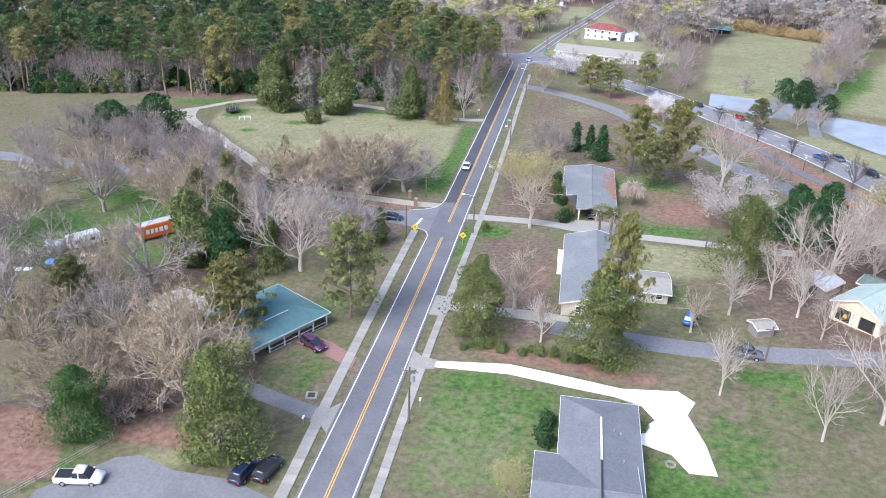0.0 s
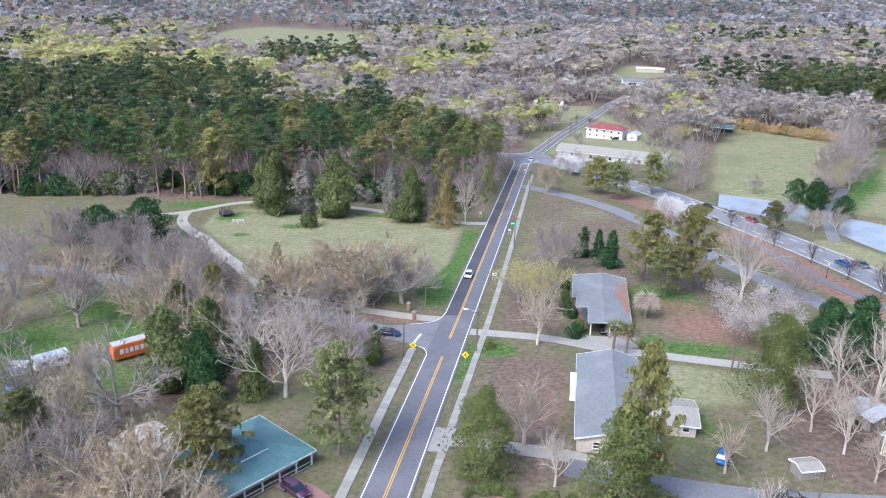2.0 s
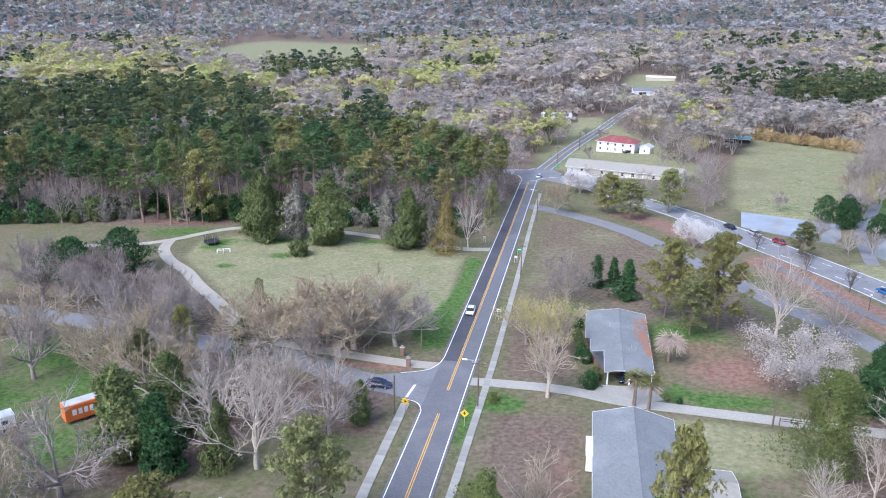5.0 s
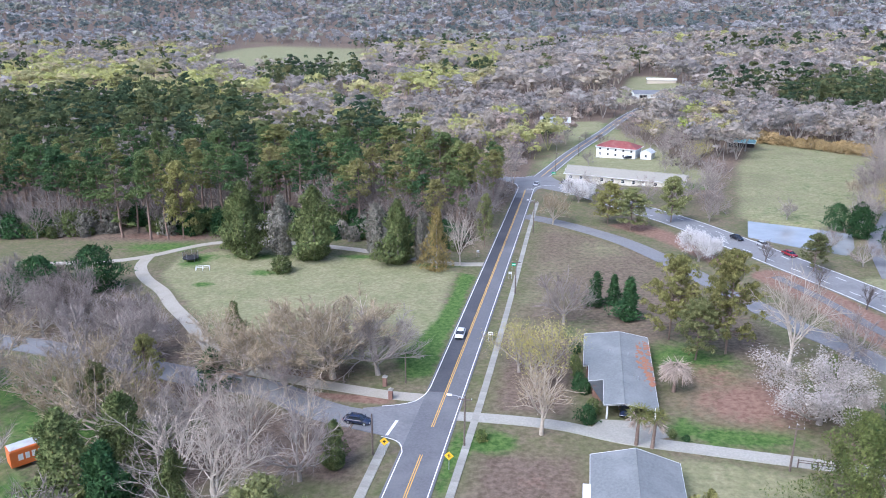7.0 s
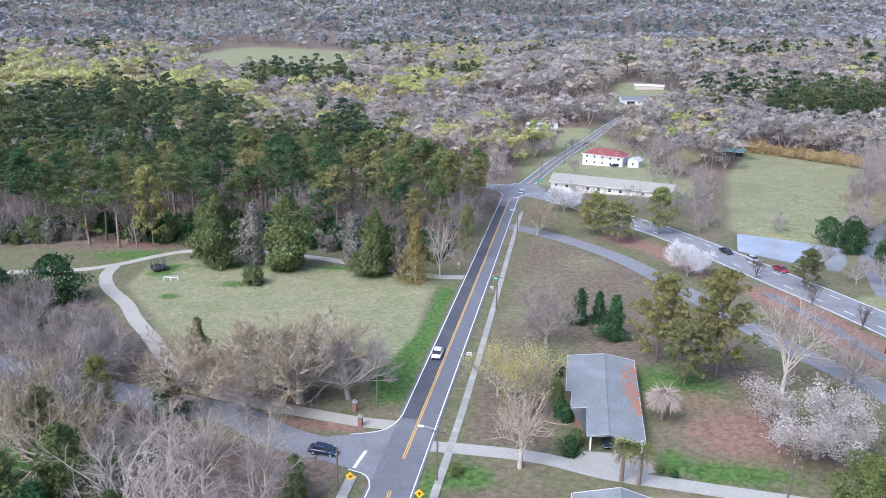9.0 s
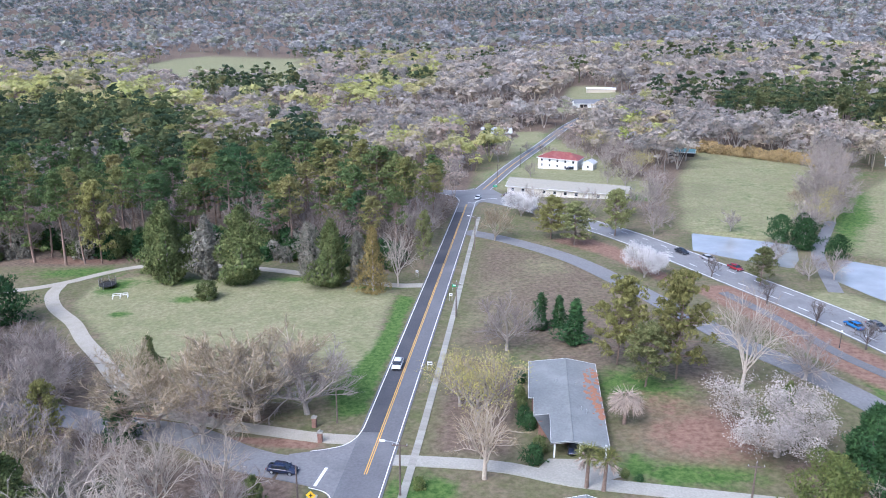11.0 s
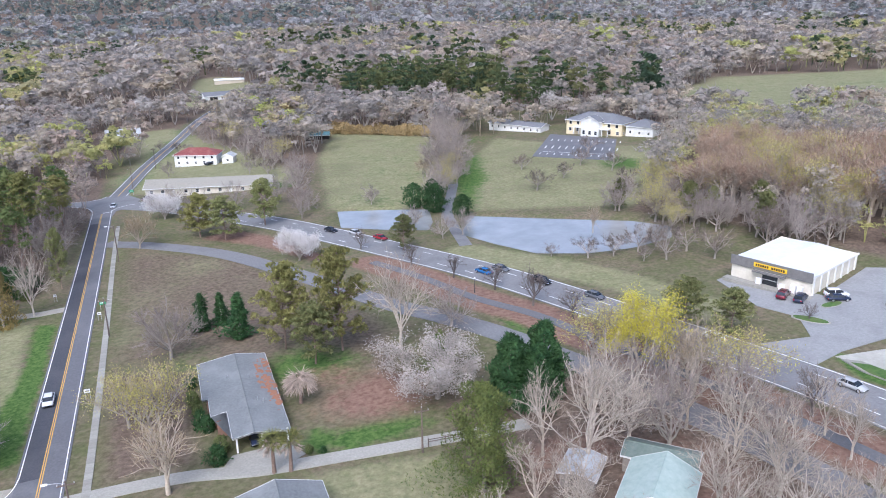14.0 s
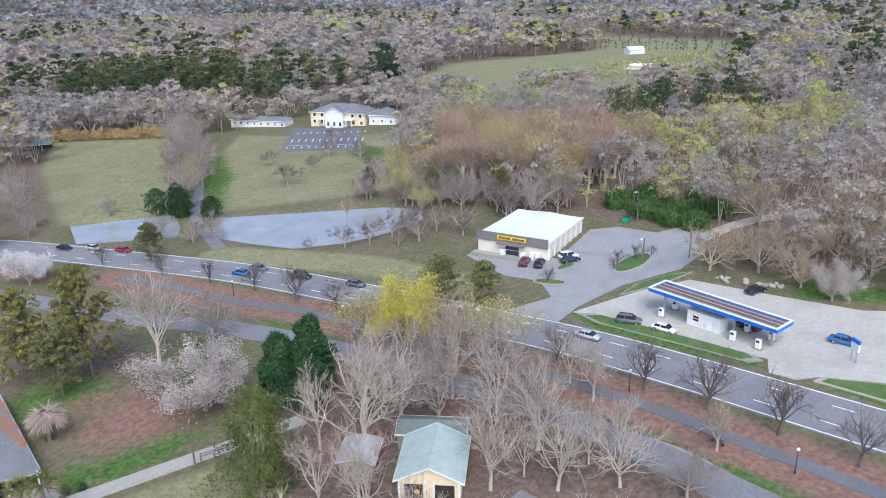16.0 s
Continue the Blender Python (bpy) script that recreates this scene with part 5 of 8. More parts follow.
for x, y, h in [(101, 279, 9), (106, 268, 7), (97, 288, 8), (104, 290, 8)]:
    plant("evergreen_tree", DARK_BUSH[0], x, y, h, "dark evergreen on the pond's dam", "tree", "evergreens on the dam", 0.8)
for x, y, h in [(112, 300, 11), (120, 318, 12), (128, 340, 13), (136, 360, 14), (145, 385, 14), (152, 402, 14), (116, 330, 10)]:
    plant("budding_tree" if y < 330 else "bare_tree", BUDDING[0] if y < 330 else OAK_TAN[1], x, y, h, "tree with yellow-green buds along the track" if y < 330 else "bare tan tree along the track", "tree", "trees along the pond track", 0.8)
for x, y in [(-15, 83), (8.4, 152.5)]:
    plant("shrub", SHRUB[2], x, y, 1.8, "low green shrub on the verge", "bush")
for x, y, h in [(22.3, 188, 2.4), (22.2, 181, 2.6), (22.6, 177, 2.2), (23, 172.5, 3), (24, 170.5, 2.6), (25.3, 163, 2.8), (24.6, 160, 3.2), (37.5, 157, 1.4), (39.5, 156, 1.2), (24.5, 86, 2.6), (24.4, 82.5, 3), (36.8, 87.2, 1.6)]:
    plant("shrub", SHRUB[int(y) % 2], x, y, h, "clipped dark green shrub against the house", "bush", "shrubs round the houses", 0.8)
for i in range(18):
    plant("shrub", SHRUB[1 + i % 2], 11 + 26 * i / 18 + rw.normal() * 0.6, 104.6 - 3 * (i / 18) ** 2 + rw.normal() * 0.5, rw.uniform(0.8, 1.8), "low straggling green shrub on mulch", "bush", "shrubs along the new driveway")
# wood's edge pines that stand apart
n = 0
cells = [(x, y) for y in np.arange(258, 345, 7.8) for x in np.arange(-215, -8, 7.8)]
for x, y in cells:
    x, y = x + rw.uniform(-3, 3), y + rw.uniform(-3, 3)
    if inside(np.array(x), np.array(y), WOOD_EDGE, 0.1) < 0.5 or rw.uniform() < 0.27:
        continue
    if rw.uniform() < (0.36 if y < 276 else 0.2):
        plant("bare_tree", (OAK_LITE + BROWN_LITE)[n % 5], x, y, rw.uniform(13, 22), "slim bare tree among pines", "tree", "trees of the pine wood", 0.8)
    else:
        plant("pine_tree", PINES_LOW[n % 3] if y < 280 and n % 3 == 0 else PINES[n % 6], x, y, rw.uniform(17, 29), "tall pine with an olive-green crown", "tree", "trees of the pine wood", rw.uniform(1.0, 1.4))
    n += int(rw.integers(1, 4))

for i in range(230):
    u = rw.uniform(0, 1.5)
    x, y = -12 - 130 * u, 257 + 14 * math.sin(min(u, 1.15) * 2.6) + rw.uniform(0, 9 + 10 * u)
    plant("understorey_bush", (SHRUB[0], SHRUB[1], UNDER[0])[i % 3], x, y, rw.uniform(2.5, 8), "dull green undergrowth at the wood's edge", "bush", "undergrowth of the pine wood", 0.9)
# low trees and budding trees between the long building and the north road
for i, (x, y, h) in enumerate([(70, 362, 9), (74, 378, 10), (66, 386, 9), (72, 400, 12), (60, 398, 8), (66, 412, 10), (58, 420, 11), (70, 425, 14), (62, 436, 13), (52, 452, 11), (58, 462, 14), (66, 452, 15), (48, 470, 10), (56, 482, 13), (64, 490, 14), (44, 488, 9), (50, 505, 12), (60, 515, 13), (36, 448, 7), (30, 462, 7), (40, 520, 8), (22, 478, 6), (56, 540, 12), (66, 560, 13), (-14, 440, 12), (-18, 455, 13), (-22, 425, 12)]):
    k = i % 7
    plant("budding_tree" if k == 3 else "bare_tree", BUDDING[i % 2] if k == 3 else (OAK_LITE + BROWN_LITE)[i % 5], x, y, h, "bare tree with yellow-green buds behind the long building" if k == 3 else "bare grey tree behind the long building", "tree", "trees behind the long building", 1.05)


# ---- far woods, joined by kind ----
def far_bare(seed, n, k, L, W, tall=1.0):
    """A leafless tree far off: a broken crown of small twig masses over leaning stems."""
    rng = np.random.default_rng(seed)
    C = rng.normal(size=(n, 3))
    C /= np.linalg.norm(C, axis=1)[:, None]
    C[:, 2] = C[:, 2] * 0.9 + 0.1
    C *= rng.uniform(0.45, 1, (n, 1)) ** 0.6
    C = C * np.array([4.3, 4.3, 4.2 * tall]) * rng.uniform(0.8, 1.2, 3) + np.array([0, 0, 5.2 + 4.6 * tall])
    R = rng.uniform(1.2, 2.3, n) * (9 / n) ** 0.33
    P, D = tufted(C, R, k, rng, 0.9, 0.15)
    fl = flakes(P, D, W, rng)
    Q, E = tufted(C, R, k // 3, rng, 0.9, 0.1)
    tw = slivers(Q, E + rng.normal(size=E.shape) * 0.35 + np.array([0, 0, 0.3]), L * rng.uniform(0.6, 1.3, len(Q)), W * 0.3, rng, E)
    t = slivers(np.array([[0, 0, 0.0]] * 3), np.array([[0.05, 0, 1], [0.22, 0.12, 1], [-0.2, -0.15, 1.0]]), 7 + 5 * tall, 0.36, rng)
    return join(fl, tw, t)


def far_pine(seed, n, k, S, low=0.42):
    """A pine far off: uneven tufts of needles round a bare trunk."""
    rng = np.random.default_rng(seed)
    z = rng.uniform(low, 0.95, n)
    z[0] = 0.95
    an = rng.uniform(0, 6.28, n)
    r = 3.1 * np.sqrt(np.clip(1 - ((z - 0.64) / 0.36) ** 2, 0.02, 1)) * rng.uniform(0.35, 1.1, n)
    C = np.stack([np.cos(an) * r, np.sin(an) * r, z * 22], 1)
    R = rng.uniform(1.0, 1.8, n) * (12 / n) ** 0.33
    P, D = tufted(C, R, k, rng, 0.75)
    fl = flakes(P, D, S, rng)
    t = slivers(np.zeros((2, 3)), np.array([[0, 0, 1.0], [0.02, 0, 1]]), 20, 0.5, rng)
    return join(fl, t)


def scatter(name, protos, pts, heights, mat, label, broad=1.0):
    """One joined mesh of far trees; each tree has its own tint."""
    rng = np.random.default_rng(len(pts))
    V, F, T, k = [], [], [], 0
    pick = rng.integers(0, len(protos), len(pts))
    for i, (pv, pf) in enumerate(protos):
        q = pts[pick == i]
        if not len(q):
            continue
        hh = heights[pick == i]
        an = rng.uniform(0, 6.28, len(q))
        c, s = np.cos(an)[:, None], np.sin(an)[:, None]
        sc = (hh / pv[:, 2].max())[:, None]
        wd = sc * broad * rng.uniform(0.9, 1.4, (len(q), 1))
        X = (pv[None, :, 0] * c - pv[None, :, 1] * s) * wd + q[:, :1]
        Y = (pv[None, :, 0] * s + pv[None, :, 1] * c) * wd + q[:, 1:2]
        Z = pv[None, :, 2] * sc + gz(q[:, 0], q[:, 1])[:, None] - 0.3
        V.append(np.stack([X, Y, Z], -1).reshape(-1, 3))
        F.append((pf[None] + (np.arange(len(q)) * len(pv))[:, None, None]).reshape(-1, 3) + k)
        T.append(np.repeat(rng.uniform(0, 1, len(q)), len(pv)))
        k += len(q) * len(pv)
    me = mesh_of(name, np.concatenate(V), np.concatenate(F), mat)
    at = me.attributes.new("tint", "FLOAT", "POINT")
    at.data.foreach_set("value", np.concatenate(T).astype(np.float32))
    return tagged(new(name, me), label, "woods", kind="stuff")


FAR_BARE = crown_material("far_bare_crowns", [(0.0, (0.34, 0.312, 0.285)), (0.3, (0.40, 0.365, 0.33)), (0.55, (0.455, 0.405, 0.345)), (0.75, (0.49, 0.425, 0.325)), (0.88, (0.445, 0.365, 0.31)), (1.0, (0.50, 0.47, 0.43))])
FAR_PINE = crown_material("far_pine_crowns", [(0.0, (0.065, 0.10, 0.06)), (0.4, (0.10, 0.135, 0.066)), (0.75, (0.155, 0.172, 0.075)), (1.0, (0.21, 0.205, 0.095))])
FAR_BUD = crown_material("far_budding_crowns", [(0.0, (0.42, 0.38, 0.225)), (0.35, (0.45, 0.445, 0.19)), (0.65, (0.52, 0.52, 0.20)), (0.85, (0.52, 0.44, 0.27)), (1.0, (0.46, 0.51, 0.16))])
SLIM_WOOD = [(163, 236), (176, 219), (195, 192), (240, 218), (228, 256), (208, 284)]
CLEAR = [MOWN_FIELD, ORCHARD, POND_WEST, POND_EAST, STORE_LOT, GAS_LOT,
         [(-235, 930), (-425, 920), (-560, 1190), (-600, 1470), (-420, 1420), (-330, 1330)],
         [(325, 470), (290, 345), (334, 272), (420, 322), (577, 355), (640, 425), (745, 492), (767, 710), (641, 576), (562, 522), (420, 545)],
         [(40, 650), (95, 650), (110, 760), (95, 850), (60, 850), (45, 720)], [(-14, 520), (30, 500), (30, 560), (-10, 560)],
         [(132, 190), (168, 186), (186, 165), (182, 140), (160, 130), (150, 80), (130, 80)], [(150, 330), (190, 300), (232, 350), (205, 400), (160, 400)],
         [(4, 366), (66, 345), (76, 372), (62, 440), (46, 500), (58, 560), (80, 640), (60, 660), (20, 500), (2, 400)], [(-16, 470), (8, 460), (24, 520), (20, 560), (-16, 560)],
         [(285, 345), (330, 355), (345, 400), (320, 440), (270, 400)], SLIM_WOOD, [(172, 156), (214, 147), (232, 128), (224, 118), (196, 140), (170, 144)], [(100, 268), (140, 300), (160, 300), (130, 340), (112, 320)]]


def wanted(px, py):
    ok = np.ones(len(px), bool)
    for c in CLEAR:
        ok &= inside(px, py, c, 2.0) < 0.3
    for ln, w in ((NORTH_ROAD, 9), (HIGHWAY, 9), (PARK_ROAD, 6)):
        line = spline(ln, 8.0)
        w = np.where(py > 560, 5.0, w)
        ok &= np.min(np.hypot(px[:, None] - line[:, 0], py[:, None] - line[:, 1]), 1) > w
    return ok


def field_noise(px, py, s, z):
    return np.array([noise.noise((x * s, y * s, z)) for x, y in zip(px, py)])


def spread(r0, r1, step, seed):
    rng = np.random.default_rng(seed)
    lim = r1
    gx, gy = np.meshgrid(np.arange(-lim, lim, step), np.arange(-200, lim, step))
    px, py = gx.ravel() + rng.uniform(-0.5, 0.5, gx.size) * step, gy.ravel() + rng.uniform(-0.5, 0.5, gx.size) * step
    dx, dy = px - 22, py - 55
    r, an = np.hypot(dx, dy), np.degrees(np.arctan2(dx, dy))
    k = (r > r0) & (r <= r1) & (an > -46) & (an < 74)
    # built-up and open ground near the roads stays clear
    k &= ~((px > -6) & (px < 150) & (py < 372)) & ~((px > -130) & (px <= -6) & (py < 258)) & ~((px > 60) & (px < 168) & (py < 262) & (py > 60)) & ~((px > 60) & (py <= 60))
    k &= ~((px > -216) & (px < -4) & (py < 346)) | (px < -216)
    k &= ~((px > 14) & (px < 66) & (py > 345) & (py < 372)) & ~((px > 24) & (px < 54) & (py > 405) & (py < 432))
    px, py = px[k], py[k]
    ok = wanted(px, py)
    return px[ok], py[ok], rng


def kinds_at(px, py, rng):
    """Pine, budding or bare, in drifts."""
    p = 0.8 * field_noise(px, py, 0.008, 1.7) + 0.35 * field_noise(px, py, 0.03, 5.2) - 0.12
    p += 0.75 * inside(px, py, [(-420, 300), (-216, 262), (-8, 330), (-20, 385), (-140, 480), (-250, 640), (-390, 560)], 20)
    p += 0.9 * inside(px, py, [(-350, 890), (-230, 950), (-185, 765), (-260, 705)], 15)
    p += 1.2 * inside(px, py, [(245, 252), (285, 272), (330, 235), (315, 212), (250, 226)], 6)
    p += 1.0 * inside(px, py, [(165, 680), (228, 656), (192, 545), (142, 555)], 10) + 0.8 * inside(px, py, [(188, 710), (263, 586), (217, 487), (159, 588)], 10)
    p += 0.6 * inside(px, py, [(-1280, 1640), (-1240, 2600), (-400, 3000), (700, 2600), (700, 2150), (-250, 2100), (-850, 1640)], 60) * (field_noise(px, py, 0.004, 2.2) + 0.3)
    p -= 0.6 * inside(px, py, [(0, 380), (150, 380), (140, 540), (60, 640), (-60, 640), (-120, 480)], 20)
    p -= 0.8 * inside(px, py, [(188, 232), (205, 200), (184, 160), (150, 195)], 6)
    p += np.where(np.hypot(px, py) > 1400, 1.5 * field_noise(px, py * 2.2, 0.0022, 7.1) + 0.12, 0)
    p += 0.16 * rng.normal(size=len(px))
    b = field_noise(px, py, 0.012, 9.4) + 0.5 * rng.uniform(-1, 1, len(px))
    b += 0.5 * inside(px, py, [(-670, 880), (-400, 830), (-270, 680), (-180, 530), (-360, 590), (-500, 680)], 20)
    b += 0.6 * inside(px, py, [(294, 222), (320, 180), (260, 165), (237, 200)], 8) + 0.5 * inside(px, py, [(180, 279), (192, 262), (157, 217), (145, 231)], 5)
    b += 0.5 * inside(px, py, [(78, 566), (110, 546), (92, 450), (68, 464)], 5) + 0.5 * inside(px, py, [(432, 895), (470, 881), (345, 740), (315, 756)], 10)
    b += np.where(px < -60, 0.16, 0)
    b += 0.35 * inside(px, py, [(185, 300), (250, 340), (330, 260), (300, 150), (215, 150), (200, 230)], 12)
    b -= 0.25 * inside(px, py, [(-60, 400), (400, 400), (600, 1200), (-100, 1200)], 40)
    return np.where(p > 0.26, 1, np.where(b > 0.4, 2, 0))


def woods(tag, r0, r1, step, seed, bare, pine, hs, broad=1.0):
    px, py, rng = spread(r0, r1, step, seed)
    kd = kinds_at(px, py, rng)
    h = 0.62 + 0.85 * rng.uniform(0, 1, len(px)) ** 1.5
    pts = np.stack([px, py], 1)
    for i, (nm, mat, label) in enumerate((("bare_woods", FAR_BARE, "bare grey-mauve woods before leaf-out"), ("pine_woods", FAR_PINE, "dark olive pine woods"),
                                          ("budding_woods", FAR_BUD, "woods with yellow-green spring buds"))):
        q = kd == i
        if q.sum():
            scatter(nm, pine if i == 1 else bare, pts[q], h[q] * (hs[1] if i == 1 else hs[0]), mat, label, broad)


def hedgerow(x0, y0, x1, y1, n, protos, lo, hi, mat, label, wobble=4.0):
    rng = np.random.default_rng(int(x0 + y0))
    u = np.linspace(0, 1, n)[:, None]
    pts = np.array([[x0, y0]]) * (1 - u) + np.array([[x1, y1]]) * u + rng.normal(size=(n, 2)) * wobble
    scatter("field_hedge", protos, pts, rng.uniform(lo, hi, n), mat, label)


DARK_HEDGE = [far_pine(i + 110, 8, 60, 1.1, 0.12) for i in range(3)]
BUD_HEDGE = [far_bare(i + 120, 8, 70, 1.6, 0.9) for i in range(3)]
hedgerow(592, 550, 622, 400, 46, DARK_HEDGE, 6, 10, FAR_PINE, "dark evergreen hedge between far fields")
hedgerow(660, 600, 700, 470, 22, DARK_HEDGE, 6, 9, FAR_PINE, "dark hedge at the end of a far field", 6)
hedgerow(395, 372, 560, 348, 60, BUD_HEDGE, 8, 12, FAR_BUD, "belt of budding trees between far fields", 6)
hedgerow(345, 490, 412, 548, 26, BUD_HEDGE, 9, 14, FAR_BARE, "belt of bare trees between far fields", 5)
hedgerow(352, 380, 372, 340, 16, BUD_HEDGE, 8, 12, FAR_BARE, "bare trees round a far pond", 6)
woods("close", 60, 360, 7.5, 30, [far_bare(i + 80, 10, 210, 1.8, 0.5, 1.2) for i in range(6)], [far_pine(i + 90, 20, 260, 0.55) for i in range(4)], (14, 15))
woods("near", 360, 640, 10.2, 31, [far_bare(i, 9, 190, 1.6, 0.78) for i in range(8)], [far_pine(i + 20, 14, 160, 0.85) for i in range(6)], (14.5, 22), 1.22)
woods("mid", 640, 1400, 15.0, 32, [far_bare(i + 40, 7, 84, 1.8, 1.25) for i in range(7)], [far_pine(i + 50, 9, 60, 1.35) for i in range(6)], (17, 21), 1.3)
# Distance haze is painted into these base colours: greyer, cooler copies of the crowns.
FAR_BARE, FAR_PINE, FAR_BUD = (crown_material("hazed_" + n, hues, 0.15) for n, hues in (
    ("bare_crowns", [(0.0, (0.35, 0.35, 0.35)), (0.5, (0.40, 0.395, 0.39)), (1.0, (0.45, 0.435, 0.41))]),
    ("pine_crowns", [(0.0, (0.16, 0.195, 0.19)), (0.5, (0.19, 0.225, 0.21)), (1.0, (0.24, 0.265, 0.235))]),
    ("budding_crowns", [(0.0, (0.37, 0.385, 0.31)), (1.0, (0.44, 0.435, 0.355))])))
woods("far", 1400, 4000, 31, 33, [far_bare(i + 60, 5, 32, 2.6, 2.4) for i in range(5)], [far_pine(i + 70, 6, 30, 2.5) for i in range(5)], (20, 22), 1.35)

# ---- buildings ----
WALL_CREAM = material("cream_siding", (0.60, 0.56, 0.47), (0.70, 0.66, 0.56), 1.5, 0.8, 0.1, 20, stain=(0.48, 0.44, 0.36), stain_scale=0.4)
WALL_WHITE = material("white_siding", (0.66, 0.66, 0.64), (0.76, 0.76, 0.74), 1.5, 0.75, 0.1, 20, stain=(0.5, 0.5, 0.47), stain_scale=0.4)
WALL_YELLOW = material("pale_yellow_siding", (0.66, 0.56, 0.36), (0.76, 0.66, 0.45), 1.5, 0.8, 0.1, 20)
WALL_BRICK = material("brown_brick", (0.20, 0.11, 0.085), (0.30, 0.18, 0.14), 5, 0.9, 0.3, 25)
WALL_TAN = material("tan_block_wall", (0.46, 0.40, 0.32), (0.56, 0.50, 0.41), 1.5, 0.85, 0.1, 20)
ROOF_GREY = material("grey_shingles", (0.155, 0.165, 0.165), (0.215, 0.225, 0.225), 2.5, 0.9, 0.4, 18, stain=(0.26, 0.27, 0.265), stain_scale=0.25)
ROOF_SLATE = material("bluish_grey_shingles", (0.135, 0.14, 0.15), (0.185, 0.19, 0.20), 2.5, 0.9, 0.4, 18, stain=(0.22, 0.225, 0.235), stain_scale=0.25)
ROOF_TEAL = material("teal_metal_roof", (0.075, 0.165, 0.17), (0.11, 0.215, 0.22), 0.8, 0.45, 0.1, 6, stain=(0.17, 0.24, 0.24), stain_scale=0.3, spec=0.4)
ROOF_SAGE = material("pale_green_roof", (0.33, 0.42, 0.38), (0.42, 0.50, 0.46), 1.2, 0.7, 0.15, 10, stain=(0.27, 0.35, 0.31), stain_scale=0.4)
ROOF_DKGREEN = material("dull_green_roof", (0.12, 0.16, 0.14), (0.18, 0.22, 0.195), 1.2, 0.8, 0.15, 10)
ROOF_WHITE = material("white_metal_roof", (0.66, 0.68, 0.69), (0.74, 0.76, 0.77), 0.5, 0.6, 0.05, 8, stain=(0.56, 0.58, 0.59), stain_scale=0.15)
ROOF_CREAM = material("cream_metal_roof", (0.46, 0.43, 0.37), (0.58, 0.545, 0.47), 0.8, 0.6, 0.05, 8, stain=(0.38, 0.35, 0.29), stain_scale=0.4)
ROOF_RED = material("red_metal_roof", (0.19, 0.055, 0.05), (0.27, 0.085, 0.075), 1.2, 0.6, 0.1, 8, stain=(0.30, 0.15, 0.13), stain_scale=0.3)
ROOF_TAN = material("tan_shingles", (0.25, 0.235, 0.195), (0.33, 0.31, 0.26), 1.5, 0.9, 0.3, 15, stain=(0.28, 0.27, 0.24), stain_scale=0.2)
ROOF_TIN = material("weathered_tin_roof", (0.38, 0.41, 0.43), (0.50, 0.53, 0.55), 0.8, 0.5, 0.1, 8, stain=(0.36, 0.26, 0.19), stain_scale=0.6, spec=0.5)
TRIM = material("white_trim", (0.70, 0.70, 0.68), (0.80, 0.80, 0.78), 3, 0.7)
# Near-black colour painted in place of the shade inside buildings.
INNER_SHADE = material("painted_inner_shade", (0.025, 0.023, 0.022), (0.04, 0.037, 0.035), 2, 0.9)
GLASS = material("window_glass", (0.02, 0.024, 0.03), (0.035, 0.04, 0.048), 1, 0.06, spec=0.8)
STRAW = material("pine_straw", (0.27, 0.12, 0.07), (0.36, 0.19, 0.12), 5, 0.95, 0.4, 25)
WOOD_GREY = material("weathered_wood", (0.22, 0.19, 0.165), (0.32, 0.285, 0.25), 4, 0.9, 0.3, 20)
WOOD_POLE = material("creosoted_pole", (0.12, 0.09, 0.075), (0.19, 0.15, 0.125), 3, 0.95, 0.3, 20)
METAL = material("galvanised_metal", (0.42, 0.43, 0.44), (0.52, 0.53, 0.54), 3, 0.45, metal=0.6)
IRON = material("dark_painted_metal", (0.03, 0.03, 0.032), (0.05, 0.05, 0.053), 3, 0.5)
SIGN_YELLOW = material("yellow_sign", (0.82, 0.50, 0.02), (0.86, 0.55, 0.03), 2, 0.5)
SIGN_GREEN = material("green_sign", (0.02, 0.30, 0.13), (0.03, 0.36, 0.16), 2, 0.5)
SIGN_WHITE = material("white_sign", (0.74, 0.74, 0.74), (0.82, 0.82, 0.82), 2, 0.5)
SIGN_BLACK = material("black_sign_paint", (0.02, 0.02, 0.02), (0.03, 0.03, 0.03), 2, 0.5)
BLUE_BAND = material("blue_fascia", (0.02, 0.13, 0.55), (0.03, 0.17, 0.62), 2, 0.4)
FASCIA_GREY = material("dark_grey_fascia", (0.15, 0.145, 0.14), (0.20, 0.195, 0.19), 1.5, 0.8)
DECK_BROWN = material("rusty_canopy_deck", (0.13, 0.085, 0.075), (0.21, 0.14, 0.12), 2, 0.8, 0.2, 10)


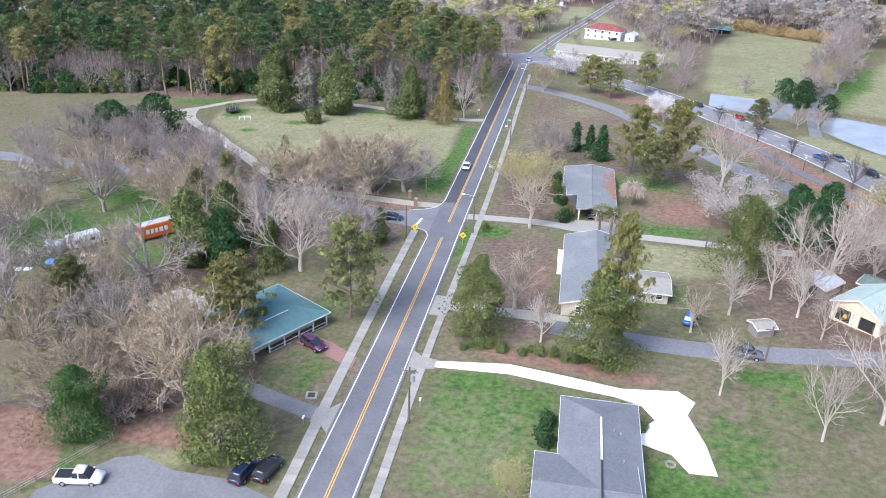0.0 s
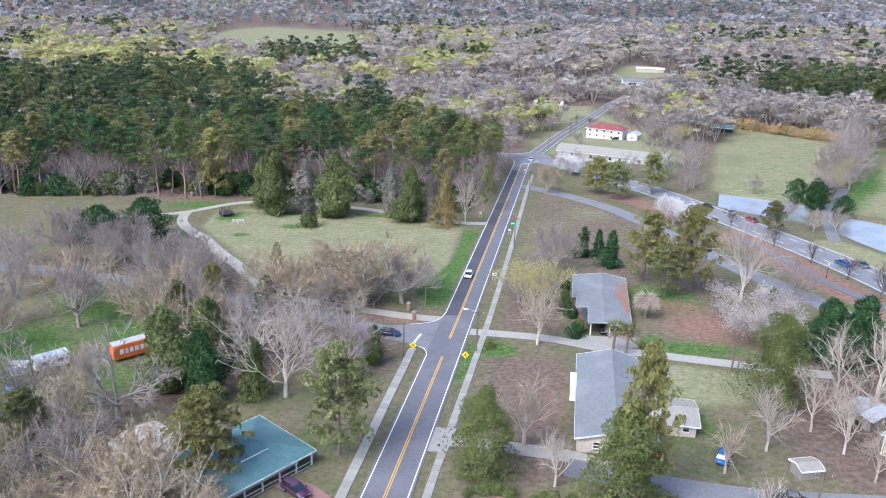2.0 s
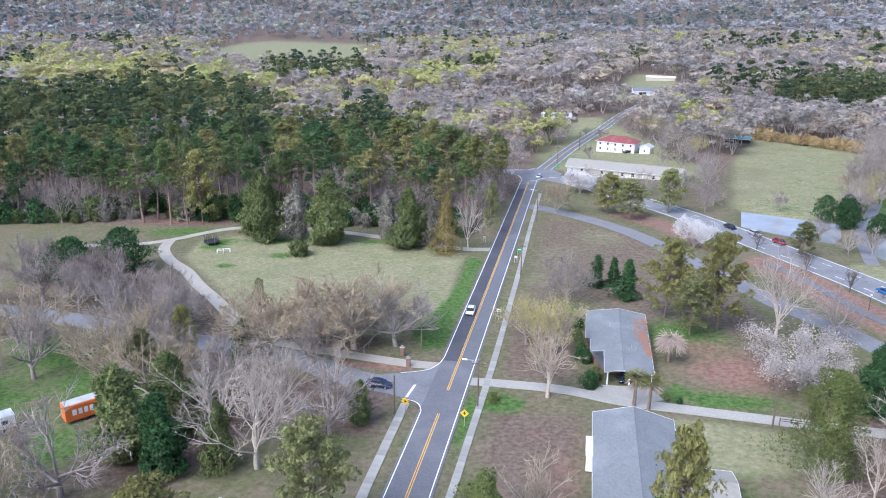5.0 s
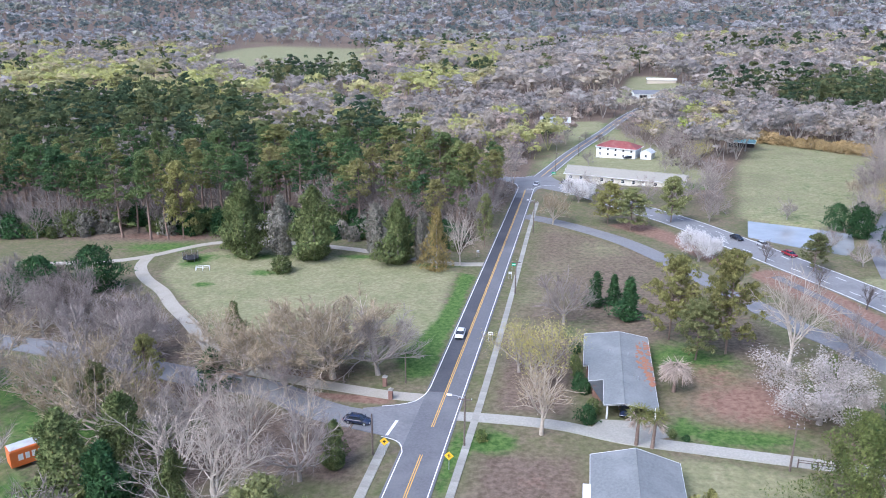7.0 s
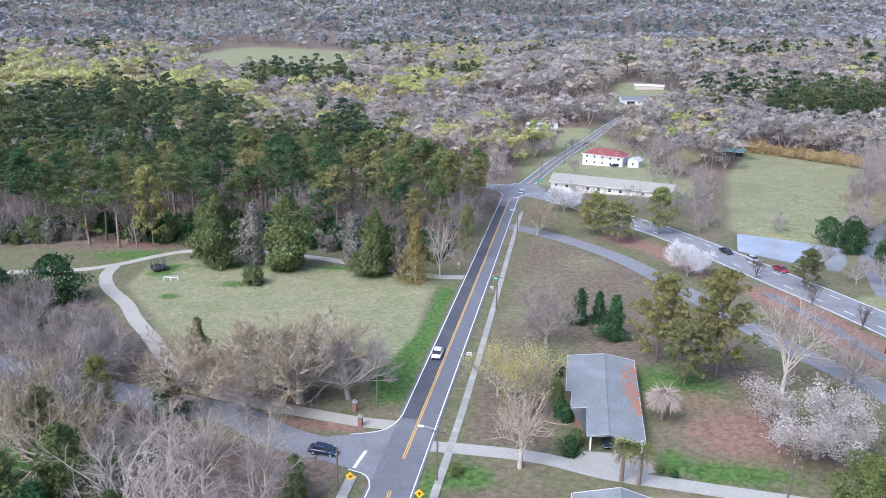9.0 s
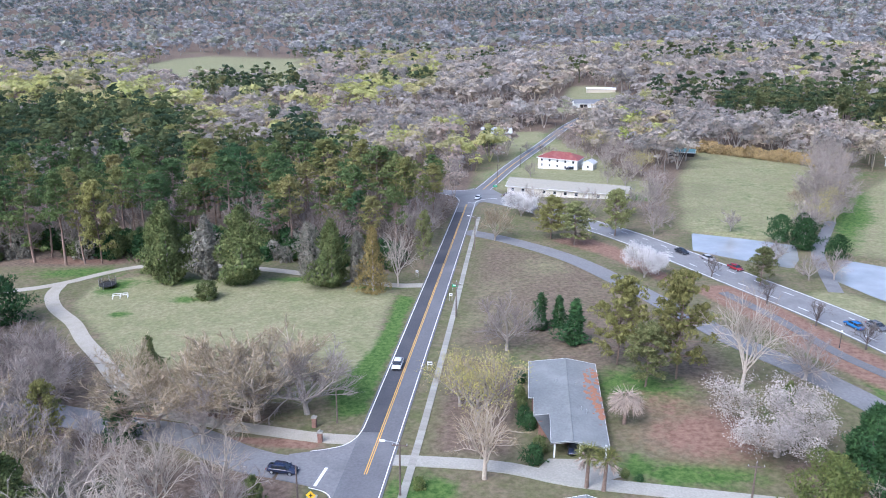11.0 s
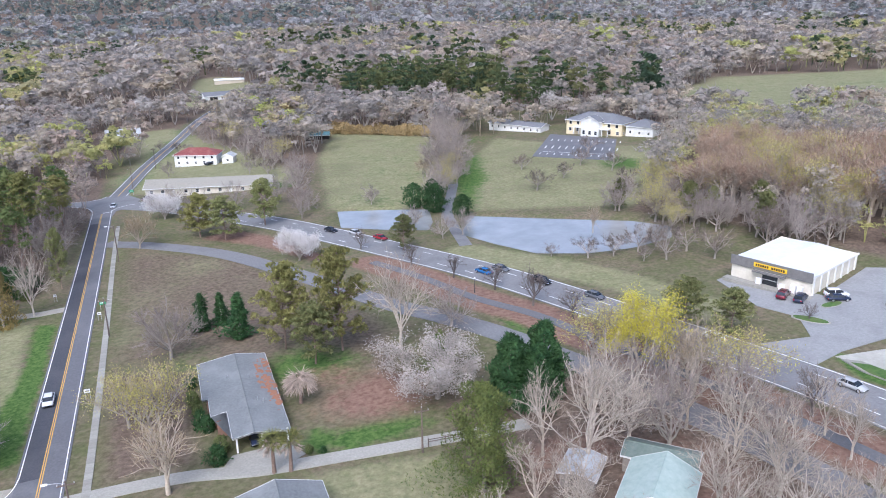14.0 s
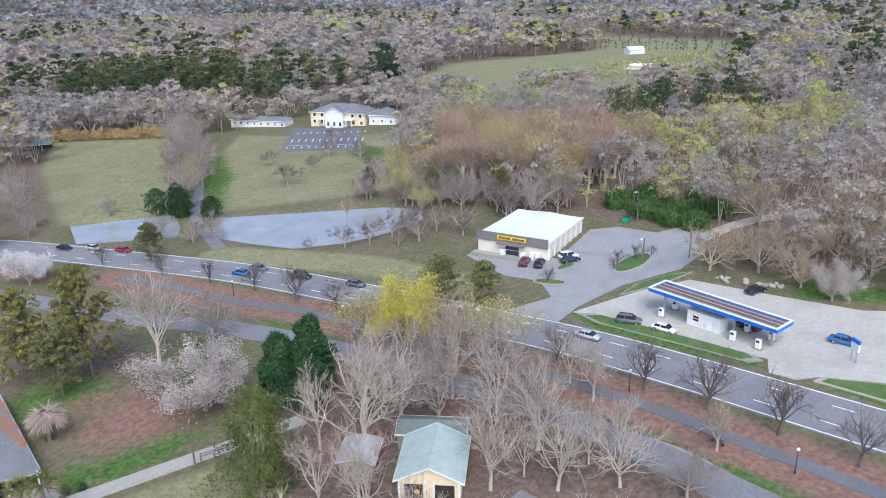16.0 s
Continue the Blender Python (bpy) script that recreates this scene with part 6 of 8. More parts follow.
def walled(parent, L, W, h, mat, holes=(), thick=0.2, foot=1.2, gable=0.0, axis="x"):
    """Four walls, pierced by openings (side, along, sill, width, height, kind), with windows and doors set into them."""
    sides = {"s": ((-L / 2, -W / 2), 0, L), "e": ((L / 2, -W / 2), 90, W), "n": ((L / 2, W / 2), 180, L), "w": ((-L / 2, W / 2), 270, W)}
    for sd, ((x, y), an, ln) in sides.items():
        m = pose(x, y, 0, 0, 0, an)
        cut = sorted([q[1:] for q in holes if q[0] == sd])
        s = Shape()
        u = 0.0 if sd in "ns" else thick
        end = ln if sd in "ns" else ln - thick
        for a, z, w, hh, kd in cut:
            if a > u:
                s.box(u, a, 0, thick, -foot, h)
            s.box(a, a + w, 0, thick, -foot, z)
            if z + hh < h - 0.02:
                s.box(a, a + w, 0, thick, z + hh, h)
            u = a + w
        s.box(u, end, 0, thick, -foot, h)
        if gable and ((axis == "x" and sd in "ew") or (axis == "y" and sd in "ns")):
            s.add([(0, 0, h), (ln, 0, h), (ln / 2, 0, h + gable), (0, thick, h), (ln, thick, h), (ln / 2, thick, h + gable)],
                  [(0, 1, 2), (5, 4, 3), (0, 2, 5, 3), (1, 4, 5, 2), (0, 3, 4, 1)])
        wm = s.mesh("wall", mat)
        bm = bmesh.new()
        bm.from_mesh(wm)
        bmesh.ops.remove_doubles(bm, verts=bm.verts, dist=0.001)
        bm.to_mesh(wm)
        bm.free()
        part("wall", wm, parent, m=m)
        for a, z, w, hh, kd in cut:
            if kd == "open":
                # A solid dark block fills the hole as painted shade of the inside.
                part("shade_block", Shape().box(a, a + w, thick * 0.75, thick + 1.5, z, z + hh).mesh("shade_block", INNER_SHADE), parent, m=m)
                continue
            f = Shape().box(a, a + 0.08, -0.03, 0.1, z, z + hh).box(a + w - 0.08, a + w, -0.03, 0.1, z, z + hh)
            f.box(a + 0.08, a + w - 0.08, -0.03, 0.1, z + hh - 0.08, z + hh)
            if kd == "window":
                f.box(a + 0.08, a + w - 0.08, -0.05, 0.1, z, z + 0.08).box(a + 0.08, a + w - 0.08, 0.0, 0.08, z + hh / 2 - 0.03, z + hh / 2 + 0.03)
            wd = part("window" if kd == "window" else "door", f.mesh("frame", TRIM), parent, m=m)
            part("pane" if kd == "window" else "leaf", Shape().box(a + 0.08, a + w - 0.08, 0.09, 0.13, z, z + hh - 0.08).mesh("pane", GLASS if kd == "window" else TRIM), wd)


def roofed(parent, L, W, h, rise, mat, kind="gable", over=0.5, axis="x", thick=0.16, trim=TRIM, ribs=0.0):
    """Gable or hip roof over a block centred at the parent; ribs: spacing of standing seams."""
    if axis == "y":
        L, W = W, L
    a, b = L / 2 + over, W / 2 + over
    drop = rise * over / (W / 2)
    e, r = h - drop, a if kind == "gable" else max(a - b, 0.01)
    top = [(-a, -b, e), (a, -b, e), (a, b, e), (-a, b, e), (-r, 0, h + rise), (r, 0, h + rise)]
    low = [(x, y, z - thick) for x, y, z in top]
    k = 6
    faces = [(0, 1, 5, 4), (2, 3, 4, 5), (7, 6, 10, 11), (9, 8, 11, 10), (0, 6, 7, 1), (2, 8, 9, 3)]
    faces += [(1, 2, 5), (3, 0, 4), (8, 7, 11), (6, 9, 10), (1, 7, 8, 2), (3, 9, 6, 0)] if kind == "hip" else [(1, 7, 11, 5), (2, 5, 11, 8), (0, 4, 10, 6), (3, 9, 10, 4)]
    m = pose(0, 0, 0.02, 0, 0, 90 if axis == "y" else 0)
    rf = part("roof", Shape().add(top + low, faces).mesh("roof", mat), parent, m=m)
    s = Shape()
    s.box(-a, a, -b - 0.05, -b - 0.002, e - 0.24, e + 0.02).box(-a, a, b + 0.002, b + 0.05, e - 0.24, e + 0.02)
    if kind == "hip":
        s.box(-a - 0.05, -a - 0.002, -b, b, e - 0.24, e + 0.02).box(a + 0.002, a + 0.05, -b, b, e - 0.24, e + 0.02)
    else:
        for x in (-a - 0.05, a + 0.002):
            for y0, y1 in ((-b, 0), (0, b)):
                z0, z1 = (e, h + rise) if y0 < 0 else (h + rise, e)
                s.add([(x, y0, z0 - 0.22), (x, y1, z1 - 0.22), (x, y1, z1 + 0.03), (x, y0, z0 + 0.03), (x + 0.048, y0, z0 - 0.22), (x + 0.048, y1, z1 - 0.22), (x + 0.048, y1, z1 + 0.03), (x + 0.048, y0, z0 + 0.03)],
                      [(0, 1, 2, 3), (7, 6, 5, 4), (0, 4, 5, 1), (3, 2, 6, 7), (0, 3, 7, 4), (1, 5, 6, 2)])
    part("fascia", s.mesh("fascia", trim), parent, m=m)
    part("ridge_cap", Shape().tube((-r, 0, h + rise + 0.02), (r, 0, h + rise + 0.02), 0.09, sides=6).mesh("ridge_cap", mat), rf)
    if ribs:
        rb = Shape()
        for x in np.arange(-a + ribs, a - 0.1, ribs):
            t = min(1, (a - abs(x)) / max(a - r, 1e-6)) if kind == "hip" else 1
            for sgn in (-1, 1):
                rb.tube((x, sgn * b, e + 0.02), (x, sgn * b * (1 - t), e + (h + rise - e) * t + 0.02), 0.03, sides=4)
        part("seam", rb.mesh("seam", mat), rf)
    return rf


def row(side, ln, n, sill=0.9, w=1.1, hh=1.2, kind="window", skip=()):
    return [(side, ln * (i + 0.5) / n - w / 2, sill, w, hh, kind) for i in range(n) if i not in skip]


def block(name, label, cx, cy, an, L, W, h, rise, wall, roof, kind="gable", axis="x", over=0.5, holes=(), category="house", ribs=0.0, lift=0.0, trim=TRIM, foot=1.2):
    ob = base(name, Matrix.Translation(g(cx, cy, lift)) @ pose(0, 0, 0, 0, 0, an), label, category)
    walled(ob, L, W, h, wall, holes, gable=rise if kind == "gable" else 0, axis=axis, foot=foot)
    if kind != "flat":
        roofed(ob, L, W, h, rise, roof, kind, over, axis, ribs=ribs, trim=trim)
    return ob


def gable_on(parent, cx, cy, L, W, h, rise, mat, axis="x", over=0.4):
    """A second roof on the same house."""
    sub = Matrix.Translation((cx, cy, 0))
    before = set(parent.children)
    roofed(parent, L, W, h, rise, mat, "gable", over, axis)
    for c in parent.children:
        if c not in before:
            c.matrix_basis = sub @ c.matrix_basis


# long grey-roofed ranch house with a carport
ranch = base("ranch_house", Matrix.Translation(g(29.7, 176)), "long single-storey brick house under a grey shingle roof", "house")
OUT = [(-6.1, 14.3), (-6.1, 0.2), (-5.2, 0.2), (-5.2, -5.8), (-2.7, -5.8), (-2.7, -14.5), (6.1, -14.5), (6.1, 14.3)]


def ranch_roof(parent, outline, rx, hr, slope, mat, thick=0.18):
    def z(x):
        return hr - slope * abs(x - rx)
    west = [p for p in outline if p[0] <= rx]
    east = [p for p in outline if p[0] > rx]
    ys = [p[1] for p in outline]
    n, s0 = max(ys), min(ys)
    bm = bmesh.new()
    for poly in ([(rx, n)] + west + [(rx, s0)], [(rx, s0)] + east + [(rx, n)]):
        top = [bm.verts.new((x, y, z(x))) for x, y in poly]
        low = [bm.verts.new((x, y, z(x) - thick)) for x, y in poly]
        bm.faces.new(top)
        bm.faces.new(low[::-1])
        for i in range(len(poly)):
            j = (i + 1) % len(poly)
            bm.faces.new((top[i], low[i], low[j], top[j]))
    bmesh.ops.triangulate(bm, faces=[f for f in bm.faces if len(f.verts) > 4])
    bmesh.ops.recalc_face_normals(bm, faces=bm.faces)
    me = bpy.data.meshes.new("roof")
    bm.to_mesh(me)
    bm.free()
    me.materials.append(mat)
    rf = part("roof", me, parent)
    f = Shape()
    for (x0, y0), (x1, y1) in zip(outline, outline[1:] + outline[:1]):
        for (xa, ya), (xb, yb) in ([((x0, y0), (x1, y1))] if x0 == x1 or (x0 - rx) * (x1 - rx) > 0 else [((x0, y0), (rx, y0)), ((rx, y1), (x1, y1))]):
            d = Vector((yb - ya, xa - xb, 0)).normalized() * -0.05
            if d.length:
                p, q = Vector((xa, ya, z(xa))), Vector((xb, yb, z(xb)))
                u = Vector((0, 0, 0.22))
                f.add([p - u, q - u, q + u * 0.12, p + u * 0.12, p - u + d, q - u + d, q + u * 0.12 + d, p + u * 0.12 + d],
                      [(0, 1, 2, 3), (7, 6, 5, 4), (0, 4, 5, 1), (3, 2, 6, 7), (0, 3, 7, 4), (1, 5, 6, 2)])
    part("fascia", f.mesh("fascia", TRIM), parent)
    return rf


rf = ranch_roof(ranch, OUT, 0.6, 3.5, 0.16, ROOF_GREY)
part("ridge_cap", Shape().tube((0.6, -14.4, 3.52), (0.6, 14.2, 3.52), 0.1, sides=6).mesh("ridge_cap", ROOF_GREY), rf)
for x, y in ((-1.4, 5.2), (1.9, 4.3), (2.4, -4.2), (3.2, -5)):
    part("vent_pipe", Shape().tube((x, y, 3.0), (x, y, 3.75), 0.09).mesh("vent_pipe", METAL), rf)
st = Shape()
rs = np.random.default_rng(5)
for i in range(150):
    y = rs.uniform(-6, 12)
    x = 6.0 - abs(rs.normal()) * (0.5 + 0.14 * (y + 6))
    if x > 3.4:
        zz = 3.5 - 0.16 * abs(x - 0.6) + 0.02 + i * 0.0002
        a, r = rs.uniform(0, 3), rs.uniform(0.2, 0.55)
        st.add([(x + r * math.cos(a + k * 1.26) * rs.uniform(0.7, 1.2), y + r * math.sin(a + k * 1.26), zz) for k in range(5)], [(0, 1, 2, 3, 4)])
tagged(part("fallen_straw", st.mesh("fallen_straw", STRAW), rf, "drift of rust-brown pine straw on the roof"), kind="stuff")
wl = Shape().box(-5.4, -5.2, 0.8, 13.7, -1.2, 2.5).box(-5.2, 5.6, 13.5, 13.7, -1.2, 2.6).box(5.4, 5.6, -8, 13.5, -1.2, 2.6).box(-4.6, -4.4, -5.2, 0.8, -1.2, 2.6).box(-4.4, 5.4, -8, -7.8, -1.2, 2.8).box(-2.2, -2, -7.8, -5.2, -1.2, 2.8)
part("wall", wl.mesh("wall", WALL_BRICK), ranch)
for y in (2.2, 5.6, 9.4):
    wd = part("window", Shape().box(-5.46, -5.41, y, y + 1.8, 0.8, 2.1).mesh("frame", TRIM), ranch)
    part("pane", Shape().box(-5.48, -5.465, y + 0.08, y + 1.72, 0.88, 2.02).mesh("pane", GLASS), wd)
for x in (-2.2, 1.6, 5.4):
    part("carport_post", Shape().box(x, x + 0.25, -14.2, -13.95, -0.6, 2.9).mesh("carport_post", TRIM), ranch)
part("carport_floor", Shape().box(-2.4, 5.8, -14.4, -7.9, -0.5, 0.08).mesh("carport_floor", CONCRETE), ranch)

# grey-roofed house among the evergreens
h2 = block("bungalow", "single-storey tan house under a grey shingle roof", 31, 131, 0, 11.4, 27, 2.7, 1.6, WALL_TAN, ROOF_GREY, "gable", "y", 0.45,
           row("w", 27, 6, skip=(2,)) + [("w", 10.4, 0, 1.0, 2.05, "door")] + row("n", 11.4, 2) + row("s", 11.4, 2))
part("porch_frame", Shape().box(-7.0, -5.9, 1.5, 1.7, 0, 2.5).box(-7.0, -5.9, 6.5, 6.7, 0, 2.5).box(-7.1, -5.9, 1.5, 6.7, 2.5, 2.62).mesh("porch_frame", TRIM), h2)
block("annex", "low tan annex with a pale shingle roof", 40.2, 128, 0, 6, 7.4, 2.4, 0.9, WALL_TAN, ROOF_TAN, "gable", "x", 0.5, row("s", 6, 2) + row("n", 6, 2))
# nearest house
near = base("grey_roof_house", Matrix.Translation(g(31, 76)), "low house under a bluish grey shingle roof", "house")
walled(near, 9.2, 25, 2.8, WALL_CREAM, row("e", 25, 6) + row("n", 9.2, 2) + row("w", 25, 5), foot=1.2)
roofed(near, 9.2, 25, 2.8, 1.3, ROOF_SLATE, "hip", 0.4, "y")
part("ridge_vent", Shape().box(-0.12, 0.12, -0.5, 7.4, 4.16, 4.25).mesh("ridge_vent", TRIM), near, "white ridge vent")
part("ridge_vent", Shape().box(-0.12, 0.12, -7.0, -0.6, 4.16, 4.24).mesh("ridge_vent", IRON), near, "dark ridge vent")
for x, y, z in ((1.6, 5.5, 3.75), (2.4, 5.2, 3.5), (2.6, 0.3, 3.45)):
    part("vent_pipe", Shape().tube((x, y, z - 0.3), (x, y, z + 0.35), 0.1).mesh("vent_pipe", METAL), near)
gable_on(near, -1.7, -5.5, 11.2, 12.5, 2.8, 1.3, ROOF_SLATE, "x")
part("wing_gable", Shape().add([(-7.2, -11.5, 2.75), (-7.2, 0.5, 2.75), (-7.2, -5.5, 3.95), (-7.0, -11.5, 2.75), (-7.0, 0.5, 2.75), (-7.0, -5.5, 3.95)], [(0, 2, 1), (3, 4, 5), (0, 3, 5, 2), (1, 2, 5, 4), (0, 1, 4, 3)]).mesh("wing_gable", WALL_CREAM), near)
part("wing_wall", Shape().box(-7.0, -4.6, 0.3, 0.5, -1.2, 2.75).box(-7.0, -4.6, -11.5, -11.3, -1.2, 2.75).box(-7.2, -7.0, -11.5, 0.5, -1.2, 2.75).mesh("wing_wall", WALL_CREAM), near)

# teal metal-roofed house
an = math.degrees(math.atan2(12.8, 7.8))
teal = base("teal_roof_house", Matrix.Translation(g(-21.6, 105)) @ pose(0, 0, 0, 0, 0, an), "house under a teal standing-seam metal roof with a white porch", "house")
walled(teal, 12, 9.5, 2.7, WALL_CREAM, row("s", 12, 3) + row("e", 9.5, 2) + row("n", 12, 3) + row("w", 9.5, 2))
roofed(teal, 15, 13, 2.7, 1.9, ROOF_TEAL, "hip", 0.3, "x", ribs=0.9)
for x in (-7.2, -4.3, -1.4, 1.5, 4.4, 7.2):
    part("porch_post", Shape().box(x - 0.1, x + 0.1, -6.5, -6.3, -0.6, 2.6).mesh("porch_post", TRIM), teal)
part("porch_floor", Shape().box(-7.4, 7.4, -6.6, -4.8, -0.7, 0.12).mesh("porch_floor", CONCRETE), teal)
part("porch_rail", Shape().box(-4.2, 7.2, -6.45, -6.38, 0.85, 0.95).box(-4.2, 7.2, -6.45, -6.38, 0.25, 0.32).mesh("porch_rail", TRIM), teal)
part("chimney", Shape().box(-0.4, 0.4, 3.0, 3.8, 3.0, 5.2).mesh("chimney", WALL_BRICK), teal)
part("gutter_board", Shape().box(-2.4, 2.2, -3.05, -2.95, 3.66, 3.85).mesh("gutter_board", TRIM), teal)
block("white_roof_wing", "low building under a cream-white metal roof behind the house", -33.2, 104, 153, 15, 7, 2.6, 0.7, WALL_CREAM, ROOF_CREAM, "gable", "x", 0.4, row("s", 15, 3))

# cottage with a pale green roof
cot = block("cottage", "pale yellow cottage under a pale green gable roof", 75.4, 124.2, -45, 8, 9.5, 3.2, 1.9, WALL_YELLOW, ROOF_SAGE, "gable", "y", 0.5,
            [("s", 0.8, 0.1, 2.4, 2.2, "open"), ("s", 4.7, 0.1, 2.5, 2.2, "open")] + row("e", 9.5, 2) + row("w", 9.5, 2))
for x in (-3.9, -0.6, 0.5, 3.7):
    part("porch_post", Shape().box(x, x + 0.2, -5.1, -4.9, 0, 3.1).mesh("porch_post", TRIM), cot)
part("yellow_ornament", Shape().tube((-1.6, -4.85, 1.2), (-1.6, -4.78, 1.2), 0.35, sides=12).mesh("yellow_ornament", SIGN_YELLOW), cot, "round yellow ornament in the doorway")
block("green_shed", "low shed under a dull green roof", 80.8, 131.2, -45, 9.5, 4.5, 2.4, 0.8, WOOD_GREY, ROOF_DKGREEN, "gable", "x", 0.3, category="shed")
block("tin_shed", "small shed under a weathered tin roof", 70.2, 134, -45, 4.6, 5.4, 2.1, 0.6, WOOD_GREY, ROOF_TIN, "gable", "y", 0.4, [("s", 1.2, 0, 2, 1.9, "open")], category="shed")
block("tin_shed", "small leaning shed beside dead trees", 57, 116.5, 20, 3, 2.6, 1.7, 0.4, WOOD_GREY, ROOF_TAN, "gable", "x", 0.3, category="shed")
# long building, red-roofed house and the far houses
block("long_building", "long single-storey cream building under a tan roof", 38.5, 359.5, -12.8, 46, 11, 3.2, 2.0, WALL_CREAM, ROOF_TAN, "gable", "x", 0.7,
      row("s", 46, 11, 0.9, 1.3, 1.3, skip=(2, 7)) + [("s", 9.6, 0, 1.1, 2.1, "door"), ("s", 30.5, 0, 1.1, 2.1, "door")] + row("e", 11, 2), "building")
rr = block("red_roof_house", "white two-storey house under a red metal roof", 38, 424, -20, 19, 10, 5.2, 2.2, WALL_WHITE, ROOF_RED, "hip", "x", 0.6,
           row("s", 19, 5, 0.9) + row("w", 10, 2, 0.9) + row("e", 10, 2, 0.9) , ribs=1.0)
for i in range(5):
    wd = part("window", Shape().box(-8.2 + 3.8 * i, -7.1 + 3.8 * i, -5.06, -5.01, 3.3, 4.5).mesh("frame", TRIM), rr)
    part("pane", Shape().box(-8.1 + 3.8 * i, -7.2 + 3.8 * i, -5.08, -5.065, 3.4, 4.4).mesh("pane", GLASS), wd)
block("white_annex", "small white annex beside the red-roofed house", 51, 418, -20, 5, 6, 3.2, 1.2, WALL_WHITE, ROOF_TIN, "gable", "y", 0.4, row("s", 5, 1))
block("white_house", "white house half hidden by trees", 3, 533, 5, 18, 10, 4.2, 2.4, WALL_WHITE, ROOF_TIN, "gable", "x", 0.5, row("s", 18, 5) + row("e", 10, 2))
block("white_shed", "small white outbuilding among trees", -33, 486, 0, 7, 5, 2.6, 1.0, WALL_WHITE, ROOF_TIN, "gable", "x", 0.3, category="shed")
block("far_house", "far white house, its open front backed by painted shade", 68, 690, 10, 22, 12, 3.6, 2.2, WALL_WHITE, ROOF_SLATE, "gable", "x", 0.6, [("s", 4, 0, 6, 2.6, "open")] + row("s", 22, 4, skip=(0, 1)))
block("far_shed", "long tan shed under a white metal roof", 88, 800, 0, 26, 8, 3.4, 1.0, WALL_TAN, ROOF_WHITE, "gable", "x", 0.4, category="shed")
block("far_house", "far pale house at the edge of the woods", 128, 740, -15, 20, 11, 3.6, 2.4, WALL_CREAM, ROOF_TAN, "hip", "x", 0.5, row("s", 20, 5))
block("open_shed", "low open shed with a tin roof", 113, 470, -30, 14, 5, 2.6, 0.5, WOOD_GREY, ROOF_TIN, "gable", "x", 0.5, [("s", 1, 0, 12, 2.2, "open")], "shed")
block("far_barn", "far white barn beside fields", 655, 640, -30, 22, 10, 4, 2, WALL_WHITE, ROOF_WHITE, "gable", "x", 0.5, category="barn")
block("far_barn", "far long white barn beside fields", 455, 385, -60, 18, 7, 2.6, 1.2, WALL_WHITE, ROOF_WHITE, "gable", "x", 0.5, category="barn")
block("far_barn", "far white barn on the open field", 560, 470, -20, 14, 9, 4, 2, WALL_WHITE, ROOF_WHITE, "gable", "x", 0.5, category="barn")
# hall beyond the orchard
hall_an = math.degrees(math.atan2(-25.2, 15.6))
hall = block("hall", "pale yellow two-storey hall with white porch and grey roof", 216, 370, hall_an, 28, 15, 6.2, 3.0, WALL_YELLOW, ROOF_SLATE, "hip", "x", 0.7,
             row("s", 28, 7, 0.8, 1.5, 1.6, skip=(3,)) + [("s", 13, 0, 2, 2.4, "door")] + row("e", 15, 3) + row("w", 15, 3), "building")
part("porch_roof", Shape().box(-9, 9, -11, -7.6, 3.1, 3.45).mesh("porch_roof", TRIM), hall)
for i in range(7):
    part("porch_column", Shape().tube((-8.6 + 2.87 * i, -10.6, 0), (-8.6 + 2.87 * i, -10.6, 3.1), 0.22).mesh("porch_column", TRIM), hall)
for i in range(7):
    wd = part("window", Shape().box(-12.5 + 3.9 * i, -11.1 + 3.9 * i, -7.57, -7.51, 3.9, 5.5).mesh("frame", TRIM), hall)
    part("pane", Shape().box(-12.4 + 3.9 * i, -11.2 + 3.9 * i, -7.59, -7.575, 4.0, 5.4).mesh("pane", GLASS), wd)
block("hall_wing", "long low white wing of the hall", 190, 404, hall_an, 30, 8, 3.2, 1.4, WALL_WHITE, ROOF_SLATE, "gable", "x", 0.5, row("s", 30, 8), "building")
block("hall_side_wing", "white wing of the hall with a grey hipped roof", 227.5, 351.5, hall_an, 13, 12, 4.4, 2.6, WALL_WHITE, ROOF_SLATE, "hip", "x", 0.6, row("s", 13, 3), "building")
pavilion = block("hall_pavilion", "white two-storey porch pavilion of the hall under a grey gable", 208.6, 365.4, hall_an, 9, 5, 7.0, 2.2, WALL_WHITE, ROOF_SLATE, "gable", "y", 0.5,
                 row("s", 9, 3, 0.6, 1.4, 1.9), "building")
# Its walls are closed; their near-black colour paints the shade of open sides.
block("field_shed", "teal metal-roofed shed at the field's corner, walls painted as open shade", 99, 454, -15, 12, 7, 2.6, 1.0, INNER_SHADE, ROOF_TEAL, "gable", "x", 0.6, category="shed")
line_strips("marking_bay", np.array([(173, 345.5), (192, 320.5)]), 0, 0.3, PAINT_WHITE, 0.07, label="white line of the parking bays")
for i in range(11):
    c = np.array([167.5, 338.5]) + np.array([19.5, -25.5]) * i / 10
    for o, ln in ((3.5, 3.5), (18, 7), (38, 4)):
        d = np.array([0.6, 0.8])
        line_strips("marking_bay", np.array([c + d * o * 0.9, c + d * (o + ln) * 0.9]), 0, 0.35, PAINT_WHITE, 0.07, label="white line of a parking bay")

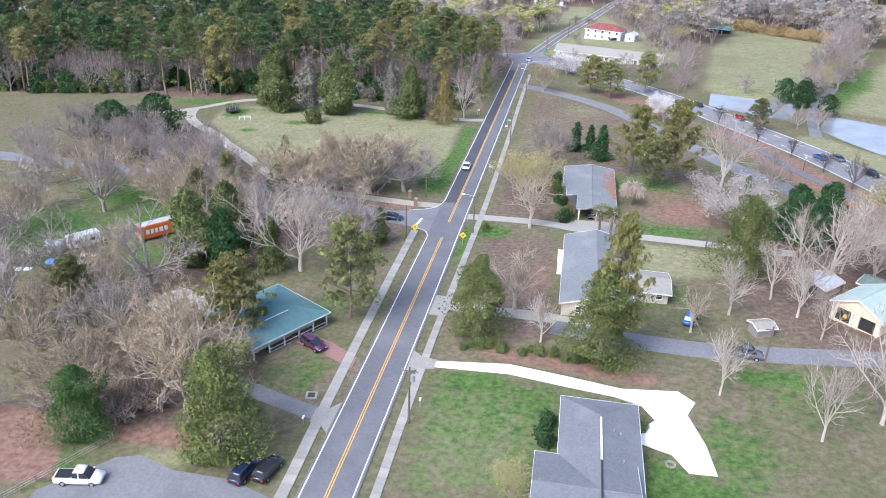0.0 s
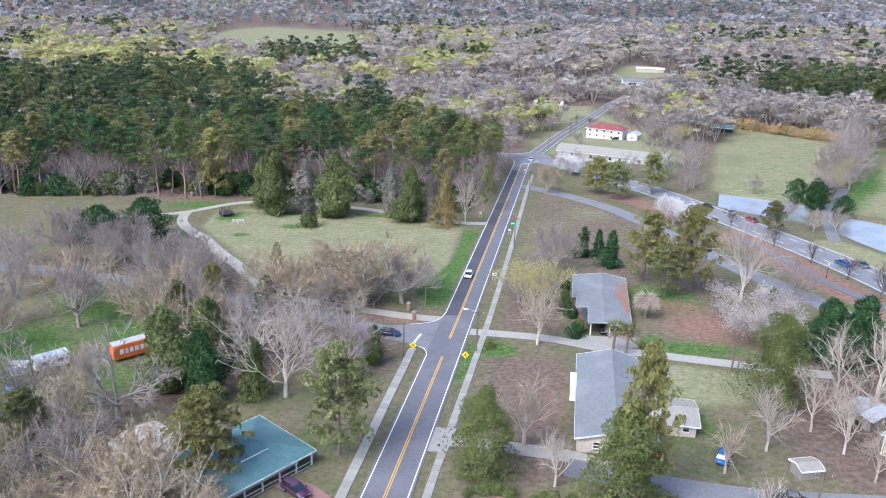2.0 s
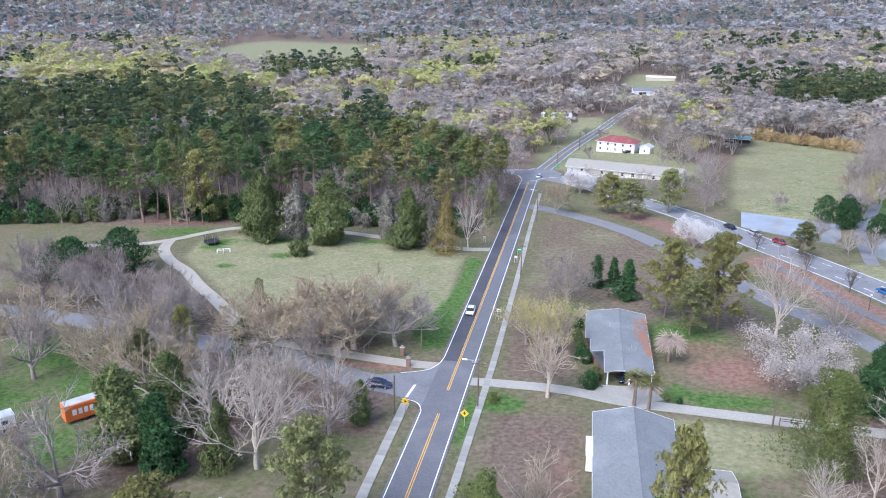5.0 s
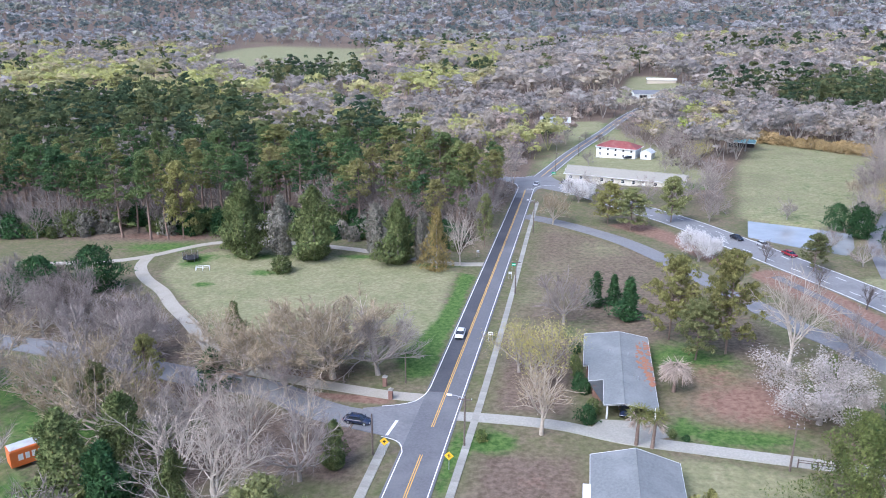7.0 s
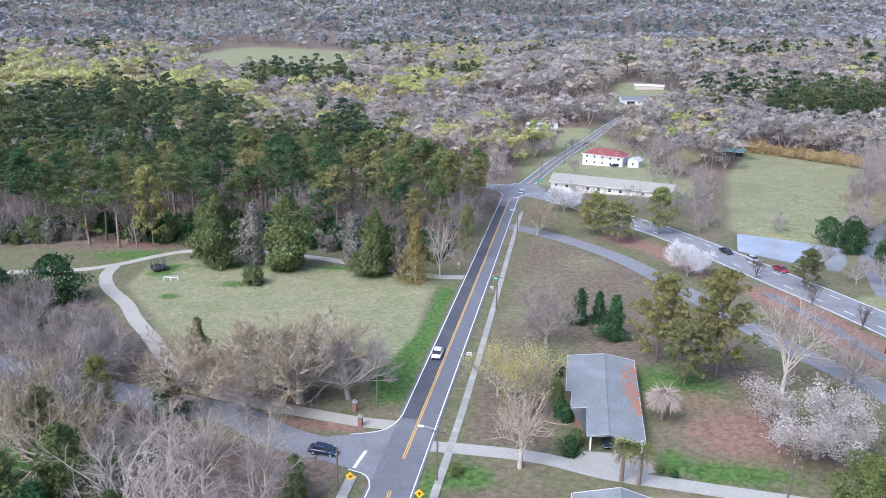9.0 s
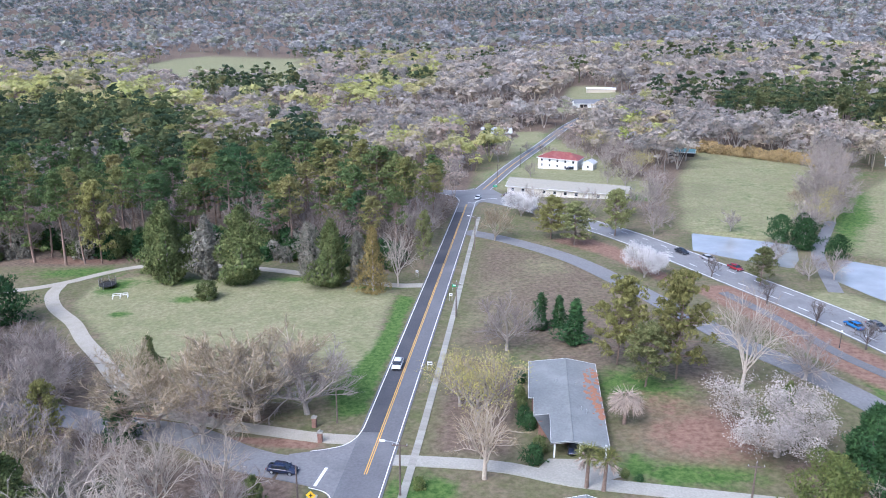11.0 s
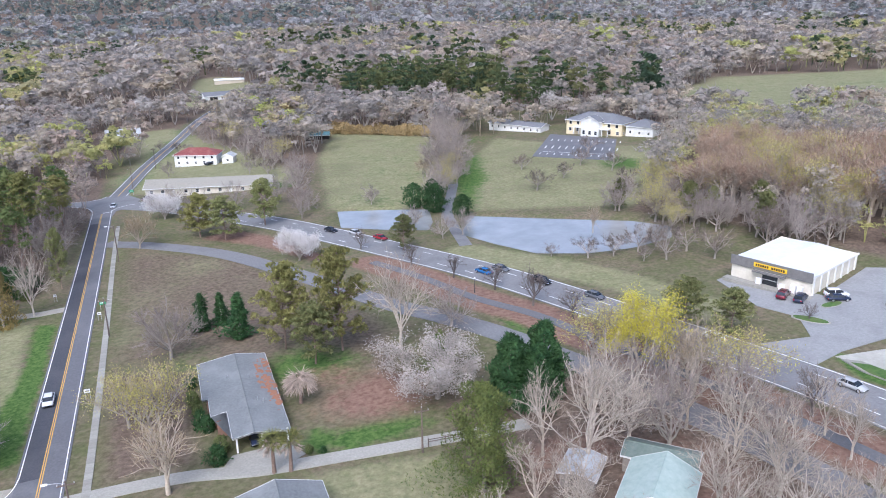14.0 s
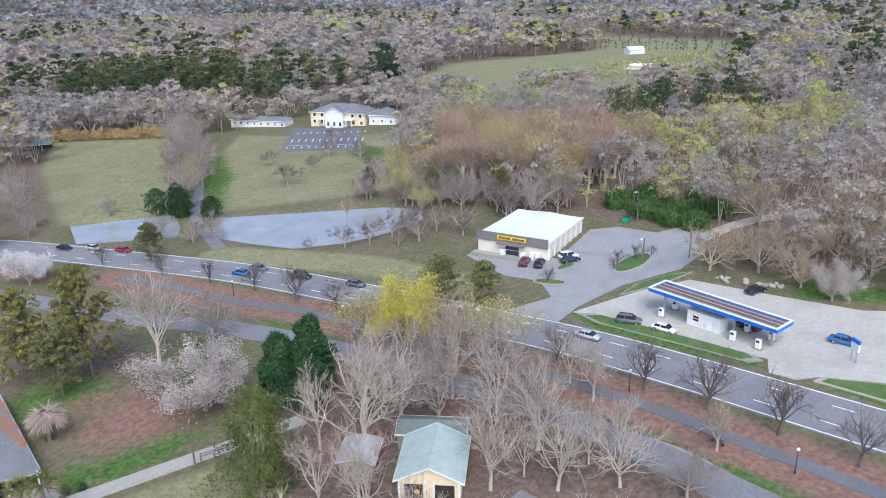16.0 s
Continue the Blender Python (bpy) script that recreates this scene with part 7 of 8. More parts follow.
# store
st_an = math.degrees(math.atan2(-16.1, 6.3))
store = base("store", Matrix.Translation(g(150.5, 181.0, 0.0)) @ pose(0, 0, 0, 0, 0, st_an), "low cream store with a white roof, dark fascia and yellow sign", "store")
walled(store, 17.4, 22.5, 4.2, WALL_CREAM, [("s", 6.9, 0, 3.6, 2.5, "window")], foot=1.5)
s = Shape().add([(-8.7, -11.25, 4.4), (8.7, -11.25, 4.4), (8.7, 11.25, 3.9), (-8.7, 11.25, 3.9), (0, -11.25, 5.0), (0, 11.25, 4.5)], [(0, 4, 5, 3), (4, 1, 2, 5)])
rfs = part("roof", s.mesh("roof", ROOF_WHITE), store)
part("seam", (lambda q: [q.box(-8.6, 8.6, y, y + 0.06, 4.0, 4.02) for y in ()] and q or q.tube((0, -11.2, 5.02), (0, 11.2, 4.52), 0.1, sides=6))(Shape()).mesh("seam", ROOF_WHITE), rfs)
part("fascia_band", Shape().box(-8.9, 8.9, -11.6, -11.26, 3.0, 5.1).mesh("fascia_band", FASCIA_GREY), store, "dark grey front fascia")
sg = part("sign_board", Shape().box(-3.6, 3.6, -11.72, -11.61, 3.7, 4.6).mesh("sign_board", SIGN_YELLOW), store, "yellow sign board with dark bars")
bars = Shape()
for i in range(13):
    if i != 6:
        bars.box(-3.2 + 0.5 * i, -2.84 + 0.5 * i, -11.75, -11.722, 3.9, 4.4)
part("sign_bar", bars.mesh("sign_bar", SIGN_BLACK), sg)
for i in range(7):
    part("side_pilaster", Shape().box(8.72, 8.95, -10.6 + 3.4 * i, -10.2 + 3.4 * i, -0.3, 4.0).mesh("side_pilaster", TRIM), store)
part("eave_trim", Shape().box(8.7, 9.0, -11.25, 11.3, 3.9, 4.3).mesh("eave_trim", TRIM), store)
part("canopy", Shape().box(-3.5, 3.5, -12.6, -11.62, 2.7, 2.95).mesh("canopy", FASCIA_GREY), store)
part("walkway", Shape().box(-9.5, 9.5, -13.4, -11.3, -0.6, 0.14).mesh("walkway", CONCRETE), store)
for x, hh in ((-2.6, 1.3), (2.4, 1.2), (4.8, 1.7), (6.2, 1.7)):
    part("ice_box", Shape().box(x, x + 1.1, -12.2, -11.4, 0.14, 0.14 + hh).mesh("ice_box", SIGN_WHITE, bevel=0.04), store)

# filling station
gas = base("fuel_canopy", Matrix.Translation(g(137.7, 122.8)) @ pose(0, 0, 0, 0, 0, 91), "long blue-edged filling station canopy on steel posts", "canopy")
L2, W2 = 12.4, 2.6
part("deck", Shape().box(-L2 + 0.3, L2 - 0.3, -W2 + 0.3, W2 - 0.3, 4.5, 4.62).mesh("deck", DECK_BROWN), gas, "rusty brown canopy deck")
for y in (-1.4, 0, 1.4):
    part("gutter", Shape().box(-L2 + 0.4, L2 - 0.4, y - 0.09, y + 0.09, 4.62, 4.72).mesh("gutter", METAL), gas)
for nm, mt, z0, z1, e in (("blue_band", BLUE_BAND, 4.2, 4.85, 0.06), ("white_coping", TRIM, 4.85, 5.0, 0.1)):
    s = Shape().box(-L2 - e, L2 + e, -W2 - e, -W2 + 0.3, z0, z1).box(-L2 - e, L2 + e, W2 - 0.3, W2 + e, z0, z1).box(-L2 - e, -L2 + 0.3, -W2 + 0.3, W2 - 0.3, z0, z1).box(L2 - 0.3, L2 + e, -W2 + 0.3, W2 - 0.3, z0, z1)
    part(nm, s.mesh(nm, mt), gas)
part("sign_oval", Shape().tube((0.5, -W2 - 0.07, 4.5), (0.5, -W2 - 0.12, 4.5), 0.32, sides=14).mesh("sign_oval", SIGN_WHITE), gas)
for x in (-10.5, -3.6, 3.6, 10.5):
    part("post", Shape().box(x - 0.15, x + 0.15, -0.15, 0.15, -0.4, 4.45).mesh("post", METAL), gas)
kiosk = base("kiosk", Matrix.Translation(g(137.4, 124.2)) @ pose(0, 0, 0, 0, 0, 91), "white kiosk under the filling station canopy", "kiosk")
walled(kiosk, 6.5, 2.6, 2.7, WALL_WHITE, [("n", 1.0, 0.9, 1.4, 1.2, "window"), ("n", 4.0, 0, 1.0, 2.1, "door"), ("s", 2.2, 0.9, 1.4, 1.2, "window")], foot=0.5)
part("flat_roof", Shape().box(-3.4, 3.4, -1.45, 1.45, 2.7, 2.85).mesh("flat_roof", TRIM), kiosk)
for x, y in ((135.6, 132.6), (139.8, 132.6), (135.6, 113.4), (139.8, 113.4), (135.5, 118), (140, 118)):
    pp = base("fuel_pump", Matrix.Translation(g(x, y, 0.06)), "white and grey fuel pump on a low island", "fuel pump", "fuel pumps")
    part("plinth", Shape().box(-0.5, 0.5, -0.9, 0.9, -0.1, 0.15).mesh("plinth", CONCRETE), pp)
    part("cabinet", Shape().box(-0.3, 0.3, -0.45, 0.45, 0.15, 1.8).mesh("cabinet", SIGN_WHITE, bevel=0.05), pp)
    part("display", Shape().box(-0.32, -0.301, -0.3, 0.3, 1.2, 1.6).mesh("display", GLASS), pp)
py = base("price_sign", Matrix.Translation(g(141.5, 100.6)) @ pose(0, 0, 0, 0, 0, 60), "tall white and blue roadside price sign", "sign")
part("post", Shape().box(-0.7, -0.5, -0.1, 0.1, -0.3, 3.4).box(0.5, 0.7, -0.1, 0.1, -0.3, 3.4).mesh("post", METAL), py)
part("panel", Shape().box(-0.9, 0.9, -0.15, 0.15, 2.0, 3.9).mesh("panel", SIGN_WHITE), py)
part("blue_header", Shape().box(-0.92, 0.92, -0.17, 0.17, 3.3, 3.92).mesh("blue_header", BLUE_BAND), py)
part("price_bar", Shape().box(-0.6, 0.6, -0.18, -0.152, 2.3, 2.6).box(-0.6, 0.6, -0.18, -0.152, 2.8, 3.1).mesh("price_bar", SIGN_BLACK), py)


def kerbed(name, poly, label):
    ob = base(name, Matrix.Identity(4), label, "planting bed")
    part("kerb", slab_mesh("kerb", poly, CONCRETE, 0.16, 0.4), ob)
    c = np.mean(poly, 0)
    part("grass", slab_mesh("grass", [tuple(c + (np.array(p) - c) * 0.9) for p in poly], LAWN, 0.2, 0.2), ob)
    return ob


LAWN = material("lush_grass", (0.055, 0.11, 0.028), (0.10, 0.17, 0.045), 1.5, 0.95, 0.5, 12, stain=(0.20, 0.19, 0.08), stain_scale=0.3, stain_amount=0.4)


def oval(x, y, a, b, an, n=18):
    c, s = math.cos(radians(an)), math.sin(radians(an))
    return [(x + a * math.cos(t) * c - b * math.sin(t) * s, y + a * math.cos(t) * s + b * math.sin(t) * c) for t in np.linspace(0, 6.283, n, endpoint=False)]


kerbed("grass_island", oval(154.5, 153.8, 7, 2.6, 8), "kerbed oval grass island in the parking lot")
kerbed("grass_island", oval(134.6, 159.8, 3.6, 1.3, -62), "small kerbed grass island in the parking lot")
kerbed("grass_island", oval(143.5, 163.5, 2.6, 1.1, 0), "small kerbed grass island in the parking lot")
kerbed("grass_verge", [(126.4, 144.8), (128.6, 142.5), (131.6, 124), (133.2, 112.4), (132.4, 110.6), (130.6, 112), (128.6, 124), (125.8, 140)], "long kerbed grass verge beside the four-lane road")
kerbed("grass_verge", [(131.6, 102), (133.4, 101.6), (138.6, 92), (146, 82), (134, 82)], "kerbed grass verge beside the filling station")
kerbed("grass_verge", [(138.6, 144.6), (146, 145.6), (154, 143.6), (158, 141), (150, 141.6), (142, 143.6)], "kerbed grass verge between lot and forecourt")
for x, y, h in ((156.5, 154.6, 4.5), (152, 156, 4), (148.6, 154.2, 3.5), (134.4, 160, 4), (160, 153, 3.5)):
    plant("bare_tree", OAK_BROWN[int(x) % 2], x, y, h, "small bare reddish tree in a grass island", "tree", "small trees of the parking lot", 1.2)

# ---- small structures ----
def trailer(name, x, y, an, L, W, H, body, label, bars=None):
    ob = base(name, Matrix.Translation(g(x, y)) @ pose(0, 0, 0, 0, 0, an), label, "trailer")
    r = [[(u, v * W / 2, z) for v, z in ((-1, 0.6), (1, 0.6), (1, H - 0.2), (0.92, H), (-0.92, H), (-1, H - 0.2))] for u in (-L / 2, L / 2)]
    part("body", Shape().loft(r).mesh("body", body), ob)
    part("roof", Shape().box(-L / 2 + 0.1, L / 2 - 0.1, -W * 0.42, W * 0.42, H + 0.004, H + 0.06).mesh("roof", ROOF_TIN), ob)
    for u in (-L * 0.12, L * 0.12):
        for v in (-W / 2 + 0.15, W / 2 - 0.15):
            part("wheel", Shape().tube((u, v - 0.12, 0.38), (u, v + 0.12, 0.38), 0.38, sides=14).mesh("wheel", IRON), ob)
    part("drawbar", Shape().tube((L / 2, 0, 0.6), (L / 2 + 1.3, 0, 0.45), 0.06).mesh("drawbar", METAL), ob)
    part("chassis", Shape().box(-L / 2 + 0.2, L / 2 - 0.2, -0.5, 0.5, 0.45, 0.6).mesh("chassis", IRON), ob)
    if bars:
        for u, w in bars:
            part("lettering_bar", Shape().box(u, u + w, -W / 2 - 0.02, -W / 2 - 0.004, H * 0.45, H * 0.75).mesh("lettering_bar", SIGN_WHITE), ob)
    else:
        for u in (-L * 0.32, L * 0.16):
            wd = part("window", Shape().box(u, u + 0.9, -W / 2 - 0.02, -W / 2 - 0.004, 1.4, 2.1).mesh("window", GLASS), ob)
        part("door", Shape().box(-0.35, 0.35, -W / 2 - 0.03, -W / 2 - 0.004, 0.75, 2.4).mesh("door", TRIM), ob)
    return ob


ORANGE = material("faded_orange_paint", (0.60, 0.14, 0.03), (0.68, 0.20, 0.05), 1, 0.6, stain=(0.42, 0.13, 0.05), stain_scale=0.5)
trailer("cargo_trailer", -58.6, 138.5, 52, 8.2, 2.5, 3.4, ORANGE, "orange cargo trailer with white bars on its side", [(-3.0, 0.7), (-2.0, 0.6), (-1.1, 0.6), (-0.2, 0.8), (0.9, 0.7)])
trailer("camper", -70.8, 131, 52, 6.0, 2.4, 2.9, WALL_WHITE, "white travel trailer with dark windows")
block("plastic_shed", "small grey shed beside the travel trailer", -75.2, 128.2, 20, 2.8, 2.2, 1.9, 0.5, ROOF_TIN, ROOF_TIN, "gable", "x", 0.15, category="shed", foot=0.4)
TARP = material("blue_tarpaulin", (0.10, 0.20, 0.42), (0.16, 0.28, 0.5), 2, 0.5, 0.3, 6)
tp = Shape()
rt = np.random.default_rng(9)
tp.loft([[(1.6 * k * math.cos(t) + rt.normal() * 0.1, 1.1 * k * math.sin(t) + rt.normal() * 0.1, z) for t in np.linspace(0, 6.28, 14, endpoint=False)] for k, z in ((1, -0.1), (0.95, 0.35), (0.5, 0.8))])
tb = base("junk_heap", Matrix.Translation(g(-72, 122.5)), "heap of junk under a blue tarpaulin", "junk")
part("tarpaulin", tp.mesh("tarpaulin", TARP), tb)
for x, y, an in ((-76, 119, 20), (-80.5, 117.5, 35), (-67.5, 127, 10)):
    bd = base("board_pile", Matrix.Translation(g(x, y)) @ pose(0, 0, 0, 0, 0, an), "pile of pale weathered boards", "boards", "boards in the yard")
    for i in range(4):
        part("board", Shape().box(-1.6, 1.6, -0.6 + 0.3 * i, -0.34 + 0.3 * i, 0, 0.1 + 0.05 * (i % 2)).mesh("board", WALL_WHITE), bd)
tr = base("trampoline", Matrix.Translation(g(-88, 242.5)), "round trampoline with a dark safety net", "trampoline")
ring = [(2.2 * math.cos(t), 2.2 * math.sin(t)) for t in np.linspace(0, 6.283, 20, endpoint=False)]
part("mat", Shape().loft([[(x, y, 0.85) for x, y in ring], [(x, y, 0.9) for x, y in ring]]).mesh("mat", IRON), tr)
part("rim", (lambda s: [s.tube((*ring[i], 0.9), (*ring[(i + 1) % 20], 0.9), 0.12, sides=6) for i in range(20)] and s)(Shape()).mesh("rim", SIGN_BLACK), tr)
for i in range(0, 20, 3):
    part("pole", Shape().tube((*ring[i], 0), (*ring[i], 2.6), 0.04, sides=6).mesh("pole", METAL), tr)
part("net", (lambda s: [s.tube((*ring[i], z), (*ring[(i + 1) % 20], z), 0.03, sides=4) for i in range(20) for z in np.arange(1.1, 2.7, 0.22)] and s)(Shape()).mesh("net", SIGN_BLACK), tr)
sw = base("play_frame", Matrix.Translation(g(-80, 234)) @ pose(0, 0, 0, 0, 0, 20), "low white play frame on the grass", "play frame")
for u in (-1.8, 0, 1.8):
    part("post", Shape().tube((u, -0.6, 0), (u, -0.6, 1.0), 0.07).tube((u, 0.6, 0), (u, 0.6, 1.0), 0.07).mesh("post", SIGN_WHITE), sw)
part("rail", Shape().tube((-1.8, -0.6, 1), (1.8, -0.6, 1), 0.07).tube((-1.8, 0.6, 1), (1.8, 0.6, 1), 0.07).mesh("rail", SIGN_WHITE), sw)
for x, y in ((-9.2, 164.6), (-11.5, 169.5)):
    bp = base("brick_pillar", Matrix.Translation(g(x, y)), "square brick gate pillar with a flat cap", "pillar", "gate pillars")
    part("shaft", Shape().box(-0.35, 0.35, -0.35, 0.35, -0.2, 1.7).mesh("shaft", WALL_BRICK), bp)
    part("cap", Shape().box(-0.45, 0.45, -0.45, 0.45, 1.7, 1.85).mesh("cap", CONCRETE, bevel=0.03), bp)
    part("ball", Shape().loft([[(0.2 * math.sin(p) * math.cos(t), 0.2 * math.sin(p) * math.sin(t), 2.03 - 0.2 * math.cos(p)) for t in np.linspace(0, 6.283, 10, endpoint=False)] for p in (0.3, 1.0, 1.6, 2.2, 2.9)]).mesh("ball", CONCRETE), bp)


def pole_at(x, y, h, label, arm=None, cross=True, can=False, mat=None, name="utility_pole"):
    ob = base(name, Matrix.Translation(g(x, y)), label, "pole", "roadside poles")
    part("pole", Shape().tube((0, 0, -0.5), (0, 0, h), 0.17, 0.11).mesh("pole", mat or WOOD_POLE), ob)
    if cross:
        part("crossarm", Shape().box(-1.1, 1.1, -0.06, 0.06, h - 0.7, h - 0.55).mesh("crossarm", WOOD_POLE), ob)
        for u in (-1.0, 0.0, 1.0):
            part("insulator", Shape().tube((u, 0, h - 0.55 if u else h), (u, 0, h - 0.3 if u else h + 0.25), 0.06, 0.04).mesh("insulator", METAL), ob)
    if can:
        part("transformer", Shape().tube((0.42, 0, h - 2.2), (0.42, 0, h - 1.2), 0.3, sides=12).mesh("transformer", METAL), ob)
    if arm:
        am = part("lamp_arm", Shape().tube((0, 0, h - 0.4), (arm * 0.5, 0, h - 0.1), 0.05).tube((arm * 0.5, 0, h - 0.1), (arm, 0, h), 0.05).mesh("lamp_arm", METAL), ob)
        part("lamp_head", Shape().loft([[(arm + u, v, h + z) for v, z in ((-0.16 * k, -0.1), (0.16 * k, -0.1), (0.12 * k, 0.08), (-0.12 * k, 0.08))] for u, k in ((-0.4, 1), (0.1, 1.2), (0.4, 0.8))]).mesh("lamp_head", SIGN_WHITE), am)
    return ob


pole_at(6.0, 150.5, 8.6, "weathered wooden pole carrying a street lamp over the road", arm=-2.4)
pole_at(52.8, 149.5, 7.4, "weathered wooden utility pole beside a driveway")
pole_at(7.5, 278.7, 10.5, "weathered wooden utility pole beside the sidewalk", arm=-2)
pole_at(6.5, 83.9, 9.0, "weathered wooden utility pole with a grey transformer", can=True)
pole_at(55.5, 106.1, 7, "leaning wooden utility pole beside a lane")
pole_at(-7.4, 146.2, 7.0, "slim dark pole beside the sidewalk", cross=False)
pole_at(-8.0, 171, 6.0, "bare wooden post at the field's corner", cross=False)
pole_at(7.2, 222, 8.5, "weathered wooden utility pole beside the sidewalk")
pole_at(10, 378, 9.5, "wooden utility pole beside the junction")
pole_at(19, 425, 9.5, "wooden utility pole beside the road")
pole_at(164.6, 146.5, 9, "tall dark utility pole beside the store's drive")
pole_at(178, 171, 8, "light pole with a white lamp behind the store", arm=-1.2, cross=False)
pole_at(155, 151.6, 6, "light pole in a grass island", arm=-1.0, cross=False)
for x, y in ((93.6, 175.7), (108.5, 92.5), (84.4, 206), (102.5, 139), (110.5, 120)):
    lp = base("path_lamp", Matrix.Translation(g(x, y)), "black post lamp beside the trail", "lamp", "lamps along the trail")
    part("post", Shape().tube((0, 0, -0.3), (0, 0, 3.3), 0.08, 0.05).tube((0, 0, 0), (0, 0, 0.5), 0.14, 0.1).mesh("post", IRON), lp)
    part("globe", Shape().loft([[(0.22 * math.sin(p) * math.cos(t), 0.22 * math.sin(p) * math.sin(t), 3.5 - 0.26 * math.cos(p)) for t in np.linspace(0, 6.283, 10, endpoint=False)] for p in (0.2, 0.9, 1.6, 2.3, 2.9)]).mesh("globe", SIGN_WHITE), lp)
for x, y, an in ((-5.6, 146.4, 0), (4.8, 143.6, 0)):
    ws = base("warning_sign", Matrix.Translation(g(x, y)) @ pose(0, 0, 0, 0, 0, an), "yellow diamond warning sign on a post", "sign", "warning signs")
    part("post", Shape().tube((0, 0.05, -0.3), (0, 0.05, 3.0), 0.05).mesh("post", METAL), ws)
    d = 0.72
    pn = part("panel", Shape().loft([[(d, y, 2.3), (0, y, 2.3 + d), (-d, y, 2.3), (0, y, 2.3 - d)] for y in (-0.02, 0.02)]).mesh("panel", SIGN_YELLOW), ws)
    part("symbol", Shape().box(-0.08, 0.08, -0.035, -0.022, 2.0, 2.6).box(-0.25, -0.081, -0.035, -0.022, 2.25, 2.38).box(0.081, 0.25, -0.035, -0.022, 2.25, 2.38).mesh("symbol", SIGN_BLACK), pn)
for x, y, w, h, mt, label in ((5.2, 240.5, 1.3, 0.8, SIGN_GREEN, "green road sign on two posts"), (4.9, 192.4, 1.0, 0.7, SIGN_WHITE, "white sign on posts at the road's edge"), (4.9, 233, 0.8, 0.6, SIGN_WHITE, "small white sign on posts"),
                              (-6.5, 344, 1.0, 0.8, SIGN_WHITE, "white sign near the junction"), (9.5, 372, 1.6, 0.9, SIGN_GREEN, "green sign near the junction"), (-6, 252, 0.7, 0.6, SIGN_WHITE, "small white sign at the drive")):
    sgn = base("road_sign", Matrix.Translation(g(x, y)), label, "sign", "road signs")
    part("post", Shape().tube((-w * 0.4, 0.04, -0.3), (-w * 0.4, 0.04, 1.8), 0.04, sides=6).tube((w * 0.4, 0.04, -0.3), (w * 0.4, 0.04, 1.8), 0.04, sides=6).mesh("post", METAL), sgn)
    part("panel", Shape().box(-w / 2, w / 2, -0.03, 0.0, 1.9 - h, 1.9).mesh("panel", mt), sgn)
    part("lettering_bar", Shape().box(-w * 0.35, w * 0.35, -0.045, -0.031, 1.9 - h * 0.62, 1.9 - h * 0.38).mesh("lettering_bar", SIGN_BLACK if mt is SIGN_WHITE else SIGN_WHITE), sgn)
for x, y in ((-7.2, 81.5), (7.2, 88)):
    mb = base("mailbox", Matrix.Translation(g(x, y)), "white mailbox on a wooden post", "mailbox", "mailboxes")
    part("post", Shape().box(-0.05, 0.05, -0.05, 0.05, -0.2, 1.0).mesh("post", WOOD_GREY), mb)
    part("box", Shape().loft([[(0.14 * math.cos(t), y2, 1.15 + 0.14 * math.sin(t)) for t in np.linspace(0, 6.28, 10, endpoint=False)] for y2 in (-0.28, 0.28)]).mesh("box", SIGN_WHITE), mb)
dr = base("storm_drain", Matrix.Translation(g(-8.3, 88)) @ pose(0, 0, 0, 0, 0, 10), "square concrete storm drain with a dark grate", "drain")
part("curb", Shape().box(-0.8, 0.8, -0.8, 0.8, -0.3, 0.08).mesh("curb", CONCRETE), dr)
part("grate", Shape().box(-0.5, 0.5, -0.5, 0.5, 0.085, 0.11).mesh("grate", IRON), dr)
fp = base("fire_pit", Matrix.Translation(g(39.8, 81)), "round stone fire ring on the lawn", "fire ring")
part("ring", (lambda s: [s.box(-0.1 + 0.55 * math.cos(t), 0.1 + 0.55 * math.cos(t), -0.1 + 0.55 * math.sin(t), 0.1 + 0.55 * math.sin(t), -0.1, 0.22) for t in np.linspace(0, 6.28, 12, endpoint=False)] and s)(Shape()).mesh("ring", CONCRETE), fp)
bn = base("park_bench", Matrix.Translation(g(107.6, 102.8)) @ pose(0, 0, 0, 0, 0, 90), "dark park bench beside the trail", "bench")
part("seat", Shape().box(-0.9, 0.9, -0.25, 0.25, 0.42, 0.48).mesh("seat", WOOD_POLE), bn)
part("backrest", Shape().box(-0.9, 0.9, 0.22, 0.28, 0.55, 0.9).mesh("backrest", WOOD_POLE), bn)
for u in (-0.8, 0.8):
    part("leg", Shape().box(u - 0.04, u + 0.04, -0.22, 0.26, -0.1, 0.42).mesh("leg", IRON), bn)
db = base("dumpster", Matrix.Translation(g(176.5, 173)) @ pose(0, 0, 0, 0, 0, 20), "green metal dumpster behind the store", "dumpster")
part("body", Shape().loft([[(-1.1, -0.7, 0.1), (1.1, -0.7, 0.1), (1.1, 0.7, 0.1), (-1.1, 0.7, 0.1)], [(-1.2, -0.9, 1.3), (1.2, -0.9, 1.3), (1.2, 0.8, 1.5), (-1.2, 0.8, 1.5)]]).mesh("body", SIGN_GREEN), db)
part("lid", Shape().add([(-1.2, -0.9, 1.34), (1.2, -0.9, 1.34), (1.2, 0.8, 1.54), (-1.2, 0.8, 1.54), (-1.2, -0.9, 1.4), (1.2, -0.9, 1.4), (1.2, 0.8, 1.6), (-1.2, 0.8, 1.6)], [(3, 2, 1, 0), (4, 5, 6, 7), (0, 1, 5, 4), (1, 2, 6, 5), (2, 3, 7, 6), (3, 0, 4, 7)]).mesh("lid", IRON), db)
rb = np.random.default_rng(13)
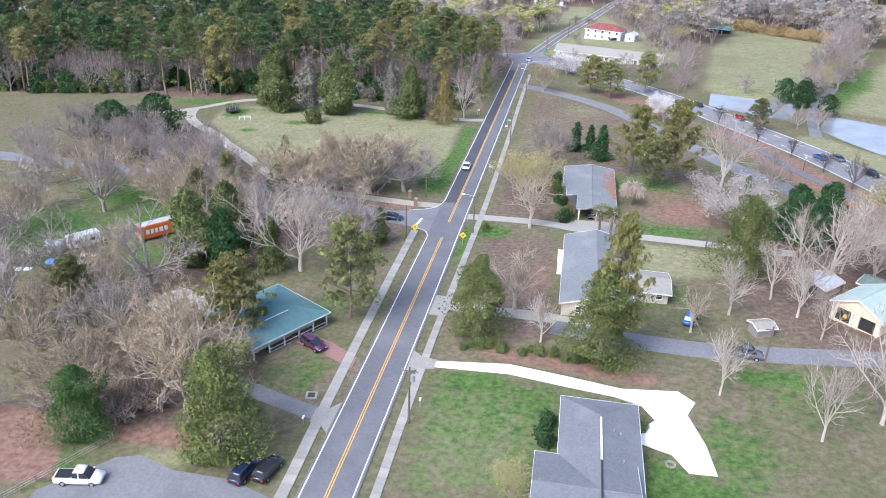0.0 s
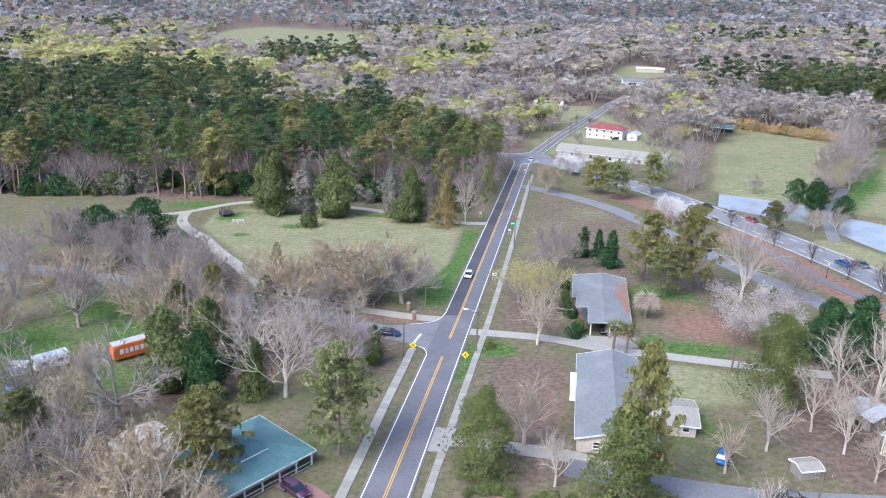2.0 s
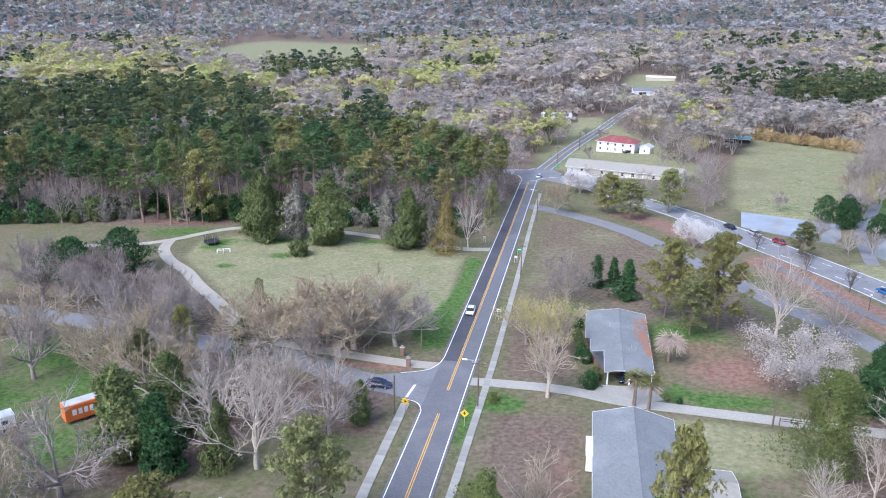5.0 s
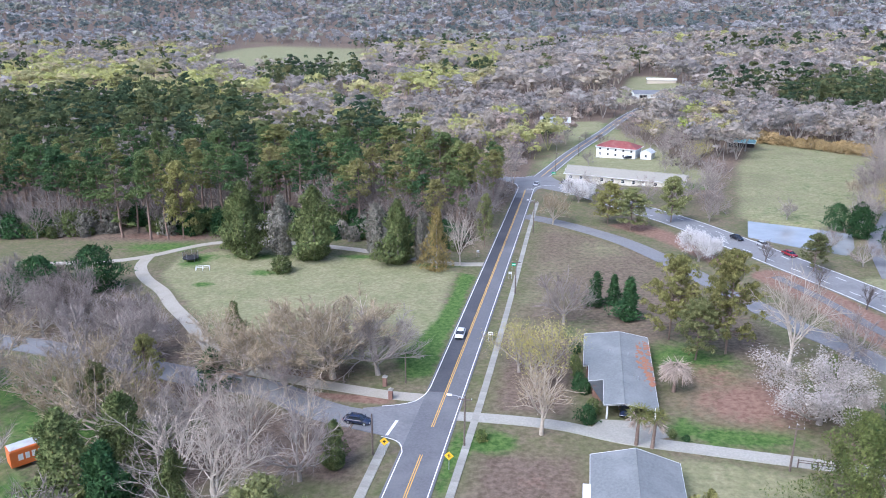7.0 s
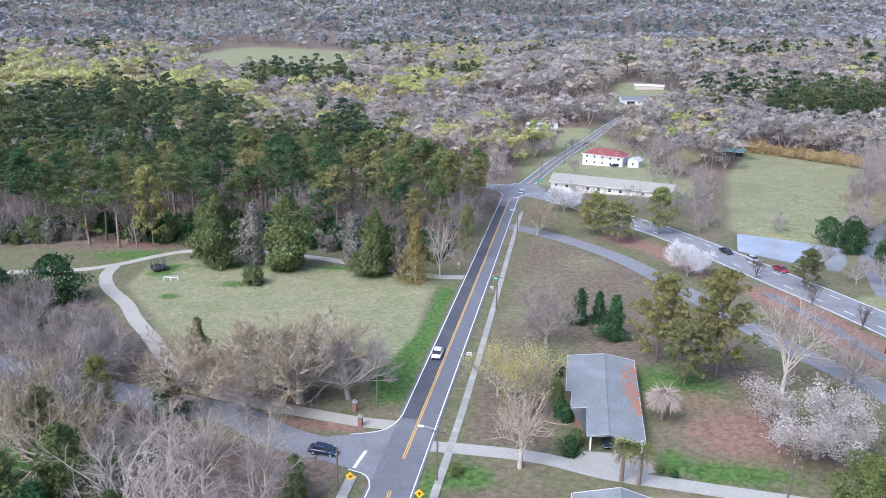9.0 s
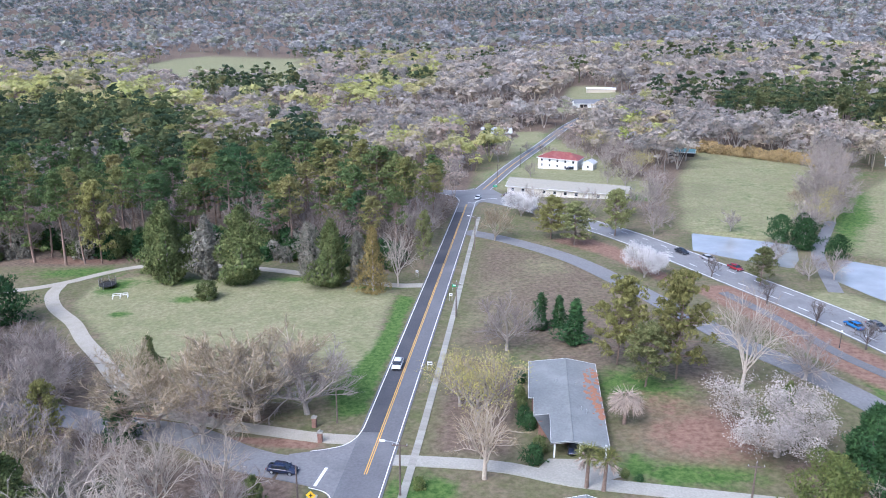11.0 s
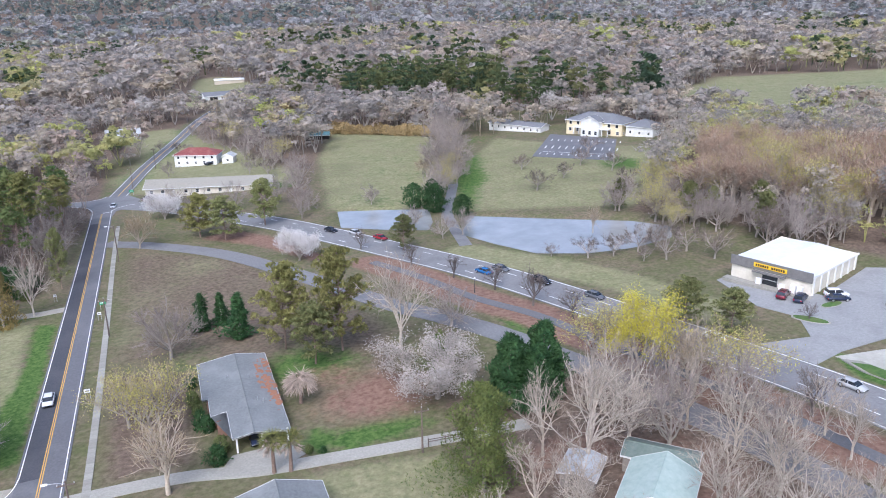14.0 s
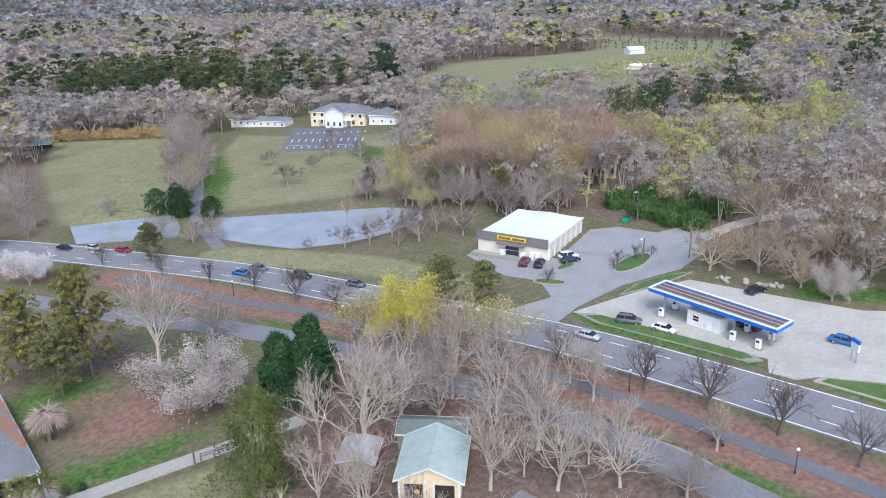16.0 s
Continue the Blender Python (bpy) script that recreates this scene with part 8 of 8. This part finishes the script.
for x, y in ((159, 130), (160.5, 127), (158, 134), (162, 124.5)):
    hp = Shape()
    for i in range(9):
        c = Vector((rb.normal() * 0.9, rb.normal() * 0.7, rb.uniform(0, 0.5)))
        r = rb.uniform(0.25, 0.6)
        hp.loft([[(c.x + r * k * math.cos(t) * rb.uniform(0.8, 1.2), c.y + r * k * math.sin(t), c.z + z * r) for t in np.linspace(0, 6.28, 6, endpoint=False)] for k, z in ((0.6, -0.7), (1, 0), (0.5, 0.7))])
    tagged(new("rubble_pile", hp.mesh("rubble_pile", GRAVEL)), "pile of pale rubble at the wood's edge", "rubble", "rubble behind the forecourt").matrix_world = Matrix.Translation(g(x, y))
fence = base("rail_fence", Matrix.Translation(g(63, 150)) @ pose(0, 0, 0, 0, 0, -4), "low dark wooden rail fence beside the driveway", "fence")
for i in range(6):
    part("post", Shape().box(-9 + 2.6 * i, -8.85 + 2.6 * i, -0.07, 0.07, -0.6, 0.9).mesh("post", WOOD_POLE), fence)
for z in (0.4, 0.75):
    part("rail", Shape().box(-9, 4.1, -0.12, -0.075, z, z + 0.12).mesh("rail", WOOD_POLE), fence)
yf = base("yard_fence", Matrix.Translation(g(-33.5, 68)) @ pose(0, 0, 0, 0, 0, 62), "low wire fence on wooden posts beside the parking area", "fence")
for i in range(8):
    part("post", Shape().tube((-7 + 2 * i, 0, -0.5), (-7 + 2 * i, 0, 1.1), 0.06, sides=6).mesh("post", WOOD_GREY), yf)
for z in (0.3, 0.65, 1.0):
    part("wire", Shape().tube((-7, 0, z), (7, 0, z), 0.02, sides=4).mesh("wire", METAL), yf)

# ---- vehicles ----
PAINT = {n: material(n + "_car_paint", a, a, 1, 0.25, spec=0.5, coat=0.5) for n, a in {
    "white": (0.72, 0.73, 0.74), "black": (0.018, 0.018, 0.022), "navy": (0.02, 0.028, 0.06), "red": (0.26, 0.02, 0.025), "blue": (0.03, 0.14, 0.36), "silver": (0.42, 0.43, 0.44),
    "grey": (0.12, 0.125, 0.135), "plum": (0.07, 0.025, 0.06), "maroon": (0.12, 0.015, 0.03)}.items()}
TYRE = material("tyre_rubber", (0.015, 0.015, 0.016), (0.025, 0.025, 0.026), 8, 0.85)
LAMP_RED = material("red_tail_lamp", (0.35, 0.01, 0.01), (0.4, 0.015, 0.015), 2, 0.3)
LAMP_CLEAR = material("clear_head_lamp", (0.6, 0.62, 0.64), (0.7, 0.72, 0.74), 2, 0.15)


def vehicle(x, y, heading, style, colour, label, sink=0.0):
    """A car, sport utility or pickup; heading in degrees clockwise from +y."""
    L, W, H, belt, c0, c1 = {"sedan": (4.7, 1.8, 1.45, 0.92, -1.7, 0.9), "suv": (4.7, 1.88, 1.72, 1.05, -2.1, 0.95), "pickup": (5.7, 1.98, 1.9, 1.12, -0.55, 1.35)}[style]
    m = Matrix.Translation(g(x, y, 0.055 - sink)) @ pose(0, 0, 0, 0, 0, 90 - heading)
    ob = base({"sedan": "car", "suv": "sport_utility", "pickup": "pickup_truck"}[style], m, label, "car" if style != "pickup" else "truck")
    w = W / 2
    paint = PAINT[colour]

    def ring(u, k, zb, zt):
        return [(u, -w * k * 0.93, zb), (u, w * k * 0.93, zb), (u, w * k, zb + 0.2), (u, w * k, zt - 0.16), (u, w * k * 0.9, zt), (u, -w * k * 0.9, zt), (u, -w * k, zt - 0.16), (u, -w * k, zb + 0.2)]

    h = L / 2
    front = belt - 0.12
    rear = belt if style != "pickup" else belt - 0.02
    body = Shape().loft([ring(-h, 0.84, 0.42, rear - 0.12), ring(-h + 0.12, 0.95, 0.3, rear - 0.03), ring(-h + 0.7, 1, 0.26, rear), ring(0.4, 1, 0.26, belt), ring(c1 + 0.5, 1, 0.26, belt - 0.02), ring(h - 0.6, 0.98, 0.27, front),
                         ring(h - 0.12, 0.93, 0.32, front - 0.12), ring(h, 0.8, 0.42, front - 0.25)])
    part("body", body.mesh("body", paint, True), ob)
    g0, g1 = c0, c1
    cab = Shape().loft([[(u, -w * a, z) , (u, w * a, z), (u2, w * b, H - 0.06), (u2, -w * b, H - 0.06)] for u, u2, a, b, z in ((g0, g0 + (0.42 if style == "sedan" else 0.22), 0.9, 0.74, belt - 0.03), (g1 + 0.35, g1 - 0.42, 0.9, 0.74, belt - 0.03))])
    part("glasshouse", cab.mesh("glasshouse", GLASS), ob, "dark tinted windows")
    r0, r1 = g0 + (0.4 if style == "sedan" else 0.2), g1 - 0.4
    roof = Shape().loft([[(u, -w * k, H - 0.07), (u, w * k, H - 0.07), (u, w * k * 0.93, H - d), (u, -w * k * 0.93, H - d)] for u, k, d in ((r0, 0.75, 0.04), (r0 + 0.3, 0.77, 0), (r1 - 0.3, 0.77, 0), (r1, 0.75, 0.04))])
    part("roof", roof.mesh("roof", paint, True), ob)
    mid = (r0 + r1) / 2
    for sgn in (-1, 1):
        for u in (mid, ):
            part("pillar", Shape().add([(u - 0.06, sgn * w * 0.905, belt - 0.03), (u + 0.06, sgn * w * 0.905, belt - 0.03), (u + 0.06, sgn * w * 0.76, H - 0.05), (u - 0.06, sgn * w * 0.76, H - 0.05),
                                        (u - 0.06, sgn * w * 0.87, belt - 0.03), (u + 0.06, sgn * w * 0.87, belt - 0.03), (u + 0.06, sgn * w * 0.72, H - 0.05), (u - 0.06, sgn * w * 0.72, H - 0.05)],
                                       [(0, 1, 2, 3), (7, 6, 5, 4), (0, 4, 5, 1), (1, 5, 6, 2), (2, 6, 7, 3), (3, 7, 4, 0)]).mesh("pillar", paint), ob)
        part("mirror", Shape().box(g1 + 0.0, g1 + 0.16, sgn * w * 1.0 - 0.02 if sgn > 0 else -w - 0.18, w + 0.18 if sgn > 0 else -w + 0.02, belt, belt + 0.15).mesh("mirror", paint), ob)
        part("headlight", Shape().box(h - 0.22, h - 0.02, sgn * w * 0.62 - 0.2, sgn * w * 0.62 + 0.2, front - 0.3, front - 0.17).mesh("headlight", LAMP_CLEAR), ob)
        part("tail_light", Shape().box(-h - 0.01, -h + 0.1, sgn * w * 0.74 - 0.13, sgn * w * 0.74 + 0.13, rear - 0.4, rear - 0.14).mesh("tail_light", LAMP_RED), ob)
        for u in (-L * 0.29, L * 0.31):
            wh = part("wheel", Shape().tube((u, sgn * (w - 0.2), 0.33), (u, sgn * (w + 0.02), 0.33), 0.35, sides=16).mesh("tyre", TYRE), ob)
            part("rim", Shape().tube((u, sgn * (w + 0.02), 0.33), (u, sgn * (w + 0.035), 0.33), 0.21, sides=12).mesh("rim", METAL), wh)
    if style == "pickup":
        part("bed_floor", Shape().box(-h + 0.25, c0 - 0.1, -w * 0.78, w * 0.78, belt - 0.015, belt + 0.01).mesh("bed_floor", SIGN_BLACK), ob, "black truck bed liner")
    return ob


CARS = [
    (-29.8, 66.3, 80, "pickup", "white", "white crew-cab pickup truck on the parking area"),
    (-10.8, 70.6, 12, "suv", "navy", "dark blue sport utility parked on the grass edge"),
    (-8.2, 71.4, 12, "suv", "black", "black sport utility parked on the grass edge"),
    (-12.2, 100.6, 122, "suv", "plum", "dark plum sport utility on the brick driveway"),
    (-1.6, 194, 180, "sedan", "white", "white car driving on the two-lane road"),
    (-12.5, 155.5, 95, "sedan", "navy", "dark blue car waiting at the side road"),
    (30.6, 164.2, 180, "sedan", "navy", "dark blue car under the carport"),
    (53, 108.6, 96, "pickup", "grey", "dark grey pickup on the lane behind the houses"),
    (3.6, 353, 190, "sedan", "white", "white car waiting at the junction"),
    (66.6, 274.4, 152, "sedan", "black", "black car on the four-lane road"),
    (72.4, 267.6, 152, "sedan", "silver", "silver car on the four-lane road"),
    (77.4, 258.5, 152, "sedan", "red", "red car on the four-lane road"),
    (91.3, 217, 338, "sedan", "blue", "blue car on the four-lane road"),
    (95.6, 216.6, 158, "sedan", "grey", "grey car on the four-lane road"),
    (100, 203.5, 160, "suv", "black", "black sport utility on the four-lane road"),
    (105.6, 190, 160, "sedan", "grey", "dark car on the four-lane road"),
    (120, 136.5, 165, "sedan", "silver", "silver car on the four-lane road"),
    (113.5, 161.5, 345, "sedan", "white", "white car on the four-lane road"),
    (138.6, 171.2, 60, "suv", "maroon", "dark red sport utility parked before the store"),
    (140, 168, 60, "suv", "navy", "dark blue sport utility parked before the store"),
    (147.6, 166.4, 110, "suv", "white", "white sport utility parked beside the store"),
    (146.2, 164.6, 110, "sedan", "navy", "dark blue car parked beside the store"),
    (129.6, 135.2, 150, "suv", "grey", "grey sport utility on the forecourt"),
    (131, 128.6, 170, "sedan", "white", "white car on the forecourt"),
    (141.6, 118.6, 10, "sedan", "maroon", "dark red car beside the fuel pumps"),
    (146.4, 104.4, 170, "sedan", "blue", "bright blue car on the forecourt"),
    (156.4, 126, 100, "sedan", "black", "black car at the back of the forecourt"),
    (42, 417, 250, "sedan", "black", "dark car beside the red-roofed house"),
    (15.5, 357.5, 80, "sedan", "plum", "dark car beside the long building"),
    (46.4, 118.6, 20, "sedan", "blue", "small blue vehicle half hidden behind bare trees"),
]
for row_ in CARS:
    vehicle(*row_)

# ---- sidewalks, slab by slab ----
def sidewalk(name, line, width, label):
    ob = tagged(new(name, strip_mesh(name, line, width / 2 - 0.03, width / 2 - 0.03, APRON, 0.02, 0.2)), label, "sidewalk", kind="structure")
    me = Shape().box(-width / 2, width / 2, -0.735, 0.735, -0.12, 0.0).mesh("slab", CONCRETE)
    seg = np.linalg.norm(np.diff(line, axis=0), axis=1)
    s = np.concatenate([[0], np.cumsum(seg)])
    for d in np.arange(0.75, s[-1], 1.5):
        x, y = np.interp(d, s, line[:, 0]), np.interp(d, s, line[:, 1])
        x2, y2 = np.interp(d + 0.5, s, line[:, 0]), np.interp(d + 0.5, s, line[:, 1])
        an = math.degrees(math.atan2(x - x2, y2 - y)) if d + 0.5 < s[-1] else 0
        part("slab", me, ob, m=Matrix.Translation(g(x, y, 0.05 + RNG.uniform(0, 0.012))) @ pose(0, 0, 0, math.degrees(math.atan(GB)), -math.degrees(math.atan(GA)), an))


sidewalk("pavement_west", spline([(-5.0, 40), (-5.2, 68), (-5.6, 83), (-5.9, 101), (-6.2, 125), (-6.4, 150)], 3), 1.5, "weathered concrete sidewalk west of the road")
sidewalk("pavement_east", spline([(5.5, 40), (5.6, 69), (5.5, 86), (5.6, 106), (6.2, 142), (6.6, 172), (6.5, 220), (6.0, 280), (6, 322)], 3), 1.2, "weathered concrete sidewalk east of the road")

# ---- distance ----
def ridge(name, dist, low, high, colour, seed):
    s = Shape()
    n = 90
    for i in range(n + 1):
        an = radians(-60 + 150 * i / n)
        z = high + 14 * noise.noise((i * 0.13, seed, 0)) + 7 * noise.noise((i * 0.5, seed, 4))
        x, y = 22 + dist * math.sin(an), 55 + dist * math.cos(an)
        s.v += [Vector((x, y, low)), Vector((x, y, z)), Vector((x * 1.004, y * 1.004, low))]
        if i:
            a = 3 * (i - 1)
            s.f += [(a, a + 3, a + 4, a + 1), (a + 1, a + 4, a + 5, a + 2)]
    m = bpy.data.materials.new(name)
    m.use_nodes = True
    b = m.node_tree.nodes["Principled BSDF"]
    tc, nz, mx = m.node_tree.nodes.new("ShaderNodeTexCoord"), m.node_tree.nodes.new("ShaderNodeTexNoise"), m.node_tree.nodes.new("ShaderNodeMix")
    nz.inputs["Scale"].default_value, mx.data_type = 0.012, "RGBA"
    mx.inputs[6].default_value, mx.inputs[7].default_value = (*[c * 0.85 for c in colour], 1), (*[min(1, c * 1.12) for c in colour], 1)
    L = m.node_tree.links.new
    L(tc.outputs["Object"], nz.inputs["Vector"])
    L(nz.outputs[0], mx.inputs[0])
    # The ridge colour glows to paint in the pale haze; nothing shines there.
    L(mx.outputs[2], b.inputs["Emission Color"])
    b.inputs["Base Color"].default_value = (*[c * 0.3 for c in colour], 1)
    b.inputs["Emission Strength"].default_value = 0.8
    b.inputs["Roughness"].default_value = 1
    setting(name, s.mesh(name, m), "backdrop of wooded ridge glowing with painted haze", "backdrop")


# Bluish glowing bands, haze painted into their colour.
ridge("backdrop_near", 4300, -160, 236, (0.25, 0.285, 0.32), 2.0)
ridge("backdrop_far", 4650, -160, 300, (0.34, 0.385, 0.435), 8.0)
